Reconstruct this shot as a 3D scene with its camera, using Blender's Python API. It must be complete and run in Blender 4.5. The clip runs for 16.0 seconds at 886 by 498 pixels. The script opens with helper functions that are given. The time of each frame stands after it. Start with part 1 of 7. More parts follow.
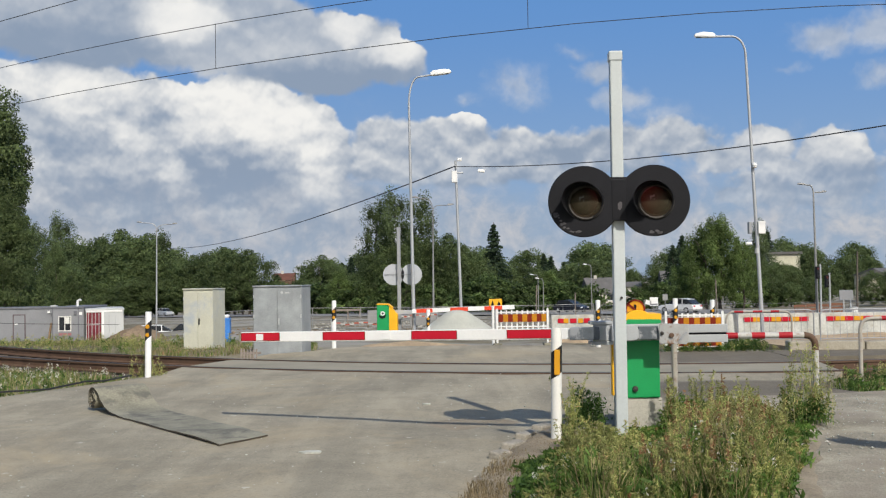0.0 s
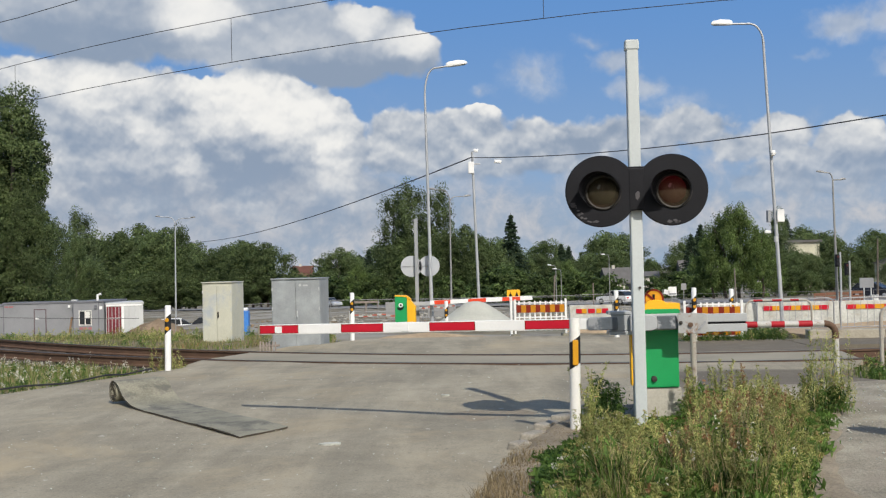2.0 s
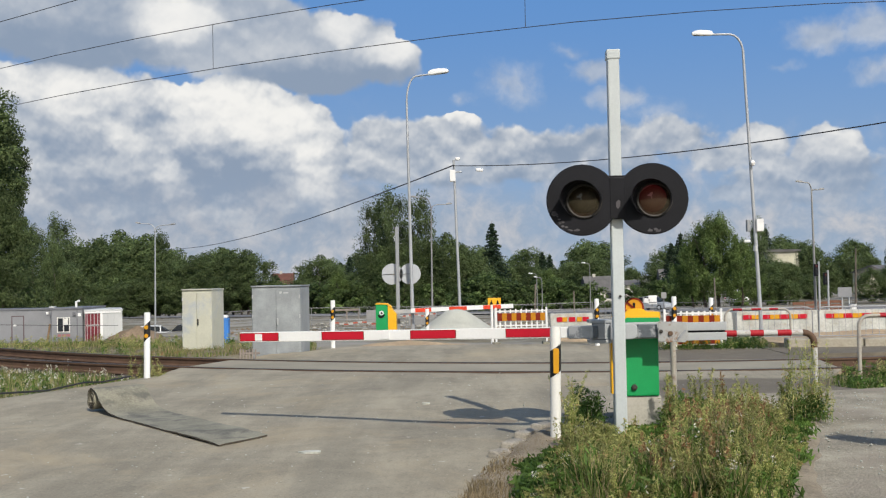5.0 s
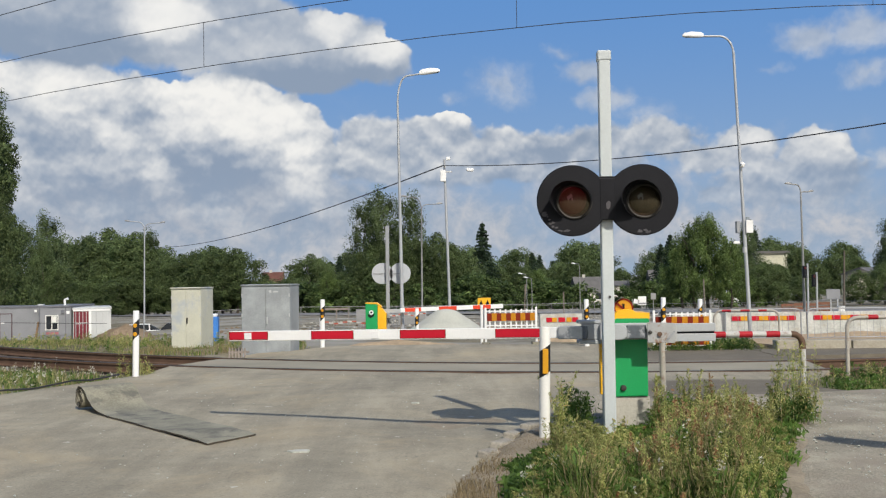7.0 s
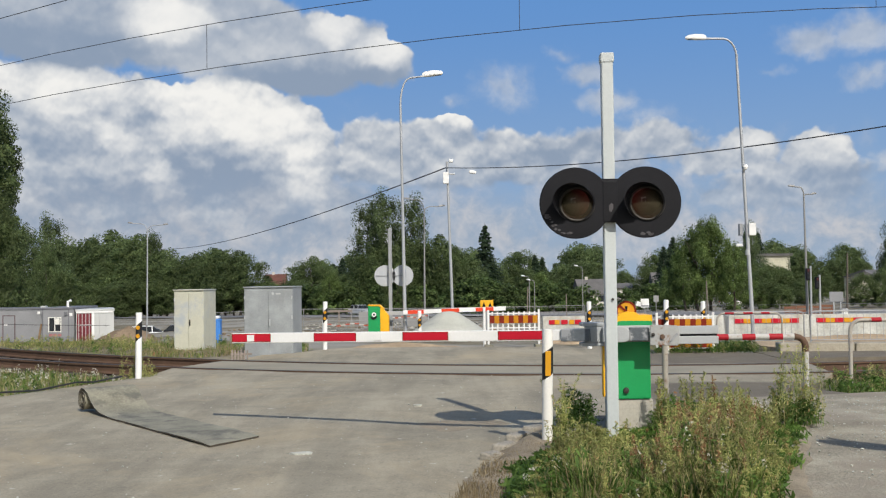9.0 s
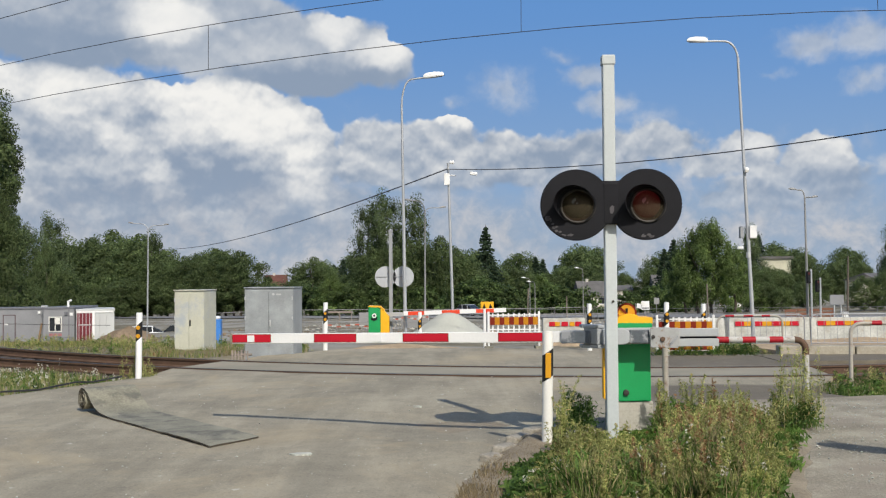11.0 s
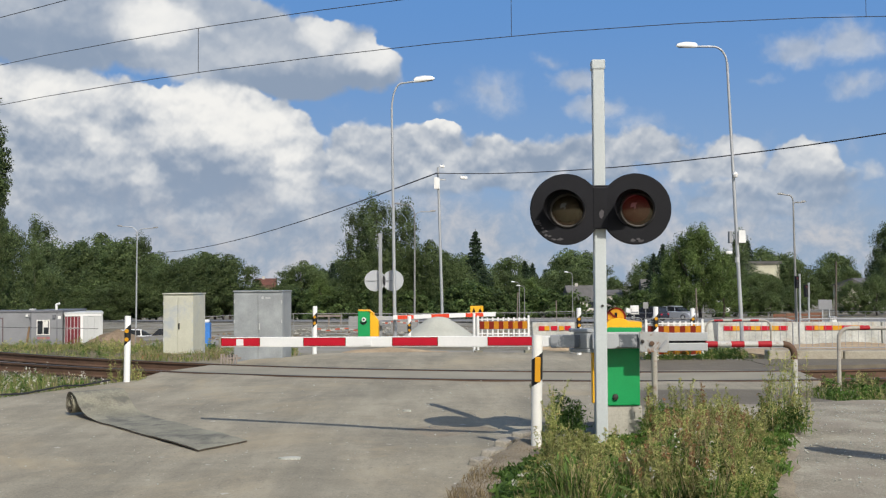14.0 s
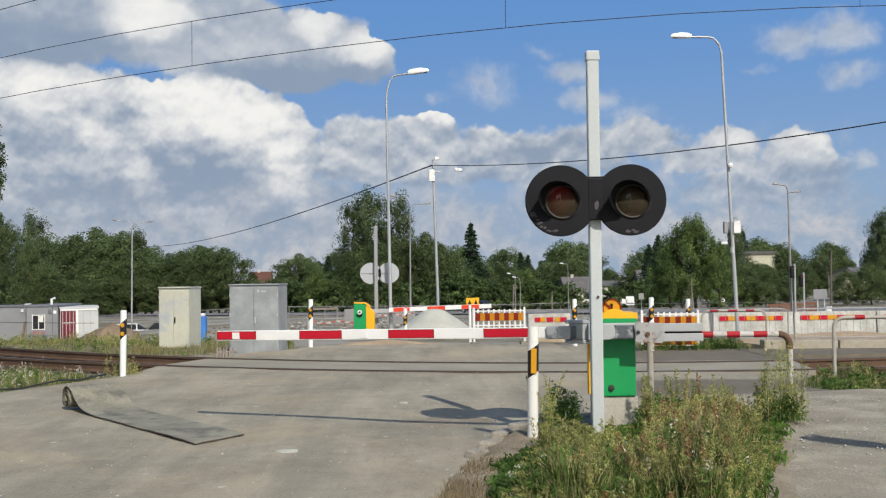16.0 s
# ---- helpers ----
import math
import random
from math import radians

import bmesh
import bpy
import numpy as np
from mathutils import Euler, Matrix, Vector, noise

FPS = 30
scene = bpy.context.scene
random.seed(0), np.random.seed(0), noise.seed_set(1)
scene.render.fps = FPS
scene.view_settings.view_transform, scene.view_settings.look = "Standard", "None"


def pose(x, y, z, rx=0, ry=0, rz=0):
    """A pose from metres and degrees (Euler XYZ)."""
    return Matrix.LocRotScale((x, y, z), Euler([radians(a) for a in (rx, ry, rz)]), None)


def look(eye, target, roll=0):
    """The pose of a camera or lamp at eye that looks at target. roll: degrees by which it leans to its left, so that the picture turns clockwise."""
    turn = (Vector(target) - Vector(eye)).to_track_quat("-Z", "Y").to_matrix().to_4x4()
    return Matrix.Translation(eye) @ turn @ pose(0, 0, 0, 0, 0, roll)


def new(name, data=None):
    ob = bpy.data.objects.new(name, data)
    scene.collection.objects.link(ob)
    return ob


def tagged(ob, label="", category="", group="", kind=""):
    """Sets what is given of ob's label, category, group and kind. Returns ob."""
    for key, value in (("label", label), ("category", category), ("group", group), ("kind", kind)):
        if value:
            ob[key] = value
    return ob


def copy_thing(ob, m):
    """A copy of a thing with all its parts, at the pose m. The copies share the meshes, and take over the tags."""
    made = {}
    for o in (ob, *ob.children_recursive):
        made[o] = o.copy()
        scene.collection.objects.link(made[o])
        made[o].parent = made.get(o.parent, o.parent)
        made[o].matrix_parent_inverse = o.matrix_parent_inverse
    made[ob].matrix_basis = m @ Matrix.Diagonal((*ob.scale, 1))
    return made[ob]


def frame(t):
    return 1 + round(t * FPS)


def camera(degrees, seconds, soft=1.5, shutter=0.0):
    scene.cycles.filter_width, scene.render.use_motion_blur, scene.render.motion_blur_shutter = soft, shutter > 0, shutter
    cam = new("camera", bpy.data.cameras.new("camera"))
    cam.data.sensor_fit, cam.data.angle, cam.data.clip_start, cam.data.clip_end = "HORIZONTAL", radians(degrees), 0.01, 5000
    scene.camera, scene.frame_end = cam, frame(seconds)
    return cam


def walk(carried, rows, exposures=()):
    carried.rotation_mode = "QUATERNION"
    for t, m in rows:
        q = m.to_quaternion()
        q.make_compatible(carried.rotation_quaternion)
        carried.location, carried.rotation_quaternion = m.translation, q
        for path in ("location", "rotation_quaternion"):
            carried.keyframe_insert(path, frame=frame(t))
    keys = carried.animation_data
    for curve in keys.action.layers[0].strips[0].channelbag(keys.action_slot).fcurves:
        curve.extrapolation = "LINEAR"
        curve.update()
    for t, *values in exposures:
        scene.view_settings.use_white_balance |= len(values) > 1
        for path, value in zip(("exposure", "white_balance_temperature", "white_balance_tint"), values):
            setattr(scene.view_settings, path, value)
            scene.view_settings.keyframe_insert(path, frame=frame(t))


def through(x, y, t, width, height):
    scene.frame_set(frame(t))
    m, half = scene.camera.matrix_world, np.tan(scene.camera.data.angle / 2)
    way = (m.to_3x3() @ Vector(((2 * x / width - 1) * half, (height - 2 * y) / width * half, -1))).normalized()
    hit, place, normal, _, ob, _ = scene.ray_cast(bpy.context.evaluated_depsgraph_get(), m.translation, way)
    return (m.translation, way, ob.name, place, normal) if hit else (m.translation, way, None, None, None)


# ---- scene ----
# ---------------------------------------------------------------- camera
cam = camera(46, 16.0, soft=1.25)
EYE = (0.0, 0.0, 1.5)
# seconds, yaw to the left, pitch up, roll; a standing, hand-held camera
PATH = [
    (0, 0.613, 1.514, -0.802),
    (0.5, 0.855, 1.174, -0.499),
    (1, 1.132, 0.891, -1.520),
    (1.5, 1.396, 0.929, -1.193),
    (2, 1.576, 1.058, -1.297),
    (2.5, 1.719, 1.222, -1.642),
    (3, 1.737, 1.315, -0.995),
    (3.5, 1.462, 1.403, -0.992),
    (4, 1.125, 1.514, -1.077),
    (6.5, 0.017, 1.402, -0.868),
    (7, -0.008, 1.451, -0.772),
    (7.5, 0.017, 1.552, -0.864),
    (8, -0.000, 1.582, -0.600),
    (8.5, 0.046, 1.655, -0.490),
    (9, 0.138, 1.576, -0.723),
    (11.5, 0.175, 1.717, -0.439),
    (12, 0.050, 1.775, -0.726),
    (12.5, -0.076, 1.669, -0.694),
    (13, -0.272, 1.852, -0.540),
    (13.5, -0.311, 1.865, -0.475),
    (14, -0.394, 1.866, -0.334),
    (14.5, -0.469, 1.658, -0.123),
    (15, -0.397, 1.384, -0.594),
    (15.5, -0.357, 1.327, -0.305),
    (16, -0.639, 1.433, -0.703),
]
walk(cam, [(t, pose(*EYE, 90 + pitch, 0, yaw) @ pose(0, 0, 0, 0, 0, roll)) for t, yaw, pitch, roll in PATH])

# ---------------------------------------------------------------- world and sun
SUN_DIR = Vector((0.44, -1.07, 1.0)).normalized()
world = bpy.data.worlds.new("sky")
scene.world = world
world.use_nodes = True
wt = world.node_tree
sky = wt.nodes.new("ShaderNodeTexSky")
sky.sky_type, sky.sun_disc = "NISHITA", False
sky.sun_elevation = math.asin(SUN_DIR.z)
sky.sun_rotation = math.atan2(SUN_DIR.x, SUN_DIR.y)
sky.air_density, sky.dust_density = 1.0, 1.5
wt.nodes["Background"].inputs["Strength"].default_value = 0.10
wt.links.new(sky.outputs[0], wt.nodes["Background"].inputs["Color"])
sun = new("sun", bpy.data.lights.new("sun", "SUN"))
sun.data.energy, sun.data.angle, sun.data.color = 4.0, radians(0.5), (1.0, 0.94, 0.85)
sun.matrix_world = look((0, 0, 40), Vector((0, 0, 40)) - SUN_DIR)
scene.view_settings.exposure = 0.0


# ---------------------------------------------------------------- node helpers
class Net:
    """A short way to write node trees."""

    def __init__(self, tree):
        self.tree = tree

    def node(self, kind, **sets):
        n = self.tree.nodes.new(kind)
        for key, value in sets.items():
            setattr(n, key, value)
        return n

    def put(self, socket, value):
        if isinstance(value, bpy.types.NodeSocket):
            self.tree.links.new(value, socket)
        elif value is not None:
            socket.default_value = value

    def math(self, op, a, b=None, c=None, clamp=False):
        n = self.node("ShaderNodeMath", operation=op, use_clamp=clamp)
        for s, v in zip(n.inputs, (a, b, c)):
            self.put(s, v)
        return n.outputs[0]

    def vec(self, op, a, b=None):
        n = self.node("ShaderNodeVectorMath", operation=op)
        self.put(n.inputs[0], a)
        self.put(n.inputs[1], b)
        return n.outputs["Value"] if op == "LENGTH" else n.outputs[0]

    def noise(self, vector, scale, detail=4.0, rough=0.55, lac=2.0, warp=0.0):
        n = self.node("ShaderNodeTexNoise")
        self.put(n.inputs["Vector"], vector)
        for key, v in (("Scale", scale), ("Detail", detail), ("Roughness", rough), ("Lacunarity", lac), ("Distortion", warp)):
            n.inputs[key].default_value = v
        return n.outputs[0]

    def step(self, value, lo, hi, to0=0.0, to1=1.0):
        n = self.node("ShaderNodeMapRange", interpolation_type="SMOOTHSTEP")
        for s, v in zip(n.inputs, (value, lo, hi, to0, to1)):
            self.put(s, v)
        return n.outputs[0]

    def mix(self, fac, a, b, blend="MIX"):
        n = self.node("ShaderNodeMix", data_type="RGBA", blend_type=blend)
        for s, v in ((n.inputs[0], fac), (n.inputs[6], a), (n.inputs[7], b)):
            self.put(s, (*v, 1.0) if isinstance(v, tuple) and len(v) == 3 else v)
        return n.outputs[2]


def material(name):
    m = bpy.data.materials.new(name)
    m.use_nodes = True
    net = Net(m.node_tree)
    return m, net, m.node_tree.nodes["Principled BSDF"]


def surface(name, color, rough=0.6, metal=0.0, dark=0.75, light=1.2, big=1.5, fine=40.0, bump=0.15, depth=0.004,
            stain=None, stain_at=(0.55, 0.7), stain_scale=3.0, spec=0.4, vary=0.0):
    """A weathered surface: broad tone, fine grain, an optional stain colour with a shape of its own, relief."""
    m, net, out = material(name)
    tex = net.node("ShaderNodeTexCoord")
    info = net.node("ShaderNodeObjectInfo")
    at = net.vec("ADD", tex.outputs["Object"], net.vec("SCALE", info.outputs["Location"]))
    at.node.inputs[1].default_value = (0, 0, 0)
    sc = at.node.inputs[1].links[0].from_node
    sc.inputs["Scale"].default_value = 0.37
    broad = net.noise(at, big, 5.0, 0.6)
    grain = net.noise(at, fine, 3.0, 0.6)
    tone = net.step(net.math("ADD", net.math("MULTIPLY", broad, 0.6), net.math("MULTIPLY", grain, 0.4)), 0.3, 0.7)
    lo, hi = tuple(c * dark for c in color), tuple(min(1.0, c * light) for c in color)
    col = net.mix(tone, lo, hi)
    if vary:
        k = net.math("ADD", net.math("MULTIPLY", info.outputs["Random"], 2 * vary), 1 - vary)
        col = net.mix(1.0, col, net.vec("SCALE", (1, 1, 1)), "MULTIPLY")
        s = col.node.inputs[7].links[0].from_node
        net.put(s.inputs["Scale"], k)
    if stain:
        patch = net.step(net.noise(at, stain_scale, 6.0, 0.65, warp=0.3), *stain_at)
        col = net.mix(patch, col, stain)
    net.put(out.inputs["Base Color"], col)
    net.put(out.inputs["Roughness"], net.math("ADD", net.math("MULTIPLY", grain, 0.2), rough - 0.1, clamp=True))
    out.inputs["Metallic"].default_value = metal
    out.inputs["Specular IOR Level"].default_value = spec
    if bump:
        b = net.node("ShaderNodeBump")
        b.inputs["Strength"].default_value, b.inputs["Distance"].default_value = bump, depth
        net.put(b.inputs["Height"], net.math("ADD", grain, broad))
        net.put(out.inputs["Normal"], b.outputs[0])
    return m


def leafy(name, dark, light, dry=None, dry_share=0.0, through=0.42, rough=0.6, clump=0.0, lo=0.6, hi=1.3, per_tree=0.0):
    """Leaves and blades: each one has a tone of its own, clumps and plants differ, and some light passes through."""
    m, net, out = material(name)
    geo = net.node("ShaderNodeNewGeometry")
    rnd = geo.outputs["Random Per Island"]
    col = net.mix(rnd, dark, light)
    if dry:
        pick = net.step(net.math("FRACT", net.math("MULTIPLY", rnd, 17.3)), 1 - dry_share, 1 - dry_share + 0.08)
        col = net.mix(pick, col, dry)
    if clump:
        at = net.node("ShaderNodeTexCoord").outputs["Object"]
        tone = net.step(net.noise(at, clump, 3.0, 0.6), 0.36, 0.64, lo, hi)
        if per_tree:
            own = net.node("ShaderNodeObjectInfo").outputs["Random"]
            tone = net.math("MULTIPLY", tone, net.math("ADD", net.math("MULTIPLY", own, 2 * per_tree), 1 - per_tree))
        scaled = net.vec("SCALE", col)
        net.put(scaled.node.inputs["Scale"], tone)
        col = scaled
    net.put(out.inputs["Base Color"], col)
    out.inputs["Roughness"].default_value = rough
    out.inputs["Specular IOR Level"].default_value = 0.25
    tr = net.node("ShaderNodeBsdfTranslucent")
    net.put(tr.inputs["Color"], col)
    mx = net.node("ShaderNodeMixShader")
    mx.inputs[0].default_value = through
    net.tree.links.new(out.outputs[0], mx.inputs[1])
    net.tree.links.new(tr.outputs[0], mx.inputs[2])
    net.tree.links.new(mx.outputs[0], net.tree.nodes["Material Output"].inputs["Surface"])
    return m


# ---------------------------------------------------------------- cloudy sky behind all
# clouds: bearing, elevation, half width, half height (degrees), weight
GREY_CLOUD = [
    (-21.24, 13.61, 6.21, 3.11, 1.25),
    (-16.51, 13.50, 5.90, 2.42, 1.25),
    (-11.53, 13.14, 5.90, 2.73, 1.30),
    (-6.68, 12.37, 4.66, 2.42, 1.30),
    (-3.90, 11.79, 2.80, 1.61, 1.20),
    (-8.52, 11.15, 4.04, 1.30, 1.00),
    (-13.59, 14.65, 4.66, 2.17, 1.10),
    (-20.43, 12.14, 5.28, 1.30, 1.00),
]
BANK = [
    (-22.86, 8.77, 5.28, 2.92, 1.20),
    (-19.35, 8.93, 5.28, 2.80, 1.30),
    (-16.53, 8.44, 4.04, 2.86, 1.20),
    (-11.57, 8.11, 4.66, 3.11, 1.30),
    (-8.41, 7.69, 2.61, 2.86, 1.30),
    (-19.64, 5.74, 8.07, 4.04, 1.30),
    (-13.08, 4.64, 7.45, 4.04, 1.30),
    (-7.36, 5.87, 2.02, 3.11, 1.20),
    (-3.03, 6.77, 3.73, 2.33, 1.10),
    (0.08, 6.74, 3.73, 2.17, 1.10),
    (0.72, 8.57, 1.24, 0.47, 0.55),
    (3.80, 6.52, 4.66, 1.99, 0.90),
    (8.41, 6.50, 4.04, 1.80, 0.75),
    (12.04, 7.19, 3.11, 1.37, 0.62),
    (14.54, 6.40, 2.80, 1.18, 0.65),
    (16.42, 6.70, 2.17, 1.30, 1.10),
    (19.93, 6.09, 2.17, 1.61, 1.25),
    (18.65, 4.69, 5.28, 1.86, 0.80),
    (14.93, 4.08, 1.71, 0.87, 0.70),
    (-18.82, 3.12, 9.32, 2.17, 0.90),
    (-6.77, 3.41, 7.76, 1.86, 0.70),
]
PUFFS = [
    (3.55, 10.49, 2.17, 1.49, 0.42),
    (6.52, 12.06, 0.81, 0.50, 0.30),
    (7.88, 10.96, 1.61, 0.93, 0.85),
    (9.07, 9.41, 1.93, 0.93, 0.90),
    (11.47, 8.42, 1.86, 0.93, 0.35),
    (0.74, 9.79, 0.93, 0.43, 0.35),
    (19.64, 11.85, 2.33, 1.06, 0.75),
    (22.10, 11.85, 2.17, 1.30, 0.75),
    (22.59, 9.91, 1.86, 0.68, 0.50),
    (17.93, 10.41, 1.09, 0.31, 0.25),
    (22.89, 5.64, 0.78, 0.56, 0.60),
]
# where the clouds catch the sun (+) or turn their shaded side (-)
GREY_TONE = [
    (-14.77, 14.02, 2.80, 1.40, 0.70),
    (-2.96, 12.68, 1.86, 1.24, 0.60),
    (-5.74, 13.71, 1.55, 1.24, 0.50),
    (-20.16, 12.02, 5.59, 1.55, -0.35),
    (-6.69, 10.72, 5.28, 1.24, -0.42),
    (-10.03, 12.45, 3.73, 1.55, 0.15),
    (-18.77, 13.93, 2.80, 1.24, -0.12),
]
BANK_TONE = [
    (-21.25, 10.40, 3.42, 1.40, 0.50),
    (-17.94, 10.14, 2.80, 1.24, 0.35),
    (-20.44, 9.45, 1.24, 1.24, 0.35),
    (-13.63, 9.85, 2.80, 1.40, 0.60),
    (-10.36, 9.33, 3.42, 1.55, 0.65),
    (-11.57, 7.96, 4.04, 1.55, 0.40),
    (-7.95, 7.69, 1.86, 2.17, 0.40),
    (-7.21, 5.56, 1.40, 2.48, 0.45),
    (-17.39, 7.54, 1.18, 1.40, 0.40),
    (-15.11, 5.82, 0.99, 1.86, 0.45),
    (-12.18, 5.85, 4.04, 2.17, -0.40),
    (-17.41, 4.90, 4.66, 1.55, -0.25),
    (-20.45, 6.87, 3.11, 1.86, -0.10),
    (0.72, 8.69, 1.40, 0.56, 0.70),
    (16.43, 7.14, 1.71, 0.93, 0.45),
    (20.08, 6.80, 1.86, 1.09, 0.55),
    (-18.26, 3.56, 1.55, 0.56, 0.40),
    (-11.61, 3.43, 1.86, 0.56, 0.30),
    (14.93, 4.08, 1.55, 0.78, 0.30),
    (7.50, 6.44, 6.83, 1.86, -0.22),
]


def sky_material():
    m, net, out = material("cloudy_sky")
    tex = net.node("ShaderNodeTexCoord")
    way = net.vec("NORMALIZE", tex.outputs["Object"])
    sep = net.node("ShaderNodeSeparateXYZ")
    net.put(sep.inputs[0], way)
    x, y, z = sep.outputs
    az = net.math("DEGREES", net.math("ARCTAN2", x, y))
    el = net.math("DEGREES", net.math("ARCSINE", z))
    at = net.node("ShaderNodeCombineXYZ")
    net.put(at.inputs[0], az)
    net.put(at.inputs[1], el)
    at = at.outputs[0]

    def shifted(base, source, size):
        v = net.vec("SCALE", net.vec("SUBTRACT", source.node.outputs["Color"], (0.5, 0.5, 0.5)))
        v.node.inputs["Scale"].default_value = size
        return net.vec("ADD", base, v)

    p = shifted(at, net.noise(at, 0.30, 4.0, 0.55), 2.0)
    q = shifted(p, net.noise(at, 1.2, 2.5, 0.5), 0.60)

    def blobs(places, point):
        total = None
        for az0, el0, w, h, k in places:
            d = net.vec("MULTIPLY", net.vec("SUBTRACT", point, (az0, el0, 0)), (1 / w, 1 / h, 0))
            b = net.math("MULTIPLY", net.math("SUBTRACT", 1.0, net.vec("LENGTH", d)), k)
            total = b if total is None else net.math("SMOOTH_MAX", total, b, 0.15)
        return total

    def tones(places, point):
        total = None
        for az0, el0, w, h, k in places:
            d = net.vec("MULTIPLY", net.vec("SUBTRACT", point, (az0, el0, 0)), (1 / w, 1 / h, 0))
            b = net.step(net.vec("LENGTH", d), 1.15, 0.30, 0.0, k)
            total = b if total is None else net.math("ADD", total, b)
        return total

    def billow(point, size=0.42):
        cells = net.node("ShaderNodeTexVoronoi", feature="SMOOTH_F1", voronoi_dimensions="2D")
        net.put(cells.inputs["Vector"], point)
        for key, v in (("Scale", size), ("Detail", 2.0), ("Roughness", 0.35), ("Lacunarity", 2.2), ("Smoothness", 0.85)):
            cells.inputs[key].default_value = v
        return net.math("SUBTRACT", 0.4, cells.outputs["Distance"])

    fray = net.math("SUBTRACT", net.noise(p, 1.5, 6.0, 0.6), 0.5)
    coarse = net.math("SUBTRACT", net.noise(p, 0.32, 4.0, 0.55), 0.5)
    puff = billow(q)
    relief = net.math("SUBTRACT", puff, billow(net.vec("ADD", q, (0.10, 0.42, 0))))
    curls = shifted(at, net.noise(at, 2.0, 2.0, 0.5), 0.30)
    knob = billow(curls, 0.95)
    curl = net.math("SUBTRACT", knob, billow(net.vec("ADD", curls, (-0.05, 0.20, 0)), 0.95))
    rough = net.math("ADD", net.math("MULTIPLY", fray, 0.12), net.math("ADD", net.math("MULTIPLY", puff, 0.24), net.math("MULTIPLY", knob, 0.17)))

    def shade(tone, k):
        t = net.math("ADD", net.math("ADD", tone, net.math("MULTIPLY", relief, k)), net.math("MULTIPLY", coarse, 0.50))
        t = net.math("ADD", t, net.math("ADD", net.math("MULTIPLY", fray, 0.07), net.math("MULTIPLY", curl, 0.55 * k)))
        return net.mix(net.step(t, -0.05, 1.15), (0.27, 0.34, 0.45), (0.90, 0.89, 0.86))

    blue = net.mix(net.step(el, -1.0, 16.0), (0.30, 0.43, 0.60), (0.125, 0.29, 0.615))
    # hazy far cloud low over the trees
    low = net.math("ADD", net.step(el, 9.5, 2.0, 0.0, 0.75), net.math("MULTIPLY", coarse, 1.1))
    low = net.math("ADD", low, net.step(az, 8.0, -16.0, 0.0, 0.35))
    veil = net.math("MULTIPLY", net.step(low, 0.18, 0.95, 0.0, 0.9), net.step(el, 12.0, 6.0))
    hazy = net.mix(net.step(net.math("ADD", coarse, net.math("MULTIPLY", fray, 0.6)), -0.16, 0.26), (0.335, 0.40, 0.495), (0.59, 0.58, 0.59))
    col = net.mix(veil, blue, hazy)
    # the white bank with grey flanks
    dens = net.math("ADD", net.math("ADD", blobs(BANK, p), rough), net.math("MULTIPLY", coarse, 0.30))
    body = net.math("ADD", net.step(el, 2.0, 9.0, 0.20, 0.46), net.math("MULTIPLY", tones(BANK_TONE, q), 0.66))
    cover = net.math("MULTIPLY", net.step(dens, 0.0, net.step(body, 0.3, 0.9, 0.24, 0.07)), net.step(el, 1.0, 6.5, 0.25, 1.0))
    col = net.mix(cover, col, shade(body, 0.72))
    # small loose puffs
    dens = net.math("ADD", net.math("ADD", blobs(PUFFS, q), net.math("MULTIPLY", fray, 0.40)), net.math("MULTIPLY", coarse, 0.25))
    col = net.mix(net.step(dens, -0.06, 0.58, 0.0, 0.72), col, shade(0.50, 0.4))
    # the grey cloud nearest the zenith
    dens = net.math("ADD", net.math("ADD", blobs(GREY_CLOUD, p), rough), net.math("MULTIPLY", coarse, 0.15))
    body = net.math("ADD", 0.32, tones(GREY_TONE, q))
    col = net.mix(net.step(dens, 0.0, net.step(body, 0.2, 0.8, 0.30, 0.08), 0.0, 0.98), col, shade(body, 0.30))
    em = net.node("ShaderNodeEmission")
    net.put(em.inputs["Color"], col)
    em.inputs["Strength"].default_value = 1.0
    net.tree.links.new(em.outputs[0], net.tree.nodes["Material Output"].inputs["Surface"])
    return m


def build_sky():
    bm = bmesh.new()
    rows = []
    for j in range(25):
        el = radians(-4 + j * 2.8)
        rows.append([bm.verts.new((2200 * math.sin(radians(a)) * math.cos(el), 2200 * math.cos(radians(a)) * math.cos(el), 2200 * math.sin(el)))
                     for a in range(-72, 73, 4)])
    for r0, r1 in zip(rows, rows[1:]):
        for a, b, c, d in zip(r0, r0[1:], r1[1:], r1):
            bm.faces.new((a, d, c, b))
    me = bpy.data.meshes.new("backdrop_sky")
    bm.to_mesh(me)
    for p in me.polygons:
        p.use_smooth = True
    ob = new("backdrop_sky", me)
    ob.location = EYE
    me.materials.append(sky_material())
    return tagged(ob, "blue summer sky with white and grey cumulus clouds", "sky", kind="structure")


backdrop_sky = build_sky()

# ---------------------------------------------------------------- materials


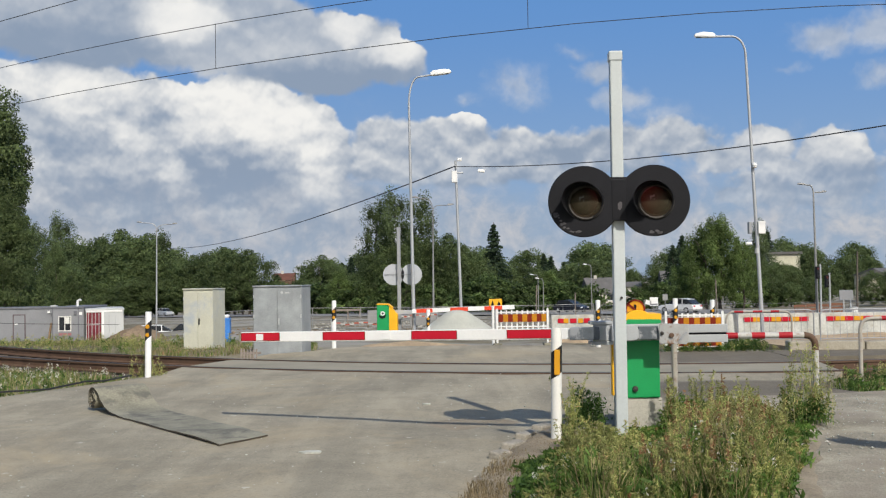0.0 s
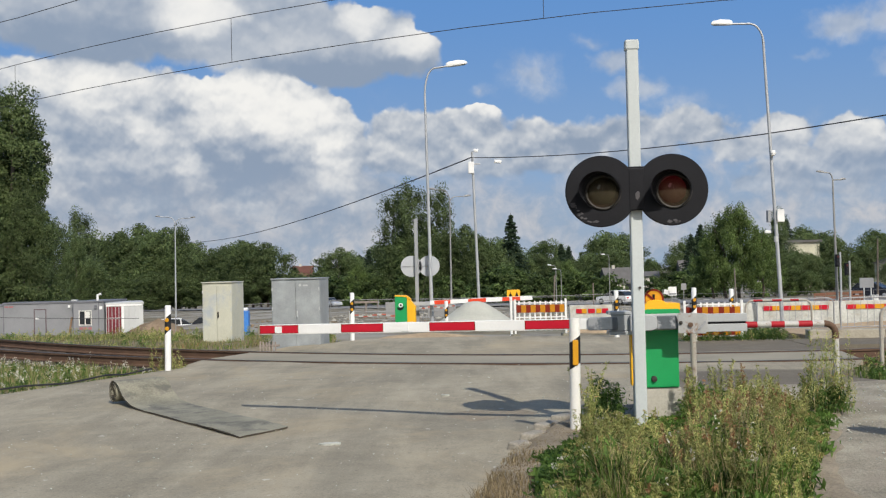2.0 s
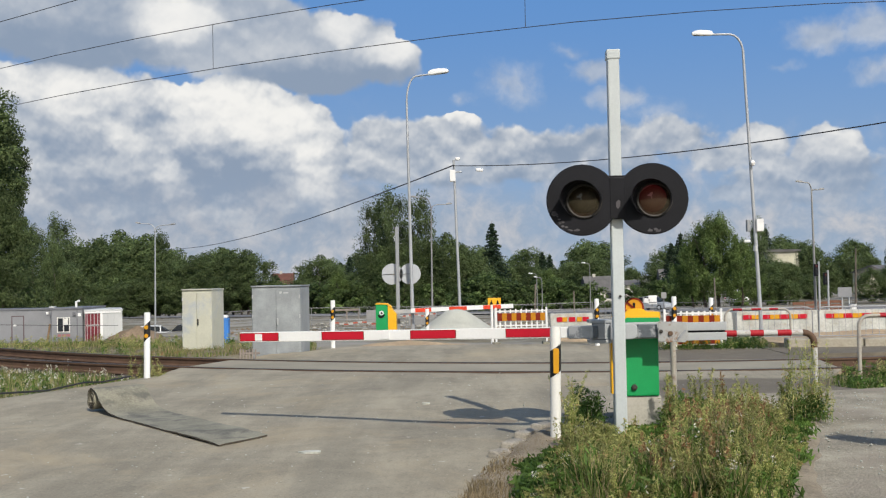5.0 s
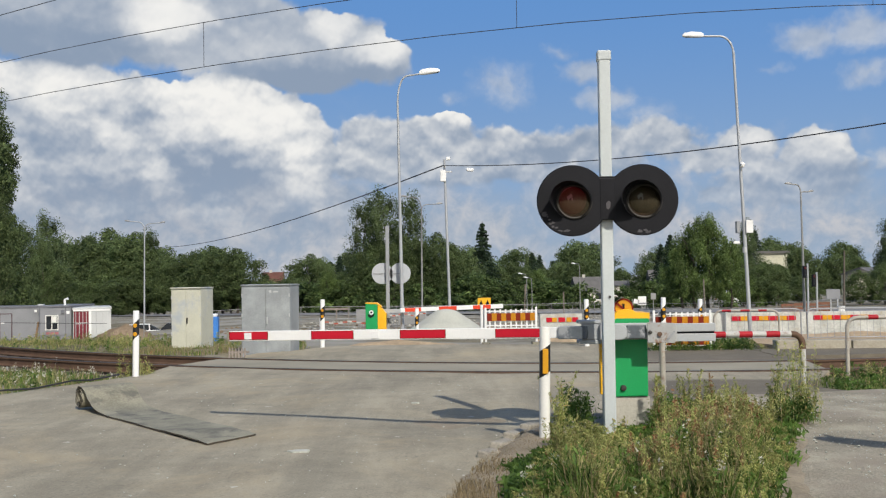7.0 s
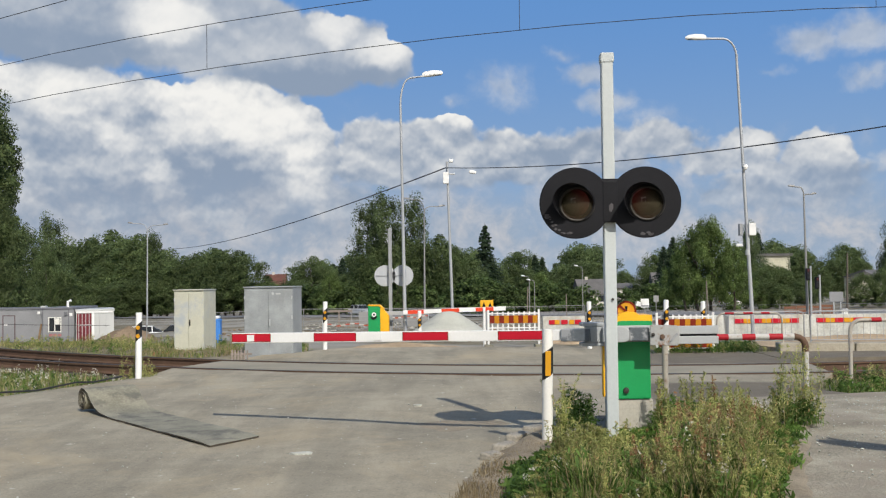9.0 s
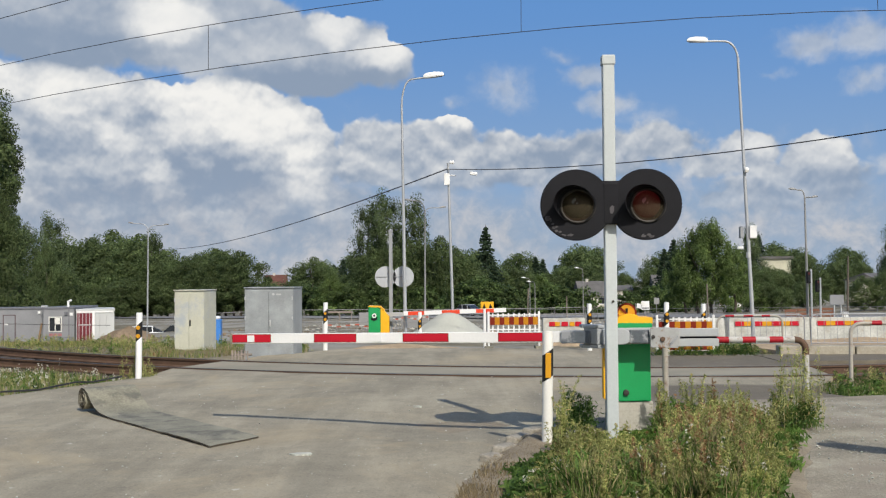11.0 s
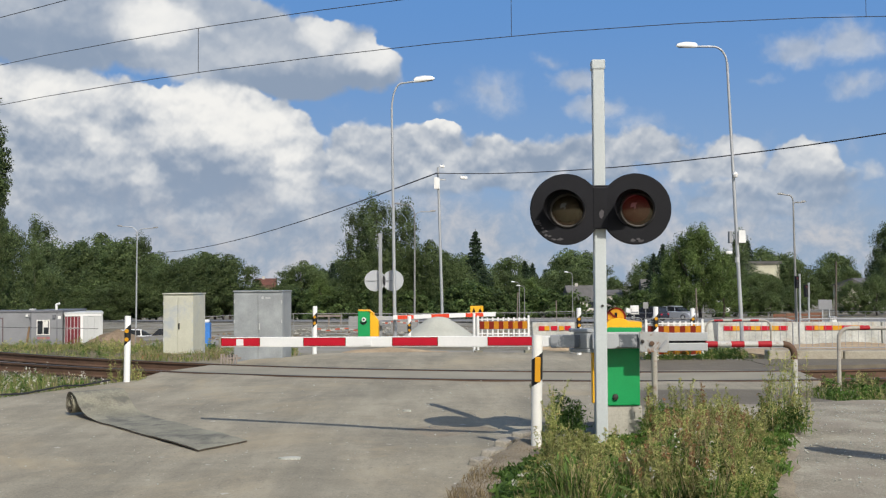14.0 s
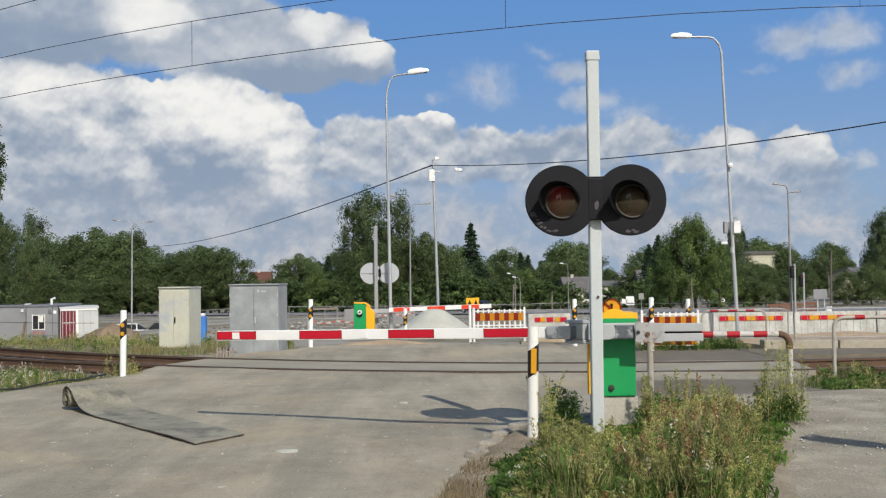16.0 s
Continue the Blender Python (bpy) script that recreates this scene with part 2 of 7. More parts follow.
def road_material():
    """Dusty asphalt: grain, patches, streaks along the traffic and drifts of sand."""
    m, net, out = material("dusty_asphalt")
    at = net.node("ShaderNodeTexCoord").outputs["Object"]
    grain = net.noise(at, 48.0, 3.0, 0.75)
    stones = net.noise(at, 14.0, 4.0, 0.65)
    broad = net.noise(at, 0.55, 6.0, 0.62, warp=0.4)
    streak = net.noise(net.vec("MULTIPLY", at, (1.9, 0.28, 1.0)), 1.0, 6.0, 0.65, warp=0.25)
    sand = net.noise(net.vec("MULTIPLY", at, (0.45, 0.40, 1.0)), 1.0, 7.0, 0.66, warp=0.5)
    specks = net.noise(at, 5.5, 2.0, 0.5)
    mottle = net.noise(at, 3.2, 6.0, 0.7, warp=0.3)
    tone = net.math("ADD", net.math("MULTIPLY", broad, 0.30), net.math("ADD", net.math("MULTIPLY", streak, 0.30), net.math("ADD", net.math("MULTIPLY", grain, 0.22), net.math("MULTIPLY", mottle, 0.18))))
    col = net.mix(net.step(tone, 0.38, 0.62), (0.215, 0.194, 0.146), (0.385, 0.344, 0.255))
    col = net.mix(net.step(grain, 0.60, 0.74, 0.0, 0.6), col, (0.47, 0.43, 0.33))
    col = net.mix(net.step(grain, 0.40, 0.28, 0.0, 0.6), col, (0.10, 0.095, 0.078))
    col = net.mix(net.step(stones, 0.42, 0.30, 0.0, 0.4), col, (0.14, 0.132, 0.105))
    col = net.mix(net.step(sand, 0.50, 0.70, 0.0, 0.7), col, (0.42, 0.345, 0.225))
    col = net.mix(net.step(specks, 0.72, 0.74, 0.0, 0.6), col, (0.58, 0.55, 0.47))
    wheel = net.noise(net.vec("MULTIPLY", at, (0.9, 0.06, 1.0)), 1.0, 4.0, 0.6, warp=0.15)
    col = net.mix(net.step(wheel, 0.52, 0.70, 0.0, 0.30), col, (0.155, 0.145, 0.115))
    # older dark asphalt laid on both sides of the rails by the footpath
    sep = net.node("ShaderNodeSeparateXYZ")
    net.put(sep.inputs[0], net.vec("ADD", at, net.vec("SCALE", net.vec("SUBTRACT", sand.node.outputs["Color"], (0.5, 0.5, 0.5)))))
    sep.inputs[0].links[0].from_node.inputs[1].links[0].from_node.inputs["Scale"].default_value = 0.7
    px, py = sep.outputs[0], sep.outputs[1]
    near = net.math("MULTIPLY", net.step(px, 1.9, 2.7), net.math("MULTIPLY", net.step(py, 12.2, 12.5), net.step(py, 14.7, 14.35)))
    far = net.math("MULTIPLY", net.step(px, 2.6, 4.0), net.step(py, 17.5, 17.8))
    old = net.math("MULTIPLY", net.math("MAXIMUM", near, far), net.step(mottle, 0.2, 0.6, 0.55, 0.85))
    col = net.mix(old, col, (0.118, 0.102, 0.080))
    net.put(out.inputs["Base Color"], col)
    out.inputs["Roughness"].default_value = 0.92
    out.inputs["Specular IOR Level"].default_value = 0.2
    bmp = net.node("ShaderNodeBump")
    bmp.inputs["Strength"].default_value, bmp.inputs["Distance"].default_value = 0.6, 0.008
    net.put(bmp.inputs["Height"], net.math("ADD", grain, net.math("ADD", stones, broad)))
    net.put(out.inputs["Normal"], bmp.outputs[0])
    return m


ASPHALT = road_material()
PANEL = surface("crossing_panel", (0.29, 0.265, 0.20), 0.85, dark=0.85, light=1.15, big=0.8, fine=60, bump=0.3, stain=(0.33, 0.28, 0.21), stain_scale=0.6, spec=0.25)
PATH_MAT = surface("sandy_path", (0.345, 0.312, 0.24), 0.95, dark=0.55, light=1.35, big=1.3, fine=38, bump=1.0, depth=0.022, stain=(0.30, 0.262, 0.205), stain_at=(0.47, 0.66), stain_scale=1.0, spec=0.15)
SOIL = surface("dry_soil", (0.265, 0.225, 0.165), 0.95, dark=0.7, light=1.25, big=2.0, fine=40, bump=0.8, depth=0.02, spec=0.15)
FIELD = surface("rough_ground", (0.175, 0.155, 0.105), 0.95, dark=0.55, light=1.4, big=0.5, fine=6.0, bump=0.9, depth=0.06,
                stain=(0.30, 0.285, 0.25), stain_at=(0.44, 0.60), stain_scale=0.16, spec=0.15)
FAR_ROAD = surface("far_asphalt", (0.20, 0.20, 0.20), 0.85, dark=0.85, light=1.15, big=0.2, fine=8, bump=0.2, spec=0.25)
BALLAST = surface("ballast", (0.21, 0.17, 0.13), 0.95, dark=0.5, light=1.4, big=5.0, fine=22, bump=1.0, depth=0.04, spec=0.2)
RAIL_STEEL = surface("rusty_rail", (0.115, 0.068, 0.043), 0.75, 0.15, dark=0.7, light=1.3, big=3, fine=50, bump=0.3)
RAIL_TOP = surface("dull_rail_head", (0.075, 0.064, 0.056), 0.5, 0.35, big=3, fine=90, bump=0.05)
SLEEPER = surface("dark_sleeper", (0.10, 0.08, 0.065), 0.9, big=3, fine=40, bump=0.5, depth=0.01)
GALV = surface("galvanised_steel", (0.52, 0.53, 0.53), 0.5, 0.35, dark=0.85, light=1.1, big=3, fine=60, bump=0.08, stain=(0.36, 0.36, 0.35), stain_at=(0.6, 0.8), stain_scale=4)
GREY_PAINT = surface("grey_paint", (0.37, 0.385, 0.39), 0.5, 0.0, dark=0.88, light=1.08, big=2, fine=70, bump=0.06, stain=(0.24, 0.20, 0.16), stain_at=(0.66, 0.78), stain_scale=9)
SITE_STEEL = surface("dull_fence_steel", (0.27, 0.27, 0.265), 0.6, 0.2, dark=0.85, light=1.1, bump=0.03)
DARK_POST = surface("dull_grey_post", (0.30, 0.31, 0.32), 0.55, 0.1, dark=0.9, light=1.08, bump=0.03)
POLE = surface("pole_steel", (0.42, 0.435, 0.45), 0.5, 0.3, dark=0.9, light=1.08, big=1.0, fine=30, bump=0.03)
POST_PAINT = surface("light_grey_post_paint", (0.485, 0.52, 0.515), 0.5, 0.0, dark=0.92, light=1.06, big=1.2, fine=60, bump=0.05, stain=(0.36, 0.34, 0.30), stain_at=(0.66, 0.82), stain_scale=6)
BLACK = surface("black_enamel", (0.0098, 0.0100, 0.0122), 0.62, dark=0.8, light=1.3, big=4, fine=60, bump=0.06, stain=(0.10, 0.095, 0.09), stain_at=(0.66, 0.76), stain_scale=4, spec=0.18)
WHITE = surface("white_paint", (0.78, 0.78, 0.76), 0.45, dark=0.93, light=1.03, big=3, fine=60, bump=0.04, stain=(0.55, 0.53, 0.48), stain_at=(0.68, 0.85), stain_scale=4)
WORN_WHITE = surface("worn_white_paint", (0.72, 0.71, 0.66), 0.5, dark=0.9, light=1.04, big=3, fine=60, bump=0.1, stain=(0.30, 0.27, 0.23), stain_at=(0.62, 0.72), stain_scale=10)
RED = surface("red_reflective", (0.47, 0.014, 0.030), 0.4, spec=0.15, dark=0.92, light=1.08, big=4, fine=80, bump=0.03)
FAR_RED = surface("orange_red_reflective", (0.70, 0.06, 0.02), 0.4, dark=0.92, light=1.08, big=4, fine=80, bump=0.03)
DARK_RED = surface("dark_red_stripe", (0.18, 0.020, 0.009), 0.5, spec=0.15, dark=0.92, light=1.08, big=4, fine=80, bump=0.03)
ORANGE = surface("orange_stripe", (0.60, 0.29, 0.02), 0.45, spec=0.15, dark=0.92, light=1.08, big=4, fine=80, bump=0.03)
YELLOW = surface("yellow_enamel", (0.80, 0.42, 0.015), 0.42, dark=0.92, light=1.06, big=3, fine=70, bump=0.04, stain=(0.35, 0.2, 0.06), stain_at=(0.7, 0.8), stain_scale=7)
GREEN = surface("green_enamel", (0.012, 0.29, 0.085), 0.4, dark=0.9, light=1.1, big=2.5, fine=70, bump=0.04)
RUBBER = surface("grey_rubber_belt", (0.240, 0.228, 0.172), 0.85, dark=0.65, light=1.3, big=2.2, fine=45, bump=0.3, depth=0.006, stain=(0.125, 0.120, 0.100), stain_at=(0.50, 0.66), stain_scale=2.6, spec=0.25)
FRAYED = surface("frayed_belt_edge", (0.095, 0.080, 0.062), 0.95, big=6, fine=80, bump=0.4, spec=0.15)
CABLE = surface("black_cable", (0.025, 0.025, 0.027), 0.6, bump=0.0)
BEIGE = surface("beige_cabinet_paint", (0.54, 0.535, 0.435), 0.55, dark=0.85, light=1.1, big=1.8, fine=50, bump=0.06, stain=(0.40, 0.43, 0.45), stain_at=(0.48, 0.66), stain_scale=1.9)
CAB_GREY = surface("zinc_cabinet_paint", (0.31, 0.33, 0.335), 0.5, 0.1, dark=0.8, light=1.15, big=2.2, fine=50, bump=0.08, stain=(0.40, 0.42, 0.43), stain_at=(0.5, 0.75), stain_scale=2.2)
CONCRETE = surface("concrete", (0.42, 0.40, 0.34), 0.9, dark=0.8, light=1.12, big=1.5, fine=35, bump=0.4, depth=0.008, stain=(0.36, 0.33, 0.28), stain_at=(0.55, 0.75), stain_scale=1.3, spec=0.25)
GRAVEL_PALE = surface("pale_crushed_stone", (0.53, 0.53, 0.46), 0.95, dark=0.7, light=1.2, big=2, fine=18, bump=1.0, depth=0.05, spec=0.15)
MOUND = surface("pale_stone_dust", (0.43, 0.435, 0.385), 0.95, dark=0.85, light=1.1, big=1.2, fine=30, bump=0.5, depth=0.02, spec=0.15)
SAND = surface("sandy_earth", (0.42, 0.32, 0.21), 0.95, dark=0.75, light=1.2, big=1.0, fine=12, bump=0.8, depth=0.05, spec=0.15)
EARTH = surface("brown_earth", (0.24, 0.18, 0.12), 0.95, dark=0.7, light=1.3, big=0.9, fine=8, bump=1.0, depth=0.1, spec=0.15)
SHED_GREY = surface("grey_cabin_panel", (0.245, 0.25, 0.26), 0.6, dark=0.85, light=1.08, big=0.8, fine=20, bump=0.1)
SHED_TRIM = surface("dark_cabin_trim", (0.15, 0.155, 0.17), 0.6, bump=0.0)
SHED_WHITE = surface("white_container_panel", (0.50, 0.51, 0.50), 0.55, dark=0.9, light=1.05, big=0.8, fine=20, bump=0.1)
MAROON = surface("maroon_container_door", (0.16, 0.016, 0.025), 0.55, bump=0.05)
BLUE = surface("blue_plastic", (0.05, 0.20, 0.55), 0.45, bump=0.03)
GLASS_DARK = surface("window_glass", (0.025, 0.028, 0.032), 0.25, bump=0.0, spec=0.35)
ROOF_RED = surface("red_roof", (0.12, 0.050, 0.036), 0.8, big=0.6, fine=6, bump=0.2)
ROOF_GREY = surface("grey_roof", (0.12, 0.115, 0.11), 0.8, big=0.6, fine=6, bump=0.2)
WALL_CREAM = surface("cream_wall", (0.55, 0.53, 0.40), 0.8, big=0.6, fine=6, bump=0.1)
WALL_PALE = surface("pale_wall", (0.55, 0.52, 0.46), 0.8, big=0.6, fine=6, bump=0.1)
BARK = surface("bark", (0.12, 0.10, 0.08), 0.9, big=2, fine=12, bump=0.6, depth=0.03)
CAR_SILVER = surface("silver_car_paint", (0.55, 0.57, 0.60), 0.3, 0.4, dark=0.97, light=1.03, bump=0.0, spec=0.6)
CAR_DARK = surface("dark_car_paint", (0.022, 0.024, 0.035), 0.25, 0.1, dark=0.97, light=1.03, bump=0.0, spec=0.6)
CAR_WHITE = surface("white_car_paint", (0.75, 0.75, 0.75), 0.3, 0.0, dark=0.97, light=1.03, bump=0.0, spec=0.6)
TYRE = surface("tyre", (0.02, 0.02, 0.02), 0.85, bump=0.1)

LEAF_A = leafy("leaves_broad", (0.056, 0.088, 0.033), (0.145, 0.188, 0.070), clump=0.55, lo=0.7, hi=1.35, per_tree=0.2)
LEAF_B = leafy("leaves_birch", (0.060, 0.090, 0.036), (0.16, 0.205, 0.09), clump=0.5, lo=0.6, hi=1.3, per_tree=0.12)
LEAF_C = leafy("leaves_fresh", (0.070, 0.116, 0.033), (0.20, 0.27, 0.083), clump=0.7, lo=0.6, hi=1.3, per_tree=0.1)
LEAF_D = leafy("leaves_bush", (0.050, 0.090, 0.026), (0.155, 0.215, 0.070), clump=0.6, lo=0.5, hi=1.3, per_tree=0.35)
NEEDLE = leafy("needles", (0.018, 0.034, 0.018), (0.042, 0.068, 0.034), through=0.1)
GRASS = leafy("grass_blades", (0.078, 0.130, 0.024), (0.22, 0.30, 0.066), (0.47, 0.40, 0.20), 0.30, clump=2.2, lo=0.6, hi=1.3)
WEED = leafy("weed_leaves", (0.060, 0.125, 0.022), (0.17, 0.27, 0.060), clump=3.0, lo=0.6, hi=1.25)
DEEP_GREEN = leafy("deep_green_leaves", (0.042, 0.092, 0.020), (0.120, 0.200, 0.042), clump=3.0, lo=0.55, hi=1.3)
PLUME = leafy("yellow_green_plumes", (0.190, 0.215, 0.058), (0.43, 0.43, 0.155), (0.42, 0.28, 0.13), 0.10, 0.3, clump=2.6, lo=0.65, hi=1.3)
SEED = leafy("seed_heads", (0.20, 0.10, 0.045), (0.36, 0.21, 0.10), (0.40, 0.34, 0.16), 0.25, 0.25)
PETAL = leafy("white_petals", (0.55, 0.53, 0.44), (0.74, 0.72, 0.62), through=0.3)


# ---------------------------------------------------------------- building helpers
def part(name, bm, mat, parent=None, label="", smooth=False, at=None):
    me = bpy.data.meshes.new(name)
    bm.to_mesh(me)
    bm.free()
    me.materials.append(mat)
    if smooth:
        for p in me.polygons:
            p.use_smooth = True
        me.set_sharp_from_angle(angle=radians(40))
    ob = new(name, me)
    ob.parent = parent
    if at is not None:
        ob.matrix_basis = at
    return tagged(ob, label)


def thing(name, x, y, z=0.0, rz=0.0, label="", category="", group=""):
    ob = new(name)
    ob.empty_display_size = 0.2
    ob.matrix_basis = pose(x, y, z, 0, 0, rz)
    return tagged(ob, label, category, group)


def box(x0, x1, y0, y1, z0, z1, bevel=0.0, bm=None):
    bm = bm or bmesh.new()
    m = Matrix.Translation(((x0 + x1) / 2, (y0 + y1) / 2, (z0 + z1) / 2)) @ Matrix.Diagonal((x1 - x0, y1 - y0, z1 - z0, 1))
    vs = bmesh.ops.create_cube(bm, size=1.0, matrix=m)["verts"]
    if bevel:
        es = list({e for v in vs for e in v.link_edges})
        bmesh.ops.bevel(bm, geom=es, offset=bevel, segments=2, profile=0.5, affect="EDGES")
    return bm


def tube(points, radius, sides=10, bm=None, caps=True):
    """A round bar along points; radius is one number or one for each point."""
    bm = bm or bmesh.new()
    pts = [Vector(p) for p in points]
    rad = radius if isinstance(radius, (list, tuple)) else [radius] * len(pts)
    rings, side = [], None
    for i, p in enumerate(pts):
        d = (pts[min(i + 1, len(pts) - 1)] - pts[max(i - 1, 0)]).normalized()
        if side is None:
            side = d.cross(Vector((0, 0, 1)) if abs(d.z) < 0.9 else Vector((0, 1, 0))).normalized()
        side = (side - d * side.dot(d)).normalized()
        up = d.cross(side)
        rings.append([bm.verts.new(p + (side * math.cos(a) + up * math.sin(a)) * rad[i]) for a in (2 * math.pi * k / sides for k in range(sides))])
    for r0, r1 in zip(rings, rings[1:]):
        for k in range(sides):
            bm.faces.new((r0[k], r0[(k + 1) % sides], r1[(k + 1) % sides], r1[k]))
    if caps:
        bm.faces.new(rings[0][::-1])
        bm.faces.new(rings[-1])
    bmesh.ops.recalc_face_normals(bm, faces=bm.faces)
    return bm


def lathe(profile, sides=32, bm=None, axis="z"):
    """A turned body from (radius, height) pairs."""
    bm = bm or bmesh.new()
    rings = []
    for r, h in profile:
        ring = []
        for k in range(sides):
            a = 2 * math.pi * k / sides
            c, s = r * math.cos(a), r * math.sin(a)
            ring.append(bm.verts.new((c, s, h) if axis == "z" else (c, h, s)))
        rings.append(ring)
    for r0, r1 in zip(rings, rings[1:]):
        for k in range(sides):
            bm.faces.new((r0[k], r0[(k + 1) % sides], r1[(k + 1) % sides], r1[k]))
    bm.faces.new(rings[0][::-1])
    bm.faces.new(rings[-1])
    bmesh.ops.remove_doubles(bm, verts=bm.verts, dist=1e-5)
    bmesh.ops.recalc_face_normals(bm, faces=bm.faces)
    return bm


def prism(outline, depth0, depth1, axis="y", bevel=0.0):
    """A flat outline pushed along an axis. axis y: outline is (x, z); x: (y, z); z: (x, y)."""
    bm = bmesh.new()

    def at(a, b, d):
        return {"y": (a, d, b), "x": (d, a, b), "z": (a, b, d)}[axis]

    lo = [bm.verts.new(at(a, b, depth0)) for a, b in outline]
    hi = [bm.verts.new(at(a, b, depth1)) for a, b in outline]
    n = len(outline)
    bm.faces.new(lo)
    bm.faces.new(hi[::-1])
    for k in range(n):
        bm.faces.new((lo[k], hi[k], hi[(k + 1) % n], lo[(k + 1) % n]))
    bmesh.ops.recalc_face_normals(bm, faces=bm.faces)
    if bevel:
        bmesh.ops.bevel(bm, geom=bm.edges[:], offset=bevel, segments=1, affect="EDGES")
    return bm


def arc(cx, cz, r, a0, a1, n=12):
    return [(cx + r * math.cos(radians(a0 + (a1 - a0) * k / n)), cz + r * math.sin(radians(a0 + (a1 - a0) * k / n))) for k in range(n + 1)]


def smooth01(v):
    v = min(1.0, max(0.0, v))
    return v * v * (3 - 2 * v)


# ---------------------------------------------------------------- lie of the land
def track_y(x):
    """The far rail's line; beyond the crossing it runs on straight."""
    def q(v):
        return 17.95 - 0.272 * v + 0.0307 * v * v
    lo, hi = -11.0, 7.0
    if x < lo:
        return q(lo) + (x - lo) * (-0.272 + 0.0614 * lo)
    if x > hi:
        return q(hi) + (x - hi) * (-0.272 + 0.0614 * hi)
    return q(x)


def along_road(x, y):
    """Metres along the main road beyond, from its right end towards its far left end."""
    return (x - 36.0) * -0.678 + (y - 100.0) * 0.735


def road_z(s):
    return -2.3 - 0.0225 * min(170, max(-60, s))


def land_z(x, y):
    z = -0.10
    past = y - track_y(max(-14, min(12, x)))
    z -= 1.05 * smooth01((y - 25) / 16)
    z -= 0.45 * smooth01((-x - 8) / 14) * smooth01((y - 30) / 30)
    z -= 0.27 * smooth01((past + 4.2) / 1.6) * (1 - smooth01((past - 1.5) / 1.5)) * (1 if (x < -4.0 or x > 6.2) else 0)
    z += (road_z(along_road(x, y)) - 0.12 - z) * smooth01((y - 58) / 30)
    z -= 0.85 * smooth01((-x - 17) / 7) * smooth01((y - 45) / 25) * (1 - smooth01((y - 112) / 30))
    z -= 1.5 * smooth01((y - 215) / 60) * (1 - smooth01((y - 400) / 600))
    if y > 24:
        z += 0.12 * noise.noise((x * 0.15, y * 0.15, 0)) * (1 - smooth01((y - 70) / 15))
    else:
        z += 0.02 * noise.noise((x * 0.9, y * 0.9, 3.0))
    return z


def build_ground():
    def spread(a, b, n0, far):
        pts = list(np.linspace(a, b, n0))
        step, p = (b - a) / n0, b
        while p < far:
            step *= 1.16
            p += step
            pts.append(p)
        return pts
    right = spread(0, 16, 40, 1800)
    xs = [-v for v in right[:0:-1]] + right
    ys = [-v for v in spread(0, 10, 8, 900)[:0:-1]] + spread(0, 34, 80, 1900)
    bm = bmesh.new()
    grid = [[bm.verts.new((x, y, land_z(x, y))) for x in xs] for y in ys]
    for r0, r1 in zip(grid, grid[1:]):
        for a, b, c, d in zip(r0, r0[1:], r1[1:], r1):
            bm.faces.new((a, b, c, d))
    ob = part("ground", bm, FIELD, None, "rough grassy ground with dry soil", smooth=True)
    return tagged(ob, kind="structure", category="ground")


build_ground()


def sheet(name, outline, z, mat, label, category, thick=0.08, uneven=0.0, cut=0.5, dip=0.0):
    """A flat slab with an outline, cut into a fine grid, slightly uneven on top."""
    bm = prism(outline, z - thick, z, "z")
    if uneven:
        x0, x1 = min(p[0] for p in outline), max(p[0] for p in outline)
        y0, y1 = min(p[1] for p in outline), max(p[1] for p in outline)
        for k in range(1, int((x1 - x0) / cut)):
            bmesh.ops.bisect_plane(bm, geom=bm.verts[:] + bm.edges[:] + bm.faces[:], plane_co=(x0 + k * cut, 0, 0), plane_no=(1, 0, 0))
        for k in range(1, int((y1 - y0) / cut)):
            bmesh.ops.bisect_plane(bm, geom=bm.verts[:] + bm.edges[:] + bm.faces[:], plane_co=(0, y0 + k * cut, 0), plane_no=(0, 1, 0))
        for v in bm.verts:
            if v.co.z > z - thick / 2:
                v.co.z += uneven * noise.noise((v.co.x * 0.7, v.co.y * 0.7, 1.0))
                v.co.z -= dip * math.exp(-((v.co.x - 0.2) / 1.5) ** 2 - ((v.co.y - 11.0) / 1.1) ** 2)
    return tagged(part(name, bm, mat, None, label), kind="structure", category=category)


GAUGE = 1.60


def rail_line(offset, x0, x1, n):
    """Points along a rail, offset metres to the near side of the far rail."""
    pts = []
    for k in range(n + 1):
        x = x0 + (x1 - x0) * k / n
        s = (track_y(x + 0.05) - track_y(x - 0.05)) / 0.1
        nx, ny = s / math.hypot(1, s), -1 / math.hypot(1, s)
        pts.append((x + nx * offset, track_y(x) + ny * offset))
    return pts


CROSS_L, CROSS_R = -4.15, 6.0
# near carriageway, up to the near rail
edge_near = rail_line(GAUGE + 0.10, CROSS_L + 0.2, CROSS_R - 0.35, 14)
road_near = [(-30, -12), (14, -12), (14, 6), (14, 12.6), (5.05, 12.9), (4.7, 13.6)] + edge_near[::-1] + [(-4.75, 16.4), (-6.0, 13.7), (-8.2, 9.0), (-30, 1)]
sheet("road", road_near, 0.0, ASPHALT, "dusty grey asphalt road, patched and sandy", "road", thick=0.2, uneven=0.018, cut=0.5, dip=0.045)
panel = rail_line(0.10, CROSS_L, CROSS_R, 14) + rail_line(GAUGE - 0.10, CROSS_L + 0.15, CROSS_R - 0.3, 14)[::-1]
sheet("crossing_panel", panel, 0.0, PANEL, "worn brown crossing panels between the rails", "road", thick=0.12)
edge_far = rail_line(-0.06, CROSS_L + 0.4, CROSS_R, 14)
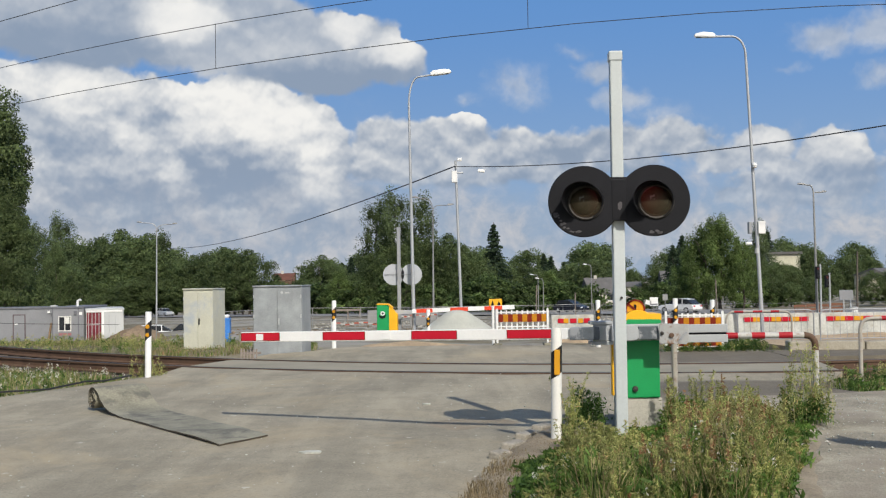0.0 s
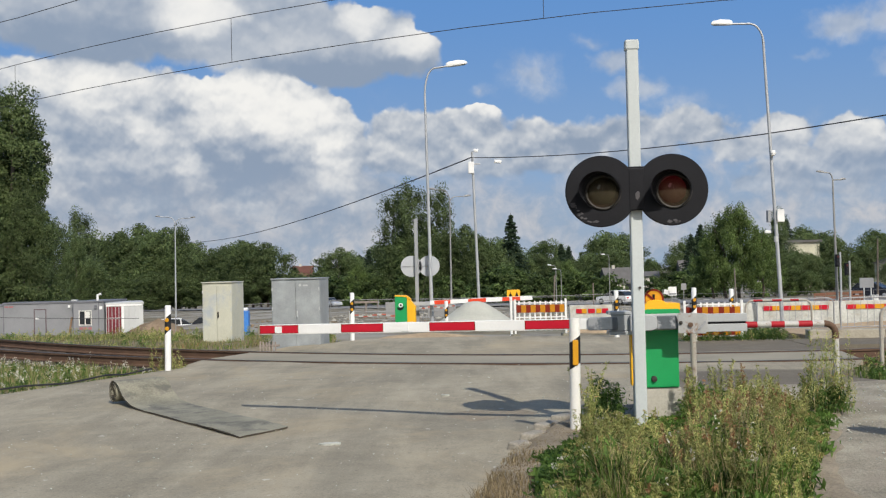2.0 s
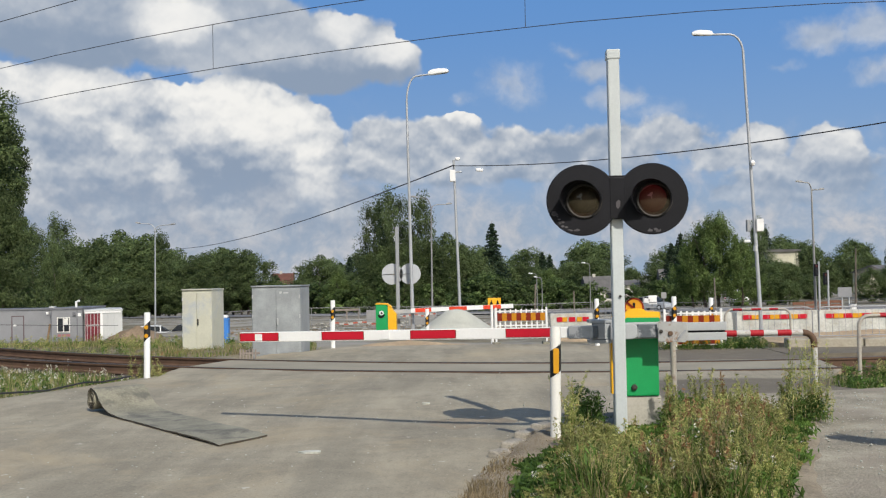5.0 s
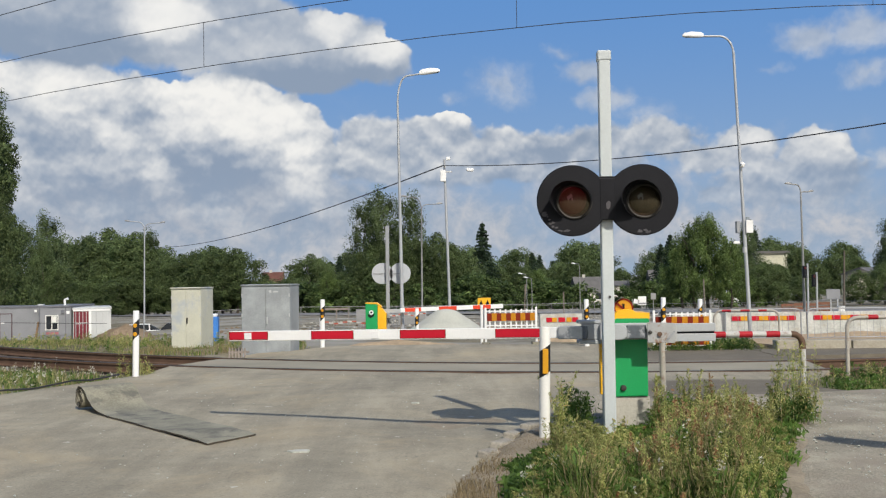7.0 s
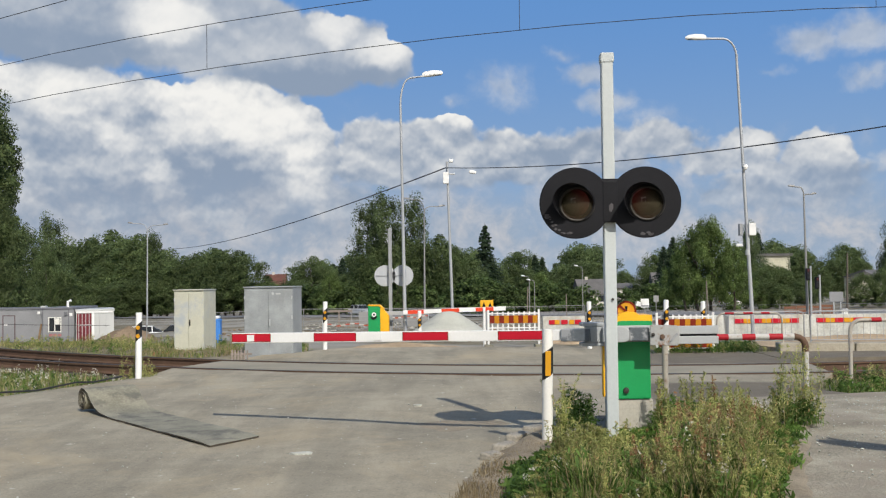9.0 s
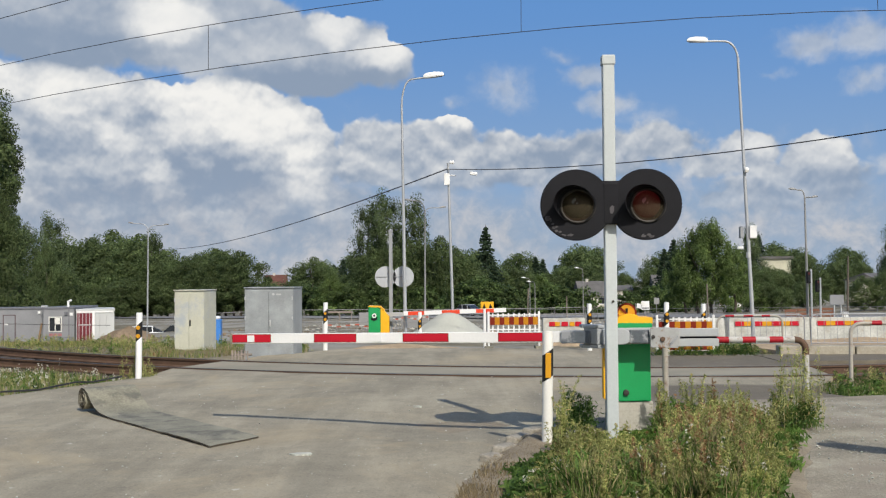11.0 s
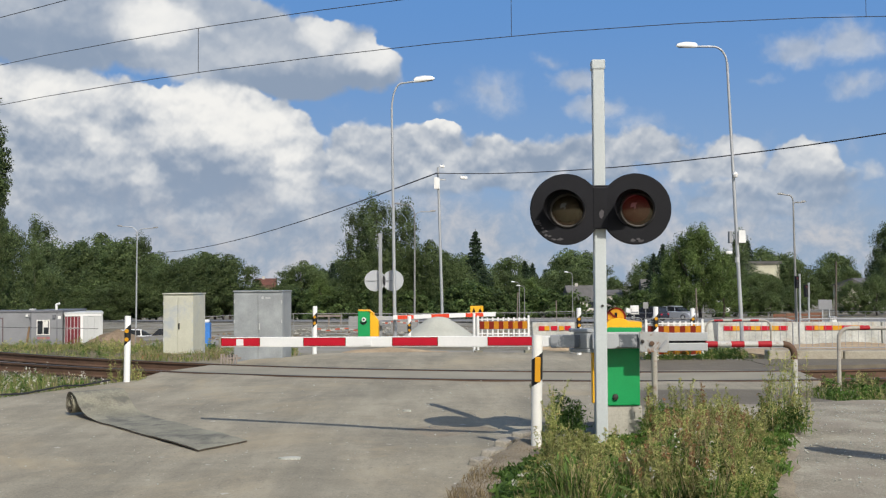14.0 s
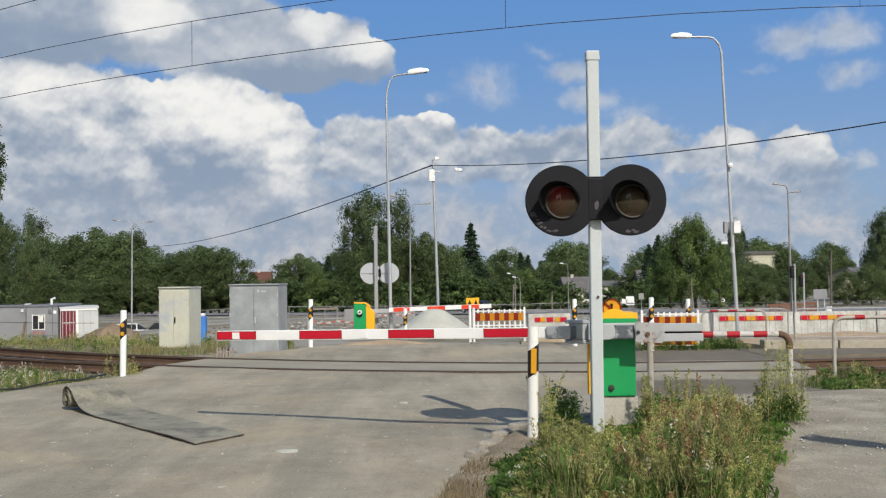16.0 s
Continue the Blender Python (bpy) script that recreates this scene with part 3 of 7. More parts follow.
sheet("road_far", edge_far + [(6.3, 19.7), (5.0, 20.2), (4.3, 22.2), (1.9, 22.4), (-0.1, 22.8), (-2.4, 22.7), (-3.0, 21.6), (-3.7, 20.9), (-3.85, 20.3)],
      0.0, ASPHALT, "grey asphalt beyond the tracks", "road", thick=0.3, uneven=0.012, cut=0.8)
foot = [(2.0, 4.0), (9.0, 4.0), (9.0, 12.5), (5.3, 12.9), (4.6, 12.7), (3.1, 12.5), (2.7, 11.4), (3.1, 10.3), (3.1, 9.3), (2.7, 8.1), (2.3, 6.9)]
sheet("footpath", foot, 0.028, PATH_MAT, "pale sandy footpath beside the crossing", "path", thick=0.05, uneven=0.015, cut=0.5)


def build_track():
    prof_web = [(-0.065, -0.17), (0.065, -0.17), (0.065, -0.155), (0.012, -0.13), (0.012, -0.045), (0.036, -0.035), (0.036, -0.008), (-0.036, -0.008),
                (-0.036, -0.035), (-0.012, -0.045), (-0.012, -0.13), (-0.065, -0.155)]
    track = thing("railway_track", 0, 0, 0, 0, "rusty railway track with dark sleepers", "railway track")
    for off in (0.0, GAUGE):
        pts = rail_line(off, -42, 26, 90)
        for name, prof, mat in (("rail", prof_web, RAIL_STEEL), ("rail_head", [(-0.034, -0.008), (0.034, -0.008), (0.034, 0.0), (-0.034, 0.0)], RAIL_TOP)):
            bm = bmesh.new()
            rings = []
            for k, (x, y) in enumerate(pts):
                a, b = pts[max(0, k - 1)], pts[min(len(pts) - 1, k + 1)]
                d = Vector((b[0] - a[0], b[1] - a[1], 0)).normalized()
                nrm = Vector((-d.y, d.x, 0))
                rings.append([bm.verts.new(Vector((x, y, pz + 0.016)) + nrm * px) for px, pz in prof])
            for r0, r1 in zip(rings, rings[1:]):
                for k in range(len(prof)):
                    bm.faces.new((r0[k], r0[(k + 1) % len(prof)], r1[(k + 1) % len(prof)], r1[k]))
            bmesh.ops.recalc_face_normals(bm, faces=bm.faces)
            part(name, bm, mat, track, "dull brown rail head" if name == "rail_head" else "")
    sl = box(-0.13, 0.13, -1.35, 1.35, -0.30, -0.165, 0.015)
    first = None
    x = -40.0
    while x < 24:
        s = (track_y(x + 0.05) - track_y(x - 0.05)) / 0.1
        if x < CROSS_L - 0.1 or x > CROSS_R + 0.1:
            cx, cy = rail_line(GAUGE / 2, x, x + 0.001, 1)[0]
            m = pose(cx, cy, 0, 0, 0, math.degrees(math.atan(s)))
            if first is None:
                first = part("sleeper", sl, SLEEPER, track, at=m)
            else:
                ob = new("sleeper", first.data)
                ob.parent, ob.matrix_basis = track, m
        x += 0.56 / math.hypot(1, s)
    for side, (xa, xb) in enumerate(((-42, CROSS_L - 0.02), (CROSS_R + 0.02, 26))):
        bm = bmesh.new()
        a = rail_line(-1.15, xa, xb, 50)
        c1 = rail_line(-0.75, xa, xb, 50)
        c2 = rail_line(GAUGE + 0.55, xa, xb, 50)
        b = rail_line(GAUGE + 0.95, xa, xb, 50)
        rows = [[bm.verts.new((x, y, z + 0.03 * noise.noise((x * 3, y * 3, 0)))) for x, y in line] for line, z in ((a, -0.45), (c1, -0.31), (c2, -0.31), (b, -0.45))]
        for r0, r1 in zip(rows, rows[1:]):
            for p, q, r, s in zip(r0, r0[1:], r1[1:], r1):
                bm.faces.new((p, s, r, q))
        tagged(part("ballast_%d" % (side + 1), bm, BALLAST, None, "brown crushed-stone track ballast"), kind="structure", category="ballast")


build_track()


# ---------------------------------------------------------------- crossing signal
def lamp_head(thing_ob, x, z, y):
    """A round black target with a hooded red lamp; the bulb turns its glowing side in and out."""
    bm = lathe([(0.0, 0.0), (0.309, 0.0), (0.316, 0.012), (0.316, 0.03), (0.0, 0.03)], 56, axis="y")
    head = part("lamp_head", bm, BLACK, thing_ob, "round black target with chipped rim", smooth=True, at=pose(x, y, z))
    # hood: half-round visor open below, longer on top
    bm = bmesh.new()
    n, r = 40, 0.176
    ring0, ring1, in0, in1 = [], [], [], []
    for k in range(n + 1):
        a = radians(-62 + (304) * k / n)
        reach = 0.035 + 0.175 * smooth01((math.sin(a) - 0.55 * math.cos(a) + 0.85) / 1.6)
        for ring, rr, yy in ((ring0, r, 0.0), (ring1, r * 0.97, -reach), (in0, r - 0.006, 0.0), (in1, r * 0.97 - 0.006, -reach)):
            ring.append(bm.verts.new((rr * math.cos(a) + 0.24 * yy, yy, 0.94 * rr * math.sin(a) - 0.02 * yy)))
    for k in range(n):
        bm.faces.new((ring0[k], ring0[k + 1], ring1[k + 1], ring1[k]))
        bm.faces.new((in0[k], in1[k], in1[k + 1], in0[k + 1]))
        bm.faces.new((ring1[k], ring1[k + 1], in1[k + 1], in1[k]))
    part("hood", bm, BLACK, head, smooth=True)
    inner = pose(0.014, 0, -0.012) @ Matrix.Diagonal((0.90, 1, 0.86, 1))
    part("bezel", lathe([(0.160, -0.004), (0.176, -0.004), (0.176, -0.016), (0.168, -0.020), (0.160, -0.014)], 40, axis="y"), RIM, head, smooth=True, at=inner)
    part("lens", lathe([(0.0, -0.056), (0.05, -0.053), (0.10, -0.043), (0.14, -0.028), (0.163, -0.006), (0.0, -0.006)], 40, axis="y"), LENS, head, "smoky brown lens", smooth=True, at=inner)
    # a ball with one glowing side turns behind the smoky lens
    bulb = part("bulb", lathe([(0.20 * math.sin(radians(a)), -0.20 * math.cos(radians(a))) for a in range(0, 181, 10)], 36, axis="y"),
                BULB, head, "dim red glowing bulb", smooth=True, at=pose(0, 0.145, 0))
    part("lamp_housing", lathe([(math.sqrt(max(0.0, 0.046 - (v - 0.145) ** 2)), v) for v in (0.031, 0.06, 0.10, 0.145, 0.20, 0.25, 0.30, 0.33, 0.3594)], 36, axis="y"), BLACK, head, "round black housing behind the target", smooth=True)
    # flaked paint along the lower rim
    chips = random.Random(int(x * 100) + 77)
    for k in range(16 if x < 0 else 5):
        a = radians(chips.uniform(198, 312) if x < 0 else chips.uniform(258, 284))
        r0, size = chips.uniform(0.262, 0.292), chips.uniform(0.012, 0.034)
        cx, cz = r0 * math.cos(a), r0 * math.sin(a)
        bits = [(cx + size * chips.uniform(0.4, 1.0) * math.cos(q), cz + 0.6 * size * chips.uniform(0.4, 1.0) * math.sin(q)) for q in (radians(51 * j) for j in range(7))]
        bits = [(u, w) for u, w in bits if math.hypot(u, w) < 0.306]
        if len(bits) > 3:
            part("paint_chip", prism(bits, -0.0018, -0.0004, "y"), CHIP, head)
    return bulb


def bulb_material():
    m, net, out = material("red_bulb")
    tex = net.node("ShaderNodeTexCoord")
    sep = net.node("ShaderNodeSeparateXYZ")
    net.put(sep.inputs[0], tex.outputs["Object"])
    face = net.step(sep.outputs[1], 0.06, -0.16)
    grain = net.noise(tex.outputs["Object"], 30.0)
    net.put(out.inputs["Base Color"], net.mix(net.step(grain, 0.3, 0.7), (0.045, 0.040, 0.028), (0.07, 0.06, 0.042)))
    out.inputs["Roughness"].default_value = 0.35
    out.inputs["Emission Color"].default_value = (1.0, 0.02, 0.075, 1)
    net.put(out.inputs["Emission Strength"], net.math("MULTIPLY", face, 0.045))
    return m


BULB = bulb_material()


def lens_material():
    m, net, out = material("smoky_lens")
    at = net.node("ShaderNodeTexCoord").outputs["Object"]
    net.put(out.inputs["Base Color"], net.mix(net.noise(at, 25.0), (0.040, 0.037, 0.024), (0.075, 0.068, 0.043)))
    out.inputs["Roughness"].default_value = 0.5
    out.inputs["Specular IOR Level"].default_value = 0.06
    clear = net.node("ShaderNodeBsdfTransparent")
    clear.inputs["Color"].default_value = (0.75, 0.6, 0.5, 1)
    mx = net.node("ShaderNodeMixShader")
    mx.inputs[0].default_value = 0.5
    net.tree.links.new(out.outputs[0], mx.inputs[1])
    net.tree.links.new(clear.outputs[0], mx.inputs[2])
    net.tree.links.new(mx.outputs[0], net.tree.nodes["Material Output"].inputs["Surface"])
    return m


LENS = lens_material()
CHIP = surface("flaked_primer", (0.085, 0.080, 0.084), 0.8, big=20, fine=120, bump=0.1)
RIM = surface("worn_bezel", (0.040, 0.036, 0.031), 0.55, 0.1, bump=0.05)


def crossing_signal(x, y, z, rz, back=False):
    ob = thing("crossing_signal", x, y, z, rz, "grey square post carrying two round black signal lamps above weeds" if not back
               else "dull grey post with two round signal targets seen from behind", "railway signal", "crossing signals")
    paint = DARK_POST if back else POST_PAINT
    part("post", box(-0.053, 0.053, -0.053, 0.053, 0.0, 3.44, 0.012), paint, ob)
    part("cap", box(-0.061, 0.061, -0.061, 0.061, 3.40, 3.49, 0.012), paint, ob)
    part("base_plate", box(-0.14, 0.14, -0.14, 0.14, -0.02, 0.03, 0.006), GALV, ob)
    if back:
        for px in (0.165, -0.37):
            part("target", lathe([(0.0, 0.0), (0.309, 0.0), (0.316, 0.012), (0.316, 0.03), (0.0, 0.03)], 40, axis="y"), BACK_GREY, ob, "plain grey back of the round target", at=pose(px, -0.115, 2.08))
            part("hood", lathe([(0.12, -0.2), (0.12, 0.0), (0.11, 0.0), (0.11, -0.2)], 24, axis="y"), BLACK, ob, at=pose(px, -0.116, 2.08))
        part("cross_bar", box(-0.45, 0.45, -0.083, -0.062, 2.07, 2.09, 0.004), DARK_POST, ob)
        return []
    part("bracket", box(-0.13, 0.13, -0.075, -0.058, 1.98, 2.36, 0.006), BLACK, ob, "black mounting plate")
    part("bracket_front", box(-0.07, 0.07, -0.118, -0.076, 1.97, 2.34, 0.01), BLACK, ob, "chipped black centre plate")
    part("paint_chip", prism([(-0.012, 2.075), (0.004, 2.06), (0.022, 2.085), (0.026, 2.125), (0.008, 2.14), (-0.014, 2.12)], -0.1195, -0.1182, "y"), CHIP, ob, "pale chip in the black paint")
    part("cross_bar", box(-0.30, 0.30, 0.058, 0.075, 2.19, 2.22, 0.004), GREY_PAINT, ob)
    bulbs = [lamp_head(ob, sx * 0.308, 2.145, -0.115) for sx in (-1, 1)]
    part("bolt", lathe([(0.0, -0.012), (0.012, -0.012), (0.012, 0.0), (0.0, 0.0)], 8, axis="y"), RIM, ob, at=pose(0.012, -0.056, 1.29))
    return bulbs


BACK_GREY = surface("dull_target_back", (0.42, 0.44, 0.46), 0.6, 0.1, dark=0.92, light=1.06, bump=0.03)
near_bulbs = crossing_signal(1.463, 9.31, 0.0, -1.5)


# ---------------------------------------------------------------- barrier machine and boom
def barrier(x, y, z, rz, boom_turn):
    """Barrier machine at its base point; local -y is its front, boom runs to local -x."""
    ob = thing("level_crossing_barrier", x, y, z, rz, "green and yellow barrier machine with lowered red-white boom" , "barrier", "crossing barriers")
    part("plinth", box(-0.20, 0.20, -0.16, 0.20, -0.05, 0.335, 0.01), CONCRETE, ob, "grey concrete plinth")
    part("cabinet", box(-0.185, 0.180, -0.18, 0.18, 0.337, 1.06, 0.012), GREEN, ob, "green enamelled cabinet")
    part("side_panel", box(-0.268, -0.187, -0.178, -0.09, 0.36, 1.02, 0.008), YELLOW, ob, "yellow side box")
    part("hood", prism([(-0.20, 1.062), (0.20, 1.062), (0.20, 1.125), (0.07, 1.128), (0.05, 1.15), (-0.03, 1.16), (-0.10, 1.145), (-0.14, 1.11), (-0.20, 1.075)], -0.20, 0.20, "y", 0.006), YELLOW, ob, "yellow lid")
    part("front_lip", prism([(-0.185, 1.005), (0.195, 1.005), (0.185, 1.072), (-0.12, 1.075)], -0.225, -0.203, "y", 0.004), GREEN, ob)
    disc = part("sign_disc", prism(arc(0, 0, 0.092, 0, 360, 32)[:-1], -0.012, 0.012, "y"), ORANGE, ob, "orange round plate with red rim", at=pose(-0.03, -0.10, 1.165))
    rim = bmesh.new()
    for k in range(32):
        a, b = radians(k * 11.25), radians((k + 1) * 11.25)
        q = [(0.078, a), (0.094, a), (0.094, b), (0.078, b)]
        rim.faces.new([rim.verts.new((r * math.cos(t), -0.016, r * math.sin(t))) for r, t in q])
    part("rim", rim, DARK_RED, disc)
    part("emblem", prism([(-0.02, -0.03), (0.032, -0.03), (0.008, 0.0), (0.012, 0.045), (-0.012, 0.045), (-0.008, 0.0)], -0.02, -0.014, "y"), BLACK, disc, "small dark emblem")
    part("emblem_bar", prism([(-0.068, 0.04), (-0.054, 0.054), (0.045, -0.035), (0.032, -0.048)], -0.022, -0.018, "y"), DARK_RED, disc)
    part("lock", lathe([(0.0, -0.03), (0.025, -0.026), (0.03, 0.0), (0.0, 0.0)], 14, axis="y"), RIM, ob, "rusty lock", at=pose(-0.055, -0.18, 0.42))
    # boom carrier: a frame of grey plates round the machine's axle
    arm = part("boom_carrier", box(-0.46, 0.34, -0.36, -0.30, 0.885, 1.035, 0.008), GREY_PAINT, ob, "grey steel boom carrier")
    part("carrier_top", box(-0.49, -0.28, -0.37, -0.19, 1.036, 1.066, 0.005), GREY_PAINT, arm)
    part("carrier_bottom", box(-0.49, -0.28, -0.37, -0.19, 0.850, 0.884, 0.005), GREY_PAINT, arm)
    part("hinge_block", prism([(-0.30, 0.885), (-0.10, 0.885), (-0.055, 0.91), (-0.055, 1.0), (-0.10, 1.03), (-0.30, 1.03)], -0.42, -0.362, "y", 0.006), GREY_PAINT, arm)
    # no hollow here: a proud block whose dark paint stands for the recess's shade
    part("hinge_recess", box(-0.052, 0.128, -0.395, -0.362, 0.895, 1.02, 0.008), SLATE, arm, "dark worn block painted as the hinge's shaded recess")
    part("hinge_bolt", lathe([(0.0, -0.02), (0.016, -0.016), (0.018, 0.0), (0.0, 0.0)], 10, axis="y"), RIM, arm, at=pose(0.155, -0.44, 0.955))
    part("weight_plate", prism([(0.13, 0.86), (0.38, 0.85), (0.40, 0.90), (0.40, 1.00), (0.38, 1.035), (0.13, 1.045)], -0.44, -0.425, "y", 0.003), RUSTY_PLATE, arm, "rust-stained steel plate")
    part("latch", prism([(0.30, 0.885), (0.315, 0.875), (0.385, 0.955), (0.37, 0.968)], -0.452, -0.441, "y"), SLATE, arm, "dark worn latch lever")
    part("rust_bolt", lathe([(0.0, -0.02), (0.022, -0.018), (0.022, 0.0), (0.0, 0.0)], 10, axis="y"), RAIL_STEEL, arm, at=pose(0.24, -0.44, 0.935))
    part("weight_bar", box(0.38, 0.76, -0.425, -0.39, 0.955, 1.03, 0.005), GREY_PAINT, arm)
    part("weight_bar", box(0.38, 0.76, -0.425, -0.39, 0.865, 0.935, 0.005), GREY_PAINT, arm)
    # solid black strip closing the gap between the bars, painted as its shade
    part("dark_slot", box(0.40, 0.75, -0.40, -0.392, 0.936, 0.954), BLACK, arm)
    # boom in its own space: x runs to the tip
    boom = part("boom", box(0.0, 3.53, -0.025, 0.025, -0.05, 0.05, 0.006), WHITE, ob, "white hollow boom with red reflective bands", at=pose(-0.57, -0.325, 0.955, 0, 0.8, 180 + boom_turn))
    part("boom_grip", box(-0.17, 0.10, -0.052, 0.052, -0.058, 0.058, 0.008), SLATE, boom, "dark slate-grey grip")
    bands = ((0.24, 0.706), (1.197, 1.664), (2.15, 2.607), (3.084, 3.525))
    for a, b in bands:
        for sy in (-0.0265, 0.0265):
            part("band_edge", box(a, b, sy - 0.0008, sy + 0.0008, -0.040, 0.044), DARK_RED, boom, "dark edge of the reflective band")
            part("red_band", box(a + 0.008, b - 0.008, sy - 0.0016, sy + 0.0016, -0.034, 0.038), RED, boom)
    part("end_cap", box(3.53, 3.55, -0.03, 0.03, -0.055, 0.055, 0.004), RUBBER, boom)
    for a in (1.92, 3.31):
        for sy in (-0.03, 0.03):
            part("reflector", box(a - 0.04, a + 0.04, sy - 0.003, sy + 0.003, -0.035, 0.032, 0.002), WHITE, boom, "white square reflector")
    return ob


RUSTY_PLATE = surface("rust_stained_plate", (0.37, 0.375, 0.365), 0.55, 0.1, dark=0.85, light=1.1, stain=(0.22, 0.11, 0.05), stain_at=(0.56, 0.68), stain_scale=9, bump=0.15)
SLATE = surface("slate_paint", (0.10, 0.115, 0.13), 0.5, bump=0.1, stain=(0.30, 0.31, 0.32), stain_at=(0.5, 0.55), stain_scale=2.5)
barrier(1.735, 10.02, 0.0, 0, -17.5)


def far_barrier(x, y, z):
    """The machine across the tracks, seen from its back, with its boom lowered the other way."""
    ob = thing("level_crossing_barrier", x, y, z, 0, "green and yellow barrier machine across the tracks, boom lowered", "barrier", "crossing barriers")
    part("plinth", box(-0.25, 0.25, -0.2, 0.2, -0.2, 0.28, 0.01), CONCRETE, ob, "grey concrete plinth")
    shape = [(-0.30, 0.29), (0.05, 0.29), (0.05, 1.20), (-0.02, 1.26), (-0.30, 1.27)]
    part("cabinet", prism(shape, -0.24, 0.20, "y", 0.008), GREEN, ob, "green enamelled cabinet")
    part("side_panel", prism([(0.052, 0.29), (0.30, 0.29), (0.30, 0.98), (0.10, 1.22), (0.052, 1.22)], -0.235, 0.19, "y", 0.008), YELLOW, ob, "yellow side box")
    part("top_lid", prism([(-0.30, 1.272), (0.02, 1.262), (0.16, 1.16), (0.17, 1.19), (0.03, 1.30), (-0.30, 1.31)], -0.25, 0.20, "y"), YELLOW, ob, "yellow lid")
    r = part("roundel", prism(arc(-0.13, 1.02, 0.065, 0, 360, 20)[:-1], -0.255, -0.243, "y"), WHITE, ob, "white and black round mark")
    part("mark", prism(arc(-0.13, 1.02, 0.032, 0, 360, 14)[:-1], -0.262, -0.256, "y"), BLACK, r)
    part("dark_crescent", prism([(-0.24, 0.98), (-0.15, 0.93), (-0.04, 0.96), (-0.03, 0.99), (-0.06, 0.90), (-0.15, 0.86), (-0.22, 0.90)], -0.25, -0.243, "y"), BLACK, ob)
    arm = part("boom_carrier", box(0.20, 0.95, 0.10, 0.16, 0.98, 1.10, 0.008), GREY_PAINT, ob, "grey steel boom carrier")
    boom = part("boom", box(0.0, 3.0, -0.025, 0.025, -0.062, 0.062, 0.006), WHITE, ob, "white boom with orange-red bands", at=pose(0.72, -0.12, 1.07, 0, -1.55, 0))
    for a, b in ((0.13, 0.60), (1.12, 1.64), (2.12, 2.64)):
        part("red_band", box(a, b, -0.029, -0.0262, -0.056, 0.056), FAR_RED, boom)


far_barrier(-1.98, 30.7, -0.57)


# ---------------------------------------------------------------- marker posts
def marker_post(x, y, z, rz=0.0, lean=0.0, twin=True, height=1.02):
    ob = thing("marker_post", x, y, z, rz, "white plastic marker post with black band and reflector", "marker post", "marker posts")
    ob.matrix_basis = pose(x, y, z, 0, lean, rz)
    h, r = height, 0.048
    part("tube", lathe([(r, -0.1), (r, h - 0.02), (r * 0.9, h), (0.0, h)], 20), WORN_WHITE if not twin else WHITE, ob, "white tube, scuffed near the ground" if not twin else "", smooth=True)
    bm = bmesh.new()
    n, h0, h1 = 24, h - 0.42, h - 0.18
    tilt = 0.05 if twin else 0.035
    lo = [bm.verts.new((1.03 * r * math.cos(2 * math.pi * k / n), 1.03 * r * math.sin(2 * math.pi * k / n), h0 + tilt * math.cos(2 * math.pi * k / n))) for k in range(n)]
    hi = [bm.verts.new((v.co.x, v.co.y, v.co.z + h1 - h0)) for v in lo]
    for k in range(n):
        bm.faces.new((lo[k], lo[(k + 1) % n], hi[(k + 1) % n], hi[k]))
    part("black_band", bm, BLACK_BAND, ob, smooth=True)
    if twin:
        for zz in (h - 0.23, h - 0.36):
            part("reflector", lathe([(0.0, -0.012), (0.03, -0.010), (0.032, 0.0), (0.0, 0.0)], 16, axis="y"), ORANGE, ob, "round amber reflector", at=pose(0.0, -0.052, zz))
    else:
        part("reflector", box(-0.025, 0.025, -0.062, -0.05, h - 0.41, h - 0.19, 0.004), ORANGE, ob, "amber reflector strip")
    return ob


BLACK_BAND = surface("black_band", (0.015, 0.015, 0.016), 0.5, bump=0.02)
marker_post(0.88, 9.30, -0.04, lean=1.0, twin=False, height=1.07)
marker_post(-4.77, 16.16, 0.0, lean=0.8)
marker_post(-2.6, 22.35, 0.0, lean=0.6)
marker_post(4.22, 20.1, 0.0, lean=0.4)
marker_post(5.55, 22.6, -0.1)
marker_post(-0.68, 26.5, -0.35)
marker_post(2.95, 21.6, -0.05)


# ---------------------------------------------------------------- tube railings
def railing(name_label, x0, y0, x1, y1, height, bend0, bend1, r=0.026, bands=(), red=None, c=0.14, paint=None):
    ob = thing("tube_railing", x0, y0, 0, math.degrees(math.atan2(y1 - y0, x1 - x0)), name_label, "railing", "tube railings")
    L = math.hypot(x1 - x0, y1 - y0)
    pts = []
    if bend0:
        pts += [(0, 0, -0.1), (0, 0, height - c)] + [(c - c * math.cos(a), 0, height - c + c * math.sin(a)) for a in (0.4, 0.8, 1.2, 1.57)]
    else:
        pts += [(0, 0, height)]
    if bend1:
        pts += [(L - c + c * math.sin(a), 0, height - c + c * math.cos(a)) for a in (0.0, 0.4, 0.8, 1.2, 1.57)] + [(L, 0, -0.1)]
    else:
        pts += [(L, 0, height)]
    part("bent_tube", tube(pts, r, 14), paint or RAIL_PAINT, ob, "worn white-grey bent tube", smooth=True)
    for a, b in bands:
        part("red_band", tube([(a, 0, height), (b, 0, height)], r * 1.04, 14, caps=False), red or RAIL_RED, ob, smooth=True)
    return ob


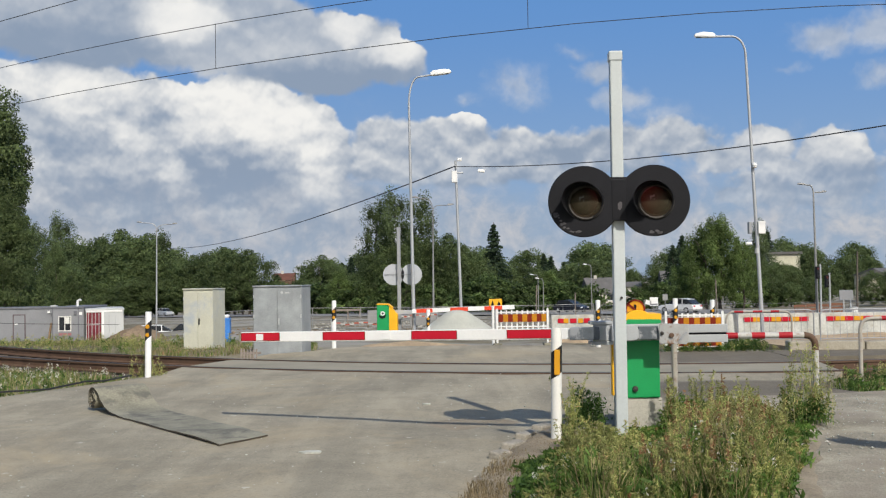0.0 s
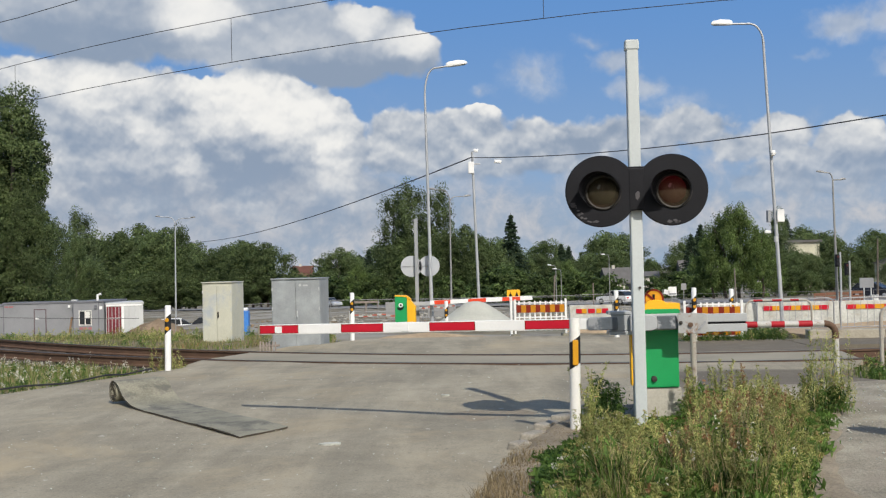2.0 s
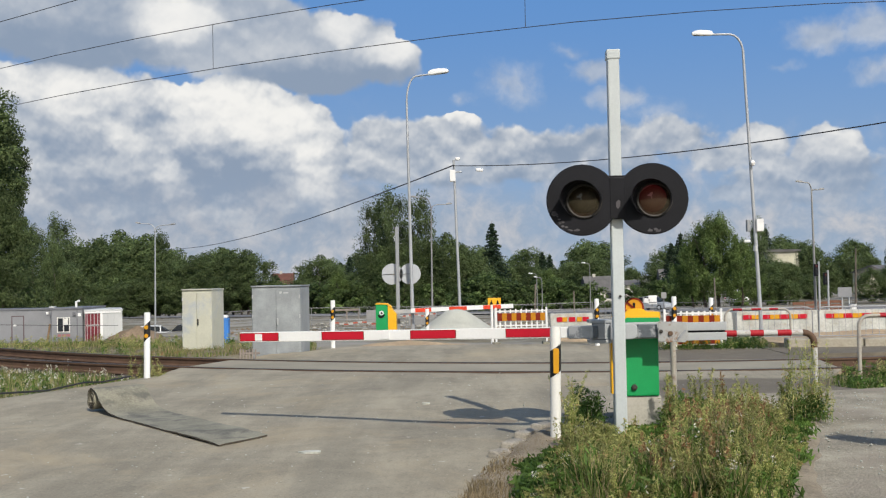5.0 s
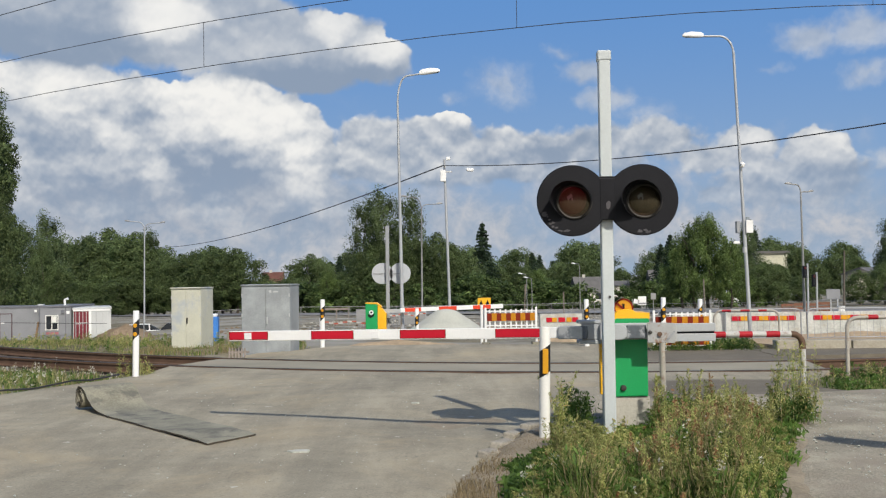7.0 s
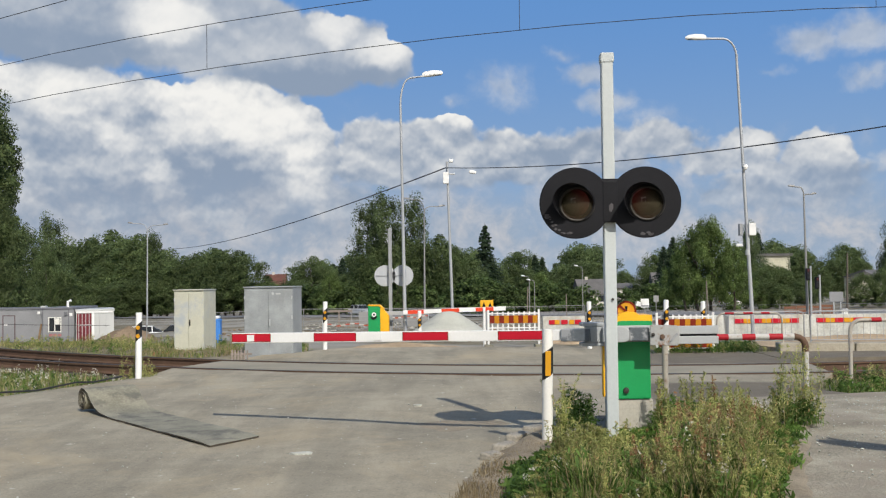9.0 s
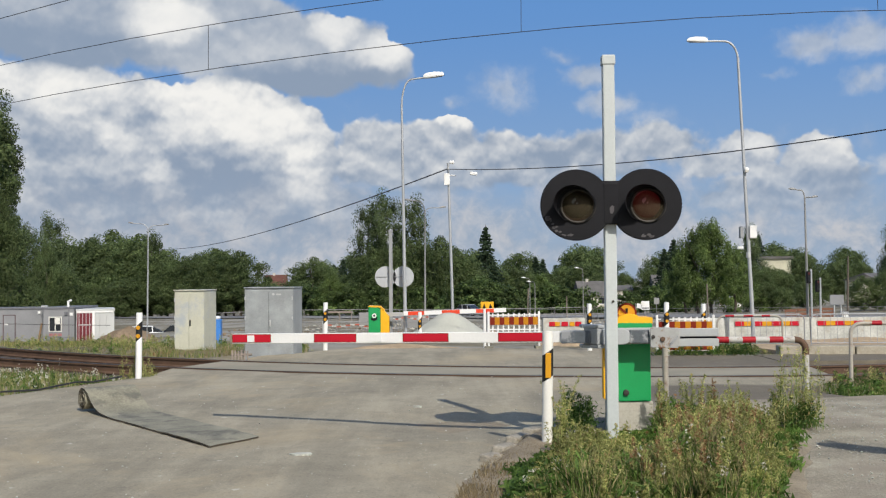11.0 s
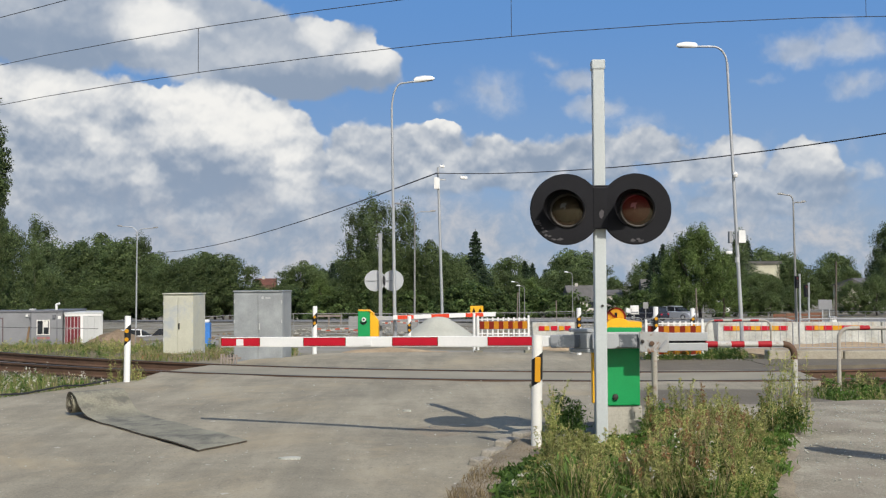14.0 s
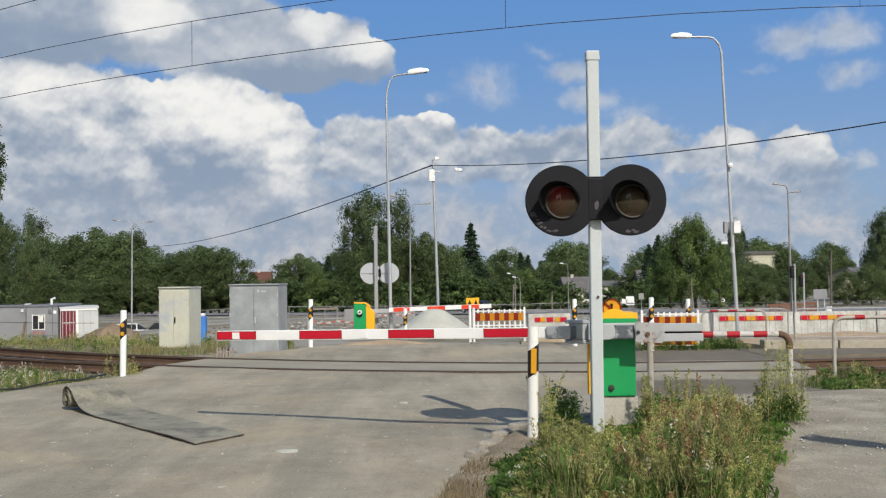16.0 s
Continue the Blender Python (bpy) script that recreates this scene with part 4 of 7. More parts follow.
RAIL_PAINT = surface("worn_rail_paint", (0.38, 0.35, 0.30), 0.55, dark=0.8, light=1.15, big=3, fine=40, bump=0.1, stain=(0.20, 0.13, 0.09), stain_at=(0.58, 0.72), stain_scale=5)
RAIL_WHITE = surface("scuffed_white_rail_paint", (0.50, 0.49, 0.46), 0.55, dark=0.8, light=1.1, big=4, fine=50, bump=0.1, stain=(0.30, 0.25, 0.21), stain_at=(0.56, 0.68), stain_scale=9)
RAIL_RED = surface("faded_red_paint", (0.34, 0.018, 0.026), 0.5, spec=0.15, dark=0.8, light=1.2, bump=0.05)
near_rail = railing("red-white painted tube railing bent down into weeds", 2.16, 10.5, 3.57, 10.42, 0.87, False, True, r=0.031, bands=((0.525, 0.655), (0.79, 0.92), (1.055, 1.19)), c=0.10, paint=RAIL_WHITE)
part("post", tube([(0.03, 0.01, -0.1), (0.03, 0.01, 0.85)], 0.03, 12), RAIL_PAINT, near_rail, "grey support post", smooth=True)
railing("rusty red-white tube railing beside the footpath", 5.36, 13.9, 8.2, 13.6, 0.87, True, True, bands=((0.27, 0.40), (0.86, 0.99), (1.45, 1.58)))
railing("far red-white tube railing", 5.25, 20.3, 6.48, 20.2, 0.74, True, True, r=0.021, bands=((0.15, 0.32), (0.5, 0.68), (0.84, 1.0)))


# ---------------------------------------------------------------- rolled rubber belt and cable on the road
def rubber_mat():
    a, b = Vector((-4.31, 12.20)), Vector((-2.15, 9.47))
    u = (b - a).normalized()
    length, width = (b - a).length, 0.61
    ob = thing("rubber_mat", a.x, a.y, 0.004, math.degrees(math.atan2(u.y, u.x)), "grey rubber belt partly unrolled on the asphalt", "rubber mat")
    path = []
    r = 0.128
    for k in range(61):
        ang = radians(90 + 960 - k * 16)
        rr = r * (0.28 + 0.72 * k / 60)
        path.append((0.14 + rr * math.cos(ang), 0.137 + rr * math.sin(ang)))
    path += [(0.22, 0.258), (0.31, 0.222), (0.42, 0.148), (0.54, 0.078), (0.70, 0.033), (1.0, 0.014)]
    for k in range(1, 14):
        s = 1.0 + (length - 1.0) * k / 13
        path.append((s, 0.012 + 0.012 * math.sin(s * 5.0) * (0.3 + 0.7 * (k == 13))))
    bm = bmesh.new()
    th, nw = 0.012, 6
    rows_t, rows_b = [], []
    for k, (x, z) in enumerate(path):
        p0, p1 = path[max(0, k - 1)], path[min(len(path) - 1, k + 1)]
        d = Vector((p1[0] - p0[0], p1[1] - p0[1]))
        d = d.normalized() if d.length > 1e-6 else Vector((1, 0))
        nx, nz = -d.y, d.x
        flat = min(1.0, max(0.0, (x - 1.0) / (length - 1.0))) if k > 61 else 0.0
        top, low = [], []
        for j in range(nw + 1):
            # the loose end is cut askew and both long edges are ragged
            skew = -0.22 * flat * j / nw + 0.012 * flat * noise.noise((j * 1.7, 3.1, 0))
            rag = 0.016 * noise.noise((k * 0.9, j, 5.0)) if j in (0, nw) else 0.0
            rise = 0.006 * noise.noise((x * 3, j, 0))
            top.append(bm.verts.new((x + skew + nx * th / 2, width * j / nw + rag, z + nz * th / 2 + rise)))
            low.append(bm.verts.new((x + skew - nx * th / 2, width * j / nw + rag, z - nz * th / 2 + rise)))
        rows_t.append(top)
        rows_b.append(low)
    for rows in (rows_t, rows_b):
        for r0, r1 in zip(rows, rows[1:]):
            for j in range(nw):
                bm.faces.new((r0[j], r0[j + 1], r1[j + 1], r1[j]))
    for rt0, rt1, rb0, rb1 in zip(rows_t, rows_t[1:], rows_b, rows_b[1:]):
        bm.faces.new((rt0[0], rt1[0], rb1[0], rb0[0])).material_index = 1
        bm.faces.new((rt0[-1], rt1[-1], rb1[-1], rb0[-1])).material_index = 1
    for k in (0, -1):
        for j in range(nw):
            bm.faces.new((rows_t[k][j], rows_t[k][j + 1], rows_b[k][j + 1], rows_b[k][j])).material_index = 1
    bmesh.ops.recalc_face_normals(bm, faces=bm.faces)
    part("belt", bm, RUBBER, ob, smooth=True).data.materials.append(FRAYED)


rubber_mat()
hose = [(-6.6, 13.0), (-6.0, 13.75), (-5.6, 14.3), (-5.35, 15.05), (-5.2, 15.4), (-4.95, 15.9)]
tagged(part("black_hose", tube([(x, y, 0.03 + 0.03 * (k % 2)) for k, (x, y) in enumerate(hose)], 0.013, 8), CABLE, None, smooth=True),
       "black plastic hose lying along the road edge", "hose")
part("rusty_elbow", tube([(1.30, 0, 0.87)] + [(1.312 + 0.10 * math.sin(a), 0, 0.77 + 0.10 * math.cos(a)) for a in (0.0, 0.4, 0.8, 1.2, 1.57)] + [(1.412, 0, 0.72)], 0.0325, 14, caps=False), RAIL_STEEL, near_rail, "rusty bare elbow", smooth=True)


RUST_ORANGE = surface("faded_orange_plastic", (0.165, 0.072, 0.040), 0.6, bump=0.05)
RUST_BRICK = surface("broken_brick", (0.34, 0.13, 0.05), 0.9, big=4, fine=60, bump=0.3)
PALLET_WOOD = surface("weathered_wood", (0.22, 0.185, 0.155), 0.85, big=4, fine=50, bump=0.3)
DULL_ORANGE = surface("faded_orange_stripe", (0.48, 0.205, 0.014), 0.5, spec=0.15, dark=0.85, light=1.1, big=5, fine=60, bump=0.05)
RED_LAMP = surface("red_lamp_glass", (0.075, 0.010, 0.010), 0.3, bump=0.0)


# ---------------------------------------------------------------- beyond the tracks: cabinets
def cabinet(x, y, w, d, h, rz, mat, label, vents=False):
    ob = thing("relay_cabinet", x, y, 0.0, rz, label, "cabinet", "relay cabinets")
    part("body", box(-w / 2, w / 2, -d / 2, d / 2, -0.15, h, 0.008), mat, ob)
    part("roof", box(-w / 2 - 0.014, w / 2 + 0.014, -d / 2 - 0.03, d / 2 + 0.014, h + 0.001, h + 0.026, 0.006), mat, ob)
    for k, (a, b) in enumerate(((-w / 2 + 0.02, -0.005), (0.005, w / 2 - 0.02))):
        door = part("door", box(a, b, -d / 2 - 0.018, -d / 2 - 0.001, -0.12, h - 0.04, 0.005), mat, ob)
        for zz in (0.25, 0.55, 0.85):
            hx = a - 0.006 if k == 0 else b + 0.006
            part("hinge", tube([(hx, -d / 2 - 0.018, h * zz - 0.035), (hx, -d / 2 - 0.018, h * zz + 0.035)], 0.011, 8), GALV, door)
    part("handle", box(0.02, 0.045, -d / 2 - 0.045, -d / 2 - 0.018, h * 0.42, h * 0.52, 0.006), BLACK if not vents else GALV, ob, "small door handle")
    if vents:
        part("vent", prism(arc(0.10, h - 0.12, 0.028, 0, 360, 16)[:-1], -d / 2 - 0.024, -d / 2 - 0.019, "y"), GALV, ob)
        part("vent_slot", box(0.16, 0.26, -d / 2 - 0.023, -d / 2 - 0.019, h - 0.14, h - 0.11), GALV, ob)
    return ob


cabinet(-5.47, 22.75, 0.68, 0.66, 1.29, -10, BEIGE, "faded beige two-door relay cabinet in grass")
cabinet(-3.60, 21.75, 1.02, 0.75, 1.34, -6, CAB_GREY, "grey metal two-door relay cabinet beside the road", True)

# signal and machine on the far side are seen from behind
crossing_signal(-1.66, 31.2, -0.5, 180, back=True)


# ---------------------------------------------------------------- street lamps and poles
def luminaire(ob, tip, way, size=0.62, mat=None):
    """A flat tapered lamp head at the end of an arm; way is the arm's direction."""
    u = Vector(way).normalized()
    m = Matrix.Translation(tip) @ u.to_track_quat("X", "Z").to_matrix().to_4x4()
    s = size
    bm = bmesh.new()
    prof = [(0.0, 0.05, 0.05), (0.12, 0.09, 0.075), (0.55, 0.13, 0.085), (0.9, 0.10, 0.06), (1.0, 0.05, 0.03)]
    rings = []
    for px, hw, hh in prof:
        rings.append([bm.verts.new((px * s, hw * s * math.cos(a), 2.7 * hh * s * (math.sin(a) if math.sin(a) > 0 else 0.35 * math.sin(a)))) for a in (2 * math.pi * k / 12 for k in range(12))])
    for r0, r1 in zip(rings, rings[1:]):
        for k in range(12):
            bm.faces.new((r0[k], r0[(k + 1) % 12], r1[(k + 1) % 12], r1[k]))
    bm.faces.new(rings[0][::-1])
    bm.faces.new(rings[-1])
    bmesh.ops.recalc_face_normals(bm, faces=bm.faces)
    head = part("lamp_housing", bm, mat or WHITE, ob, "white lamp housing" if mat is None else "dull grey lamp housing", smooth=True, at=m)
    part("diffuser", box(0.3 * s, 0.9 * s, -0.08 * s, 0.08 * s, -0.065 * s, -0.045 * s, 0.01 * s), GLASS_DARK, head)
    return head


def street_lamp(base, top, arms, r0=0.075, r1=0.04, label="", head=0.62, mat=None, lift=0.12, cover=None):
    bx, by, bz = base
    ob = thing("street_lamp", bx, by, bz, 0, label, "street lamp", "street lamps")
    tx, ty, tz = (top[k] - base[k] for k in range(3))
    pts = [(tx * k / 8, ty * k / 8, -0.3 if k == 0 else tz * k / 8) for k in range(9)]
    part("pole", tube(pts, [r0 + (r1 - r0) * k / 8 for k in range(9)], 12), mat or POLE, ob, smooth=True)
    part("base_flange", tube([(0, 0, -0.02), (0, 0, 0.04)], r0 * 2, 14), GALV, ob)
    for dx, dy, rise in arms:
        curve = [(tx + dx * (1 - math.cos(a)) * 0.45, ty + dy * (1 - math.cos(a)) * 0.45, tz - 0.05 + rise * math.sin(a)) for a in (0, 0.3, 0.6, 0.9, 1.2, 1.5)]
        curve.append((tx + dx, ty + dy, tz - 0.05 + rise * (1.0 + 0.5 * lift)))
        part("arm", tube(curve, r1 * 0.85, 10), mat or POLE, ob, smooth=True)
        luminaire(ob, curve[-1], (dx, dy, lift * math.hypot(dx, dy)), head, cover)
    return ob


street_lamp((-1.22, 31.0, -0.55), (-1.29, 31.0, 6.72), [(0.66, 0.0, 0.80)], r0=0.058, r1=0.032, label="tall grey street lamp with curved arm by the crossing")
lamp_r = street_lamp((7.34, 25.0, -0.2), (7.06, 25.0, 6.78), [(-0.72, 0.0, 0.44)], r0=0.050, r1=0.031, label="tall grey street lamp behind the concrete blocks", head=0.50, lift=0.02)
part("control_box", box(-0.09, 0.08, -0.10, 0.08, 2.62, 2.92, 0.01), WHITE, lamp_r, "white control box")
part("control_box", box(-0.31, -0.23, -0.08, 0.06, 2.62, 2.90, 0.01), DARK_POST, lamp_r, "grey control box")
part("camera_dome", lathe([(0.0, 0.0), (0.05, 0.02), (0.065, 0.08), (0.04, 0.13), (0.0, 0.14)], 16), WHITE, lamp_r, "white dome camera", at=pose(-0.15, -0.10, 4.18))
part("clamp", tube([(-0.105, 0, 2.15), (-0.105, 0, 2.28)], 0.054, 14), GALV, lamp_r)
part("small_camera", box(-0.38, -0.24, -0.06, 0.02, 2.36, 2.42, 0.015), WHITE, lamp_r, "small white camera")

cam_pole = thing("camera_pole", 0.26, 40.0, -1.1, 0, "thin grey pole carrying white surveillance cameras", "camera pole")
part("pole", tube([(0, 0, -0.2), (-0.04, 0, 2.0), (-0.10, 0, 4.5), (-0.16, 0, 7.05)], [0.06, 0.055, 0.05, 0.045], 12), POLE, cam_pole, smooth=True)
part("camera_box", box(-0.32, -0.10, -0.12, 0.02, 6.20, 6.65, 0.02), WHITE, cam_pole, "white cabinet on the pole")
part("camera_body", box(-0.02, 0.26, -0.16, -0.02, 6.62, 6.74, 0.03), WHITE, cam_pole, "white camera", at=pose(0, 0, 0, 0, 6, 0))
part("camera_body", box(-0.10, 0.08, -0.10, 0.04, 7.02, 7.14, 0.03), WHITE, cam_pole, "white camera")
part("bracket", box(-0.16, 0.14, -0.03, 0.03, 6.55, 6.60, 0.01), GALV, cam_pole)

street_lamp((-1.45, 70.0, land_z(-1.45, 70.0)), (-1.40, 70.0, 6.0), [(-0.95, 0, 0.80), (1.0, 0.4, 0.35)], 0.075, 0.035, "slim double street lamp on the far road", 0.45, SITE_STEEL, cover=SITE_STEEL)
street_lamp((20.73, 60.0, -1.3), (20.65, 60.0, 6.0), [(-0.5, 0, 0.5), (0.55, 0.3, 0.1)], 0.085, 0.045, "dark double street lamp with cameras", 0.42, SITE_STEEL, cover=SITE_STEEL)
street_lamp((-34.4, 120.0, land_z(-34.4, 120.0)), (-34.3, 120.0, 7.3), [(-1.7, 0, 0.9), (1.8, 0, 0.7)], 0.11, 0.06, "double street lamp before the trees", 0.6, cover=SITE_STEEL)
for bx, tz in ((8.78, 1.15), (9.32, 0.75), (14.38, 2.15)):
    street_lamp((bx, 110.0, land_z(bx, 110.0)), (bx, 110.0, tz), [(-0.45, 0, 0.42)], 0.055, 0.035, "small street lamp along the far road", 0.42, SITE_STEEL)


# ---------------------------------------------------------------- wires
def wire(name, pts, r, label, category, sag=0.0, n=16):
    out = []
    for a, b in zip(pts, pts[1:]):
        for k in range(n + (b == pts[-1])):
            f = k / n
            out.append([a[i] + (b[i] - a[i]) * f - (sag * 4 * f * (1 - f) if i == 2 else 0) for i in range(3)])
    return tagged(part(name, tube(out, r, 6), CABLE, None, smooth=True), label, category)


def contact_z(x):
    return 5.46 + 0.0395 * x + (0.0009 * x * x if x > 0 else 0.0033 * x * x)


def messenger_z(x):
    return 6.26 + 0.040 * x + (0.0009 * x * x if x > 0 else 0.0041 * x * x)


wire("contact_wire", [(x, track_y(x) - 0.8, contact_z(x)) for x in range(-30, 27, 2)], 0.0065, "black contact wire above the railway track", "overhead wire", 0.0, 2)
wire("messenger_wire", [(x, track_y(x) - 0.8, messenger_z(x)) for x in range(-30, 27, 2)], 0.0065, "black supporting wire above the contact wire", "overhead wire", 0.0, 2)
for x in (-16.0, -10.15, -4.3, 1.25, 7.0):
    y = track_y(x) - 0.8
    tagged(part("dropper", tube([(x, y, contact_z(x)), (x, y, messenger_z(x))], 0.005, 6), CABLE), "thin dropper wire between overhead wires", "overhead wire", "droppers")
wire("feeder_wire", [(-24, 34.0, 8.1), (-11.35, 26.0, 8.08), (-9.2, 25.0, 8.28), (4, 19, 9.55), (20, 14, 10.95)], 0.009, "black feeder wire high above the track", "overhead wire", 0.0, 4)
wire("service_cable", [(-32.9, 120.0, 5.2), (0.05, 40.0, 5.72)], 0.024, "black service cable hung from the camera pole", "cable", 0.85)
wire("service_cable", [(0.05, 40.0, 5.72), (12.3, 21.0, 5.0)], 0.016, "black service cable hung from the camera pole", "cable", 0.42)


# ---------------------------------------------------------------- roadworks: boards, blocks, fences, heaps
def works_board(x, y, z, rz, width=1.12):
    ob = thing("works_barrier", x, y, z, rz, "white slatted works barrier with orange and dark red stripes", "works barrier", "works barriers")
    for sx in (0.0, width):
        part("post", box(sx - 0.022, sx + 0.022, -0.02, 0.02, 0.0, 0.80, 0.006), WHITE, ob)
    n = 9
    for k in range(n):
        px = 0.09 + (width - 0.18) * k / (n - 1)
        part("slat", box(px - 0.017, px + 0.017, -0.006, 0.006, 0.10, 0.76, 0.003), WHITE, ob)
    for zz in (0.12, 0.40, 0.72):
        part("cross_rail", box(0.023, width - 0.023, -0.014, 0.014, zz - 0.012, zz + 0.012), WHITE, ob)
    m = 10
    for zz in (0.59, 0.17):
        for k in range(m):
            a = 0.03 + (width - 0.06) * k / m
            part("stripe", box(a, a + (width - 0.06) / m - 0.001, -0.028, -0.016, zz - 0.085 if zz > 0.3 else zz - 0.04, zz + 0.085 if zz > 0.3 else zz + 0.04), DARK_RED if k % 2 == 0 else DULL_ORANGE, ob)
    part("foot", box(-0.10, 0.10, -0.22, 0.22, -0.03, 0.04, 0.01), RUBBER, ob)
    part("foot", box(width - 0.10, width + 0.10, -0.22, 0.22, -0.03, 0.04, 0.01), RUBBER, ob)
    return ob


works_board(0.93, 23.2, -0.03, 0)
works_board(4.06, 20.2, -0.03, -2, 1.08)
part("pole", tube([(-0.09, 0.0, 0.0), (-0.09, 0.0, 0.86)], 0.03, 12), WHITE, bpy.data.objects["works_barrier"], "white round pole")


def concrete_block(x0, x1, y, z, h, stripes, rz=0.0):
    L = x1 - x0
    ob = thing("concrete_block", x0, y, z, rz, "pale concrete traffic block with red and yellow reflective band", "concrete block", "concrete blocks")
    prof = [(-0.28, 0.0), (0.28, 0.0), (0.28, 0.10), (0.14, 0.30), (0.10, h), (-0.10, h), (-0.14, 0.30), (-0.28, 0.10)]
    part("block", prism(prof, 0.0, L - 0.02, "x", 0.012), CONCRETE_PALE, ob)
    for k, (a, b, mat) in enumerate(stripes):
        part("reflective_band", box(a, b, -0.135, -0.118, h - 0.20, h - 0.09), mat, ob)
    return ob


CONCRETE_PALE = surface("pale_concrete", (0.53, 0.53, 0.485), 0.9, dark=0.62, light=1.1, big=2.2, fine=24, bump=0.6, depth=0.012, stain=(0.38, 0.345, 0.275), stain_at=(0.50, 0.68), stain_scale=2.0, spec=0.25)
concrete_block(2.38, 3.45, 26.0, -0.32, 0.83, [(0.16, 0.30, RED), (0.30, 0.42, ORANGE), (0.46, 0.62, RED), (0.66, 0.78, ORANGE), (0.80, 0.95, RED)])
x = 5.66
for k, (length, start) in enumerate(((3.34, 1.46), (2.05, 0.14), (2.05, 0.17), (2.05, 0.17))):
    st = [(start + 0.228 * j, start + 0.228 * (j + 1) - 0.004, RED if j % 2 == 0 else ORANGE) for j in range(7)]
    concrete_block(x, x + length, 26.0 - 0.03 * k, -0.42, 0.90, st)
    x += length
sheet("road_shoulder", [(5.9, 18.5), (7.2, 18.5), (12.0, 19.2), (12.0, 19.72), (5.9, 20.15)], 0.004, ASPHALT, "dusty asphalt shoulder before the slabs", "road", thick=0.3)
SLAB = surface("sandy_slab", (0.40, 0.365, 0.29), 0.92, dark=0.75, light=1.15, big=1.6, fine=30, bump=0.5, depth=0.01, stain=(0.22, 0.19, 0.14), stain_at=(0.5, 0.7), stain_scale=1.4, spec=0.2)
for k in range(4):
    slab = thing("kerb_slab", 6.40 + 1.42 * k, 20.1 - 0.10 * k, 0.0, -4, "sandy concrete slab lying along the road's edge", "slab", "kerb slabs")
    part("slab", box(0.0, 1.40, 0.0, 0.38, -0.22, 0.165 - 0.012 * (k % 2), 0.02), SLAB, slab)
sheet("sand_fill", [(6.45, 20.55), (12.0, 20.1), (12.0, 24.2), (6.45, 24.2)], 0.035, SAND, "trodden yellow sand behind the slabs", "sand", thick=0.3, uneven=0.04)


def crowd_fence(x, y, z, rz, width, h=0.70, bars=11, mat=None, r=0.015, rb=0.005):
    mat = mat or DARK_POST
    ob = thing("crowd_fence", x, y, z, rz, "galvanised pedestrian fence of thin steel bars", "fence panel", "fence panels")
    c = 0.10
    pts = [(0, 0, 0), (0, 0, h - c), (0.03, 0, h - 0.03), (c, 0, h), (width - c, 0, h), (width - 0.03, 0, h - 0.03), (width, 0, h - c), (width, 0, 0)]
    part("outer_tube", tube(pts, r, 8), mat, ob, smooth=True)
    part("lower_tube", tube([(0, 0, 0.10), (width, 0, 0.10)], r * 0.7, 8), mat, ob)
    for k in range(bars):
        px = width * (k + 1) / (bars + 1)
        part("bar", tube([(px, 0, 0.10), (px, 0, h)], rb, 6), mat, ob)
    return ob


crowd_fence(5.93, 22.0, 0.0, -1, 1.58)
crowd_fence(7.62, 21.9, 0.0, -1, 2.2, bars=15)
crowd_fence(9.95, 21.8, 0.0, -1, 2.2, bars=15)
# far fences of the building site
for fx, fy, w in ((2.4, 33.0, 2.0), (4.5, 33.0, 2.0), (6.6, 33.0, 2.2), (9.0, 33.2, 2.2), (11.4, 33.2, 2.2), (13.8, 33.4, 2.2), (16.2, 33.6, 2.2)):
    crowd_fence(fx, fy, land_z(fx, fy), 0, w, 0.95, 13, SITE_STEEL, 0.011, 0.005)


def heap(name, x, y, z, rx, ry, h, mat, label, rough=0.12, seed=0.0, peak=1.0, crest=1.0):
    bm = bmesh.new()
    n, m = 40, 14
    rings = []
    for j in range(m + 1):
        f = j / m
        ring = []
        for k in range(n):
            a = 2 * math.pi * k / n
            wob = 1 + rough * noise.noise((math.cos(a) * 1.5 + seed, math.sin(a) * 1.5, f * 2))
            px, py = rx * (1 - f) * wob * math.cos(a), ry * (1 - f) * wob * math.sin(a)
            pz = h * (f ** peak if f ** peak < crest else crest + 0.15 * (f ** peak - crest)) + rough * h * 0.6 * noise.noise((px * 2 + seed, py * 2, 1.0)) * (1 - abs(2 * f - 1))
            ring.append(bm.verts.new((px, py, pz - (0.2 if j == 0 else 0))))
        rings.append(ring)
    for r0, r1 in zip(rings, rings[1:]):
        for k in range(n):
            bm.faces.new((r0[k], r0[(k + 1) % n], r1[(k + 1) % n], r1[k]))
    bmesh.ops.remove_doubles(bm, verts=bm.verts, dist=0.001)
    ob = part(name, bm, mat, None, smooth=True)
    ob.location = (x, y, z)
    return tagged(ob, label, "heap")


heap("stone_mound", 0.06, 29.5, -0.72, 2.1, 1.6, 1.42, MOUND, "pale heap of fine crushed stone at the roadworks", 0.05, 3.0, 1.0, 0.88)
heap("soil_mound", -15.2, 50.0, -1.75, 2.1, 2.0, 1.15, EARTH, "brown heap of excavated earth", 0.25, 7.0, 0.8)
heap("sand_bank", 9.5, 23.8, -0.25, 4.2, 0.9, 0.36, SAND, "low bank of yellow sand before concrete blocks", 0.3, 1.0, 0.6)
heap("sand_bank", 3.2, 24.6, -0.30, 1.9, 0.7, 0.38, SAND, "low bank of yellow sand at the road's end", 0.3, 5.0, 0.6)
heap("sand_bank", -1.0, 23.8, -0.25, 2.2, 0.7, 0.30, SAND, "low bank of yellow sand at the road's end", 0.3, 9.0, 0.6)


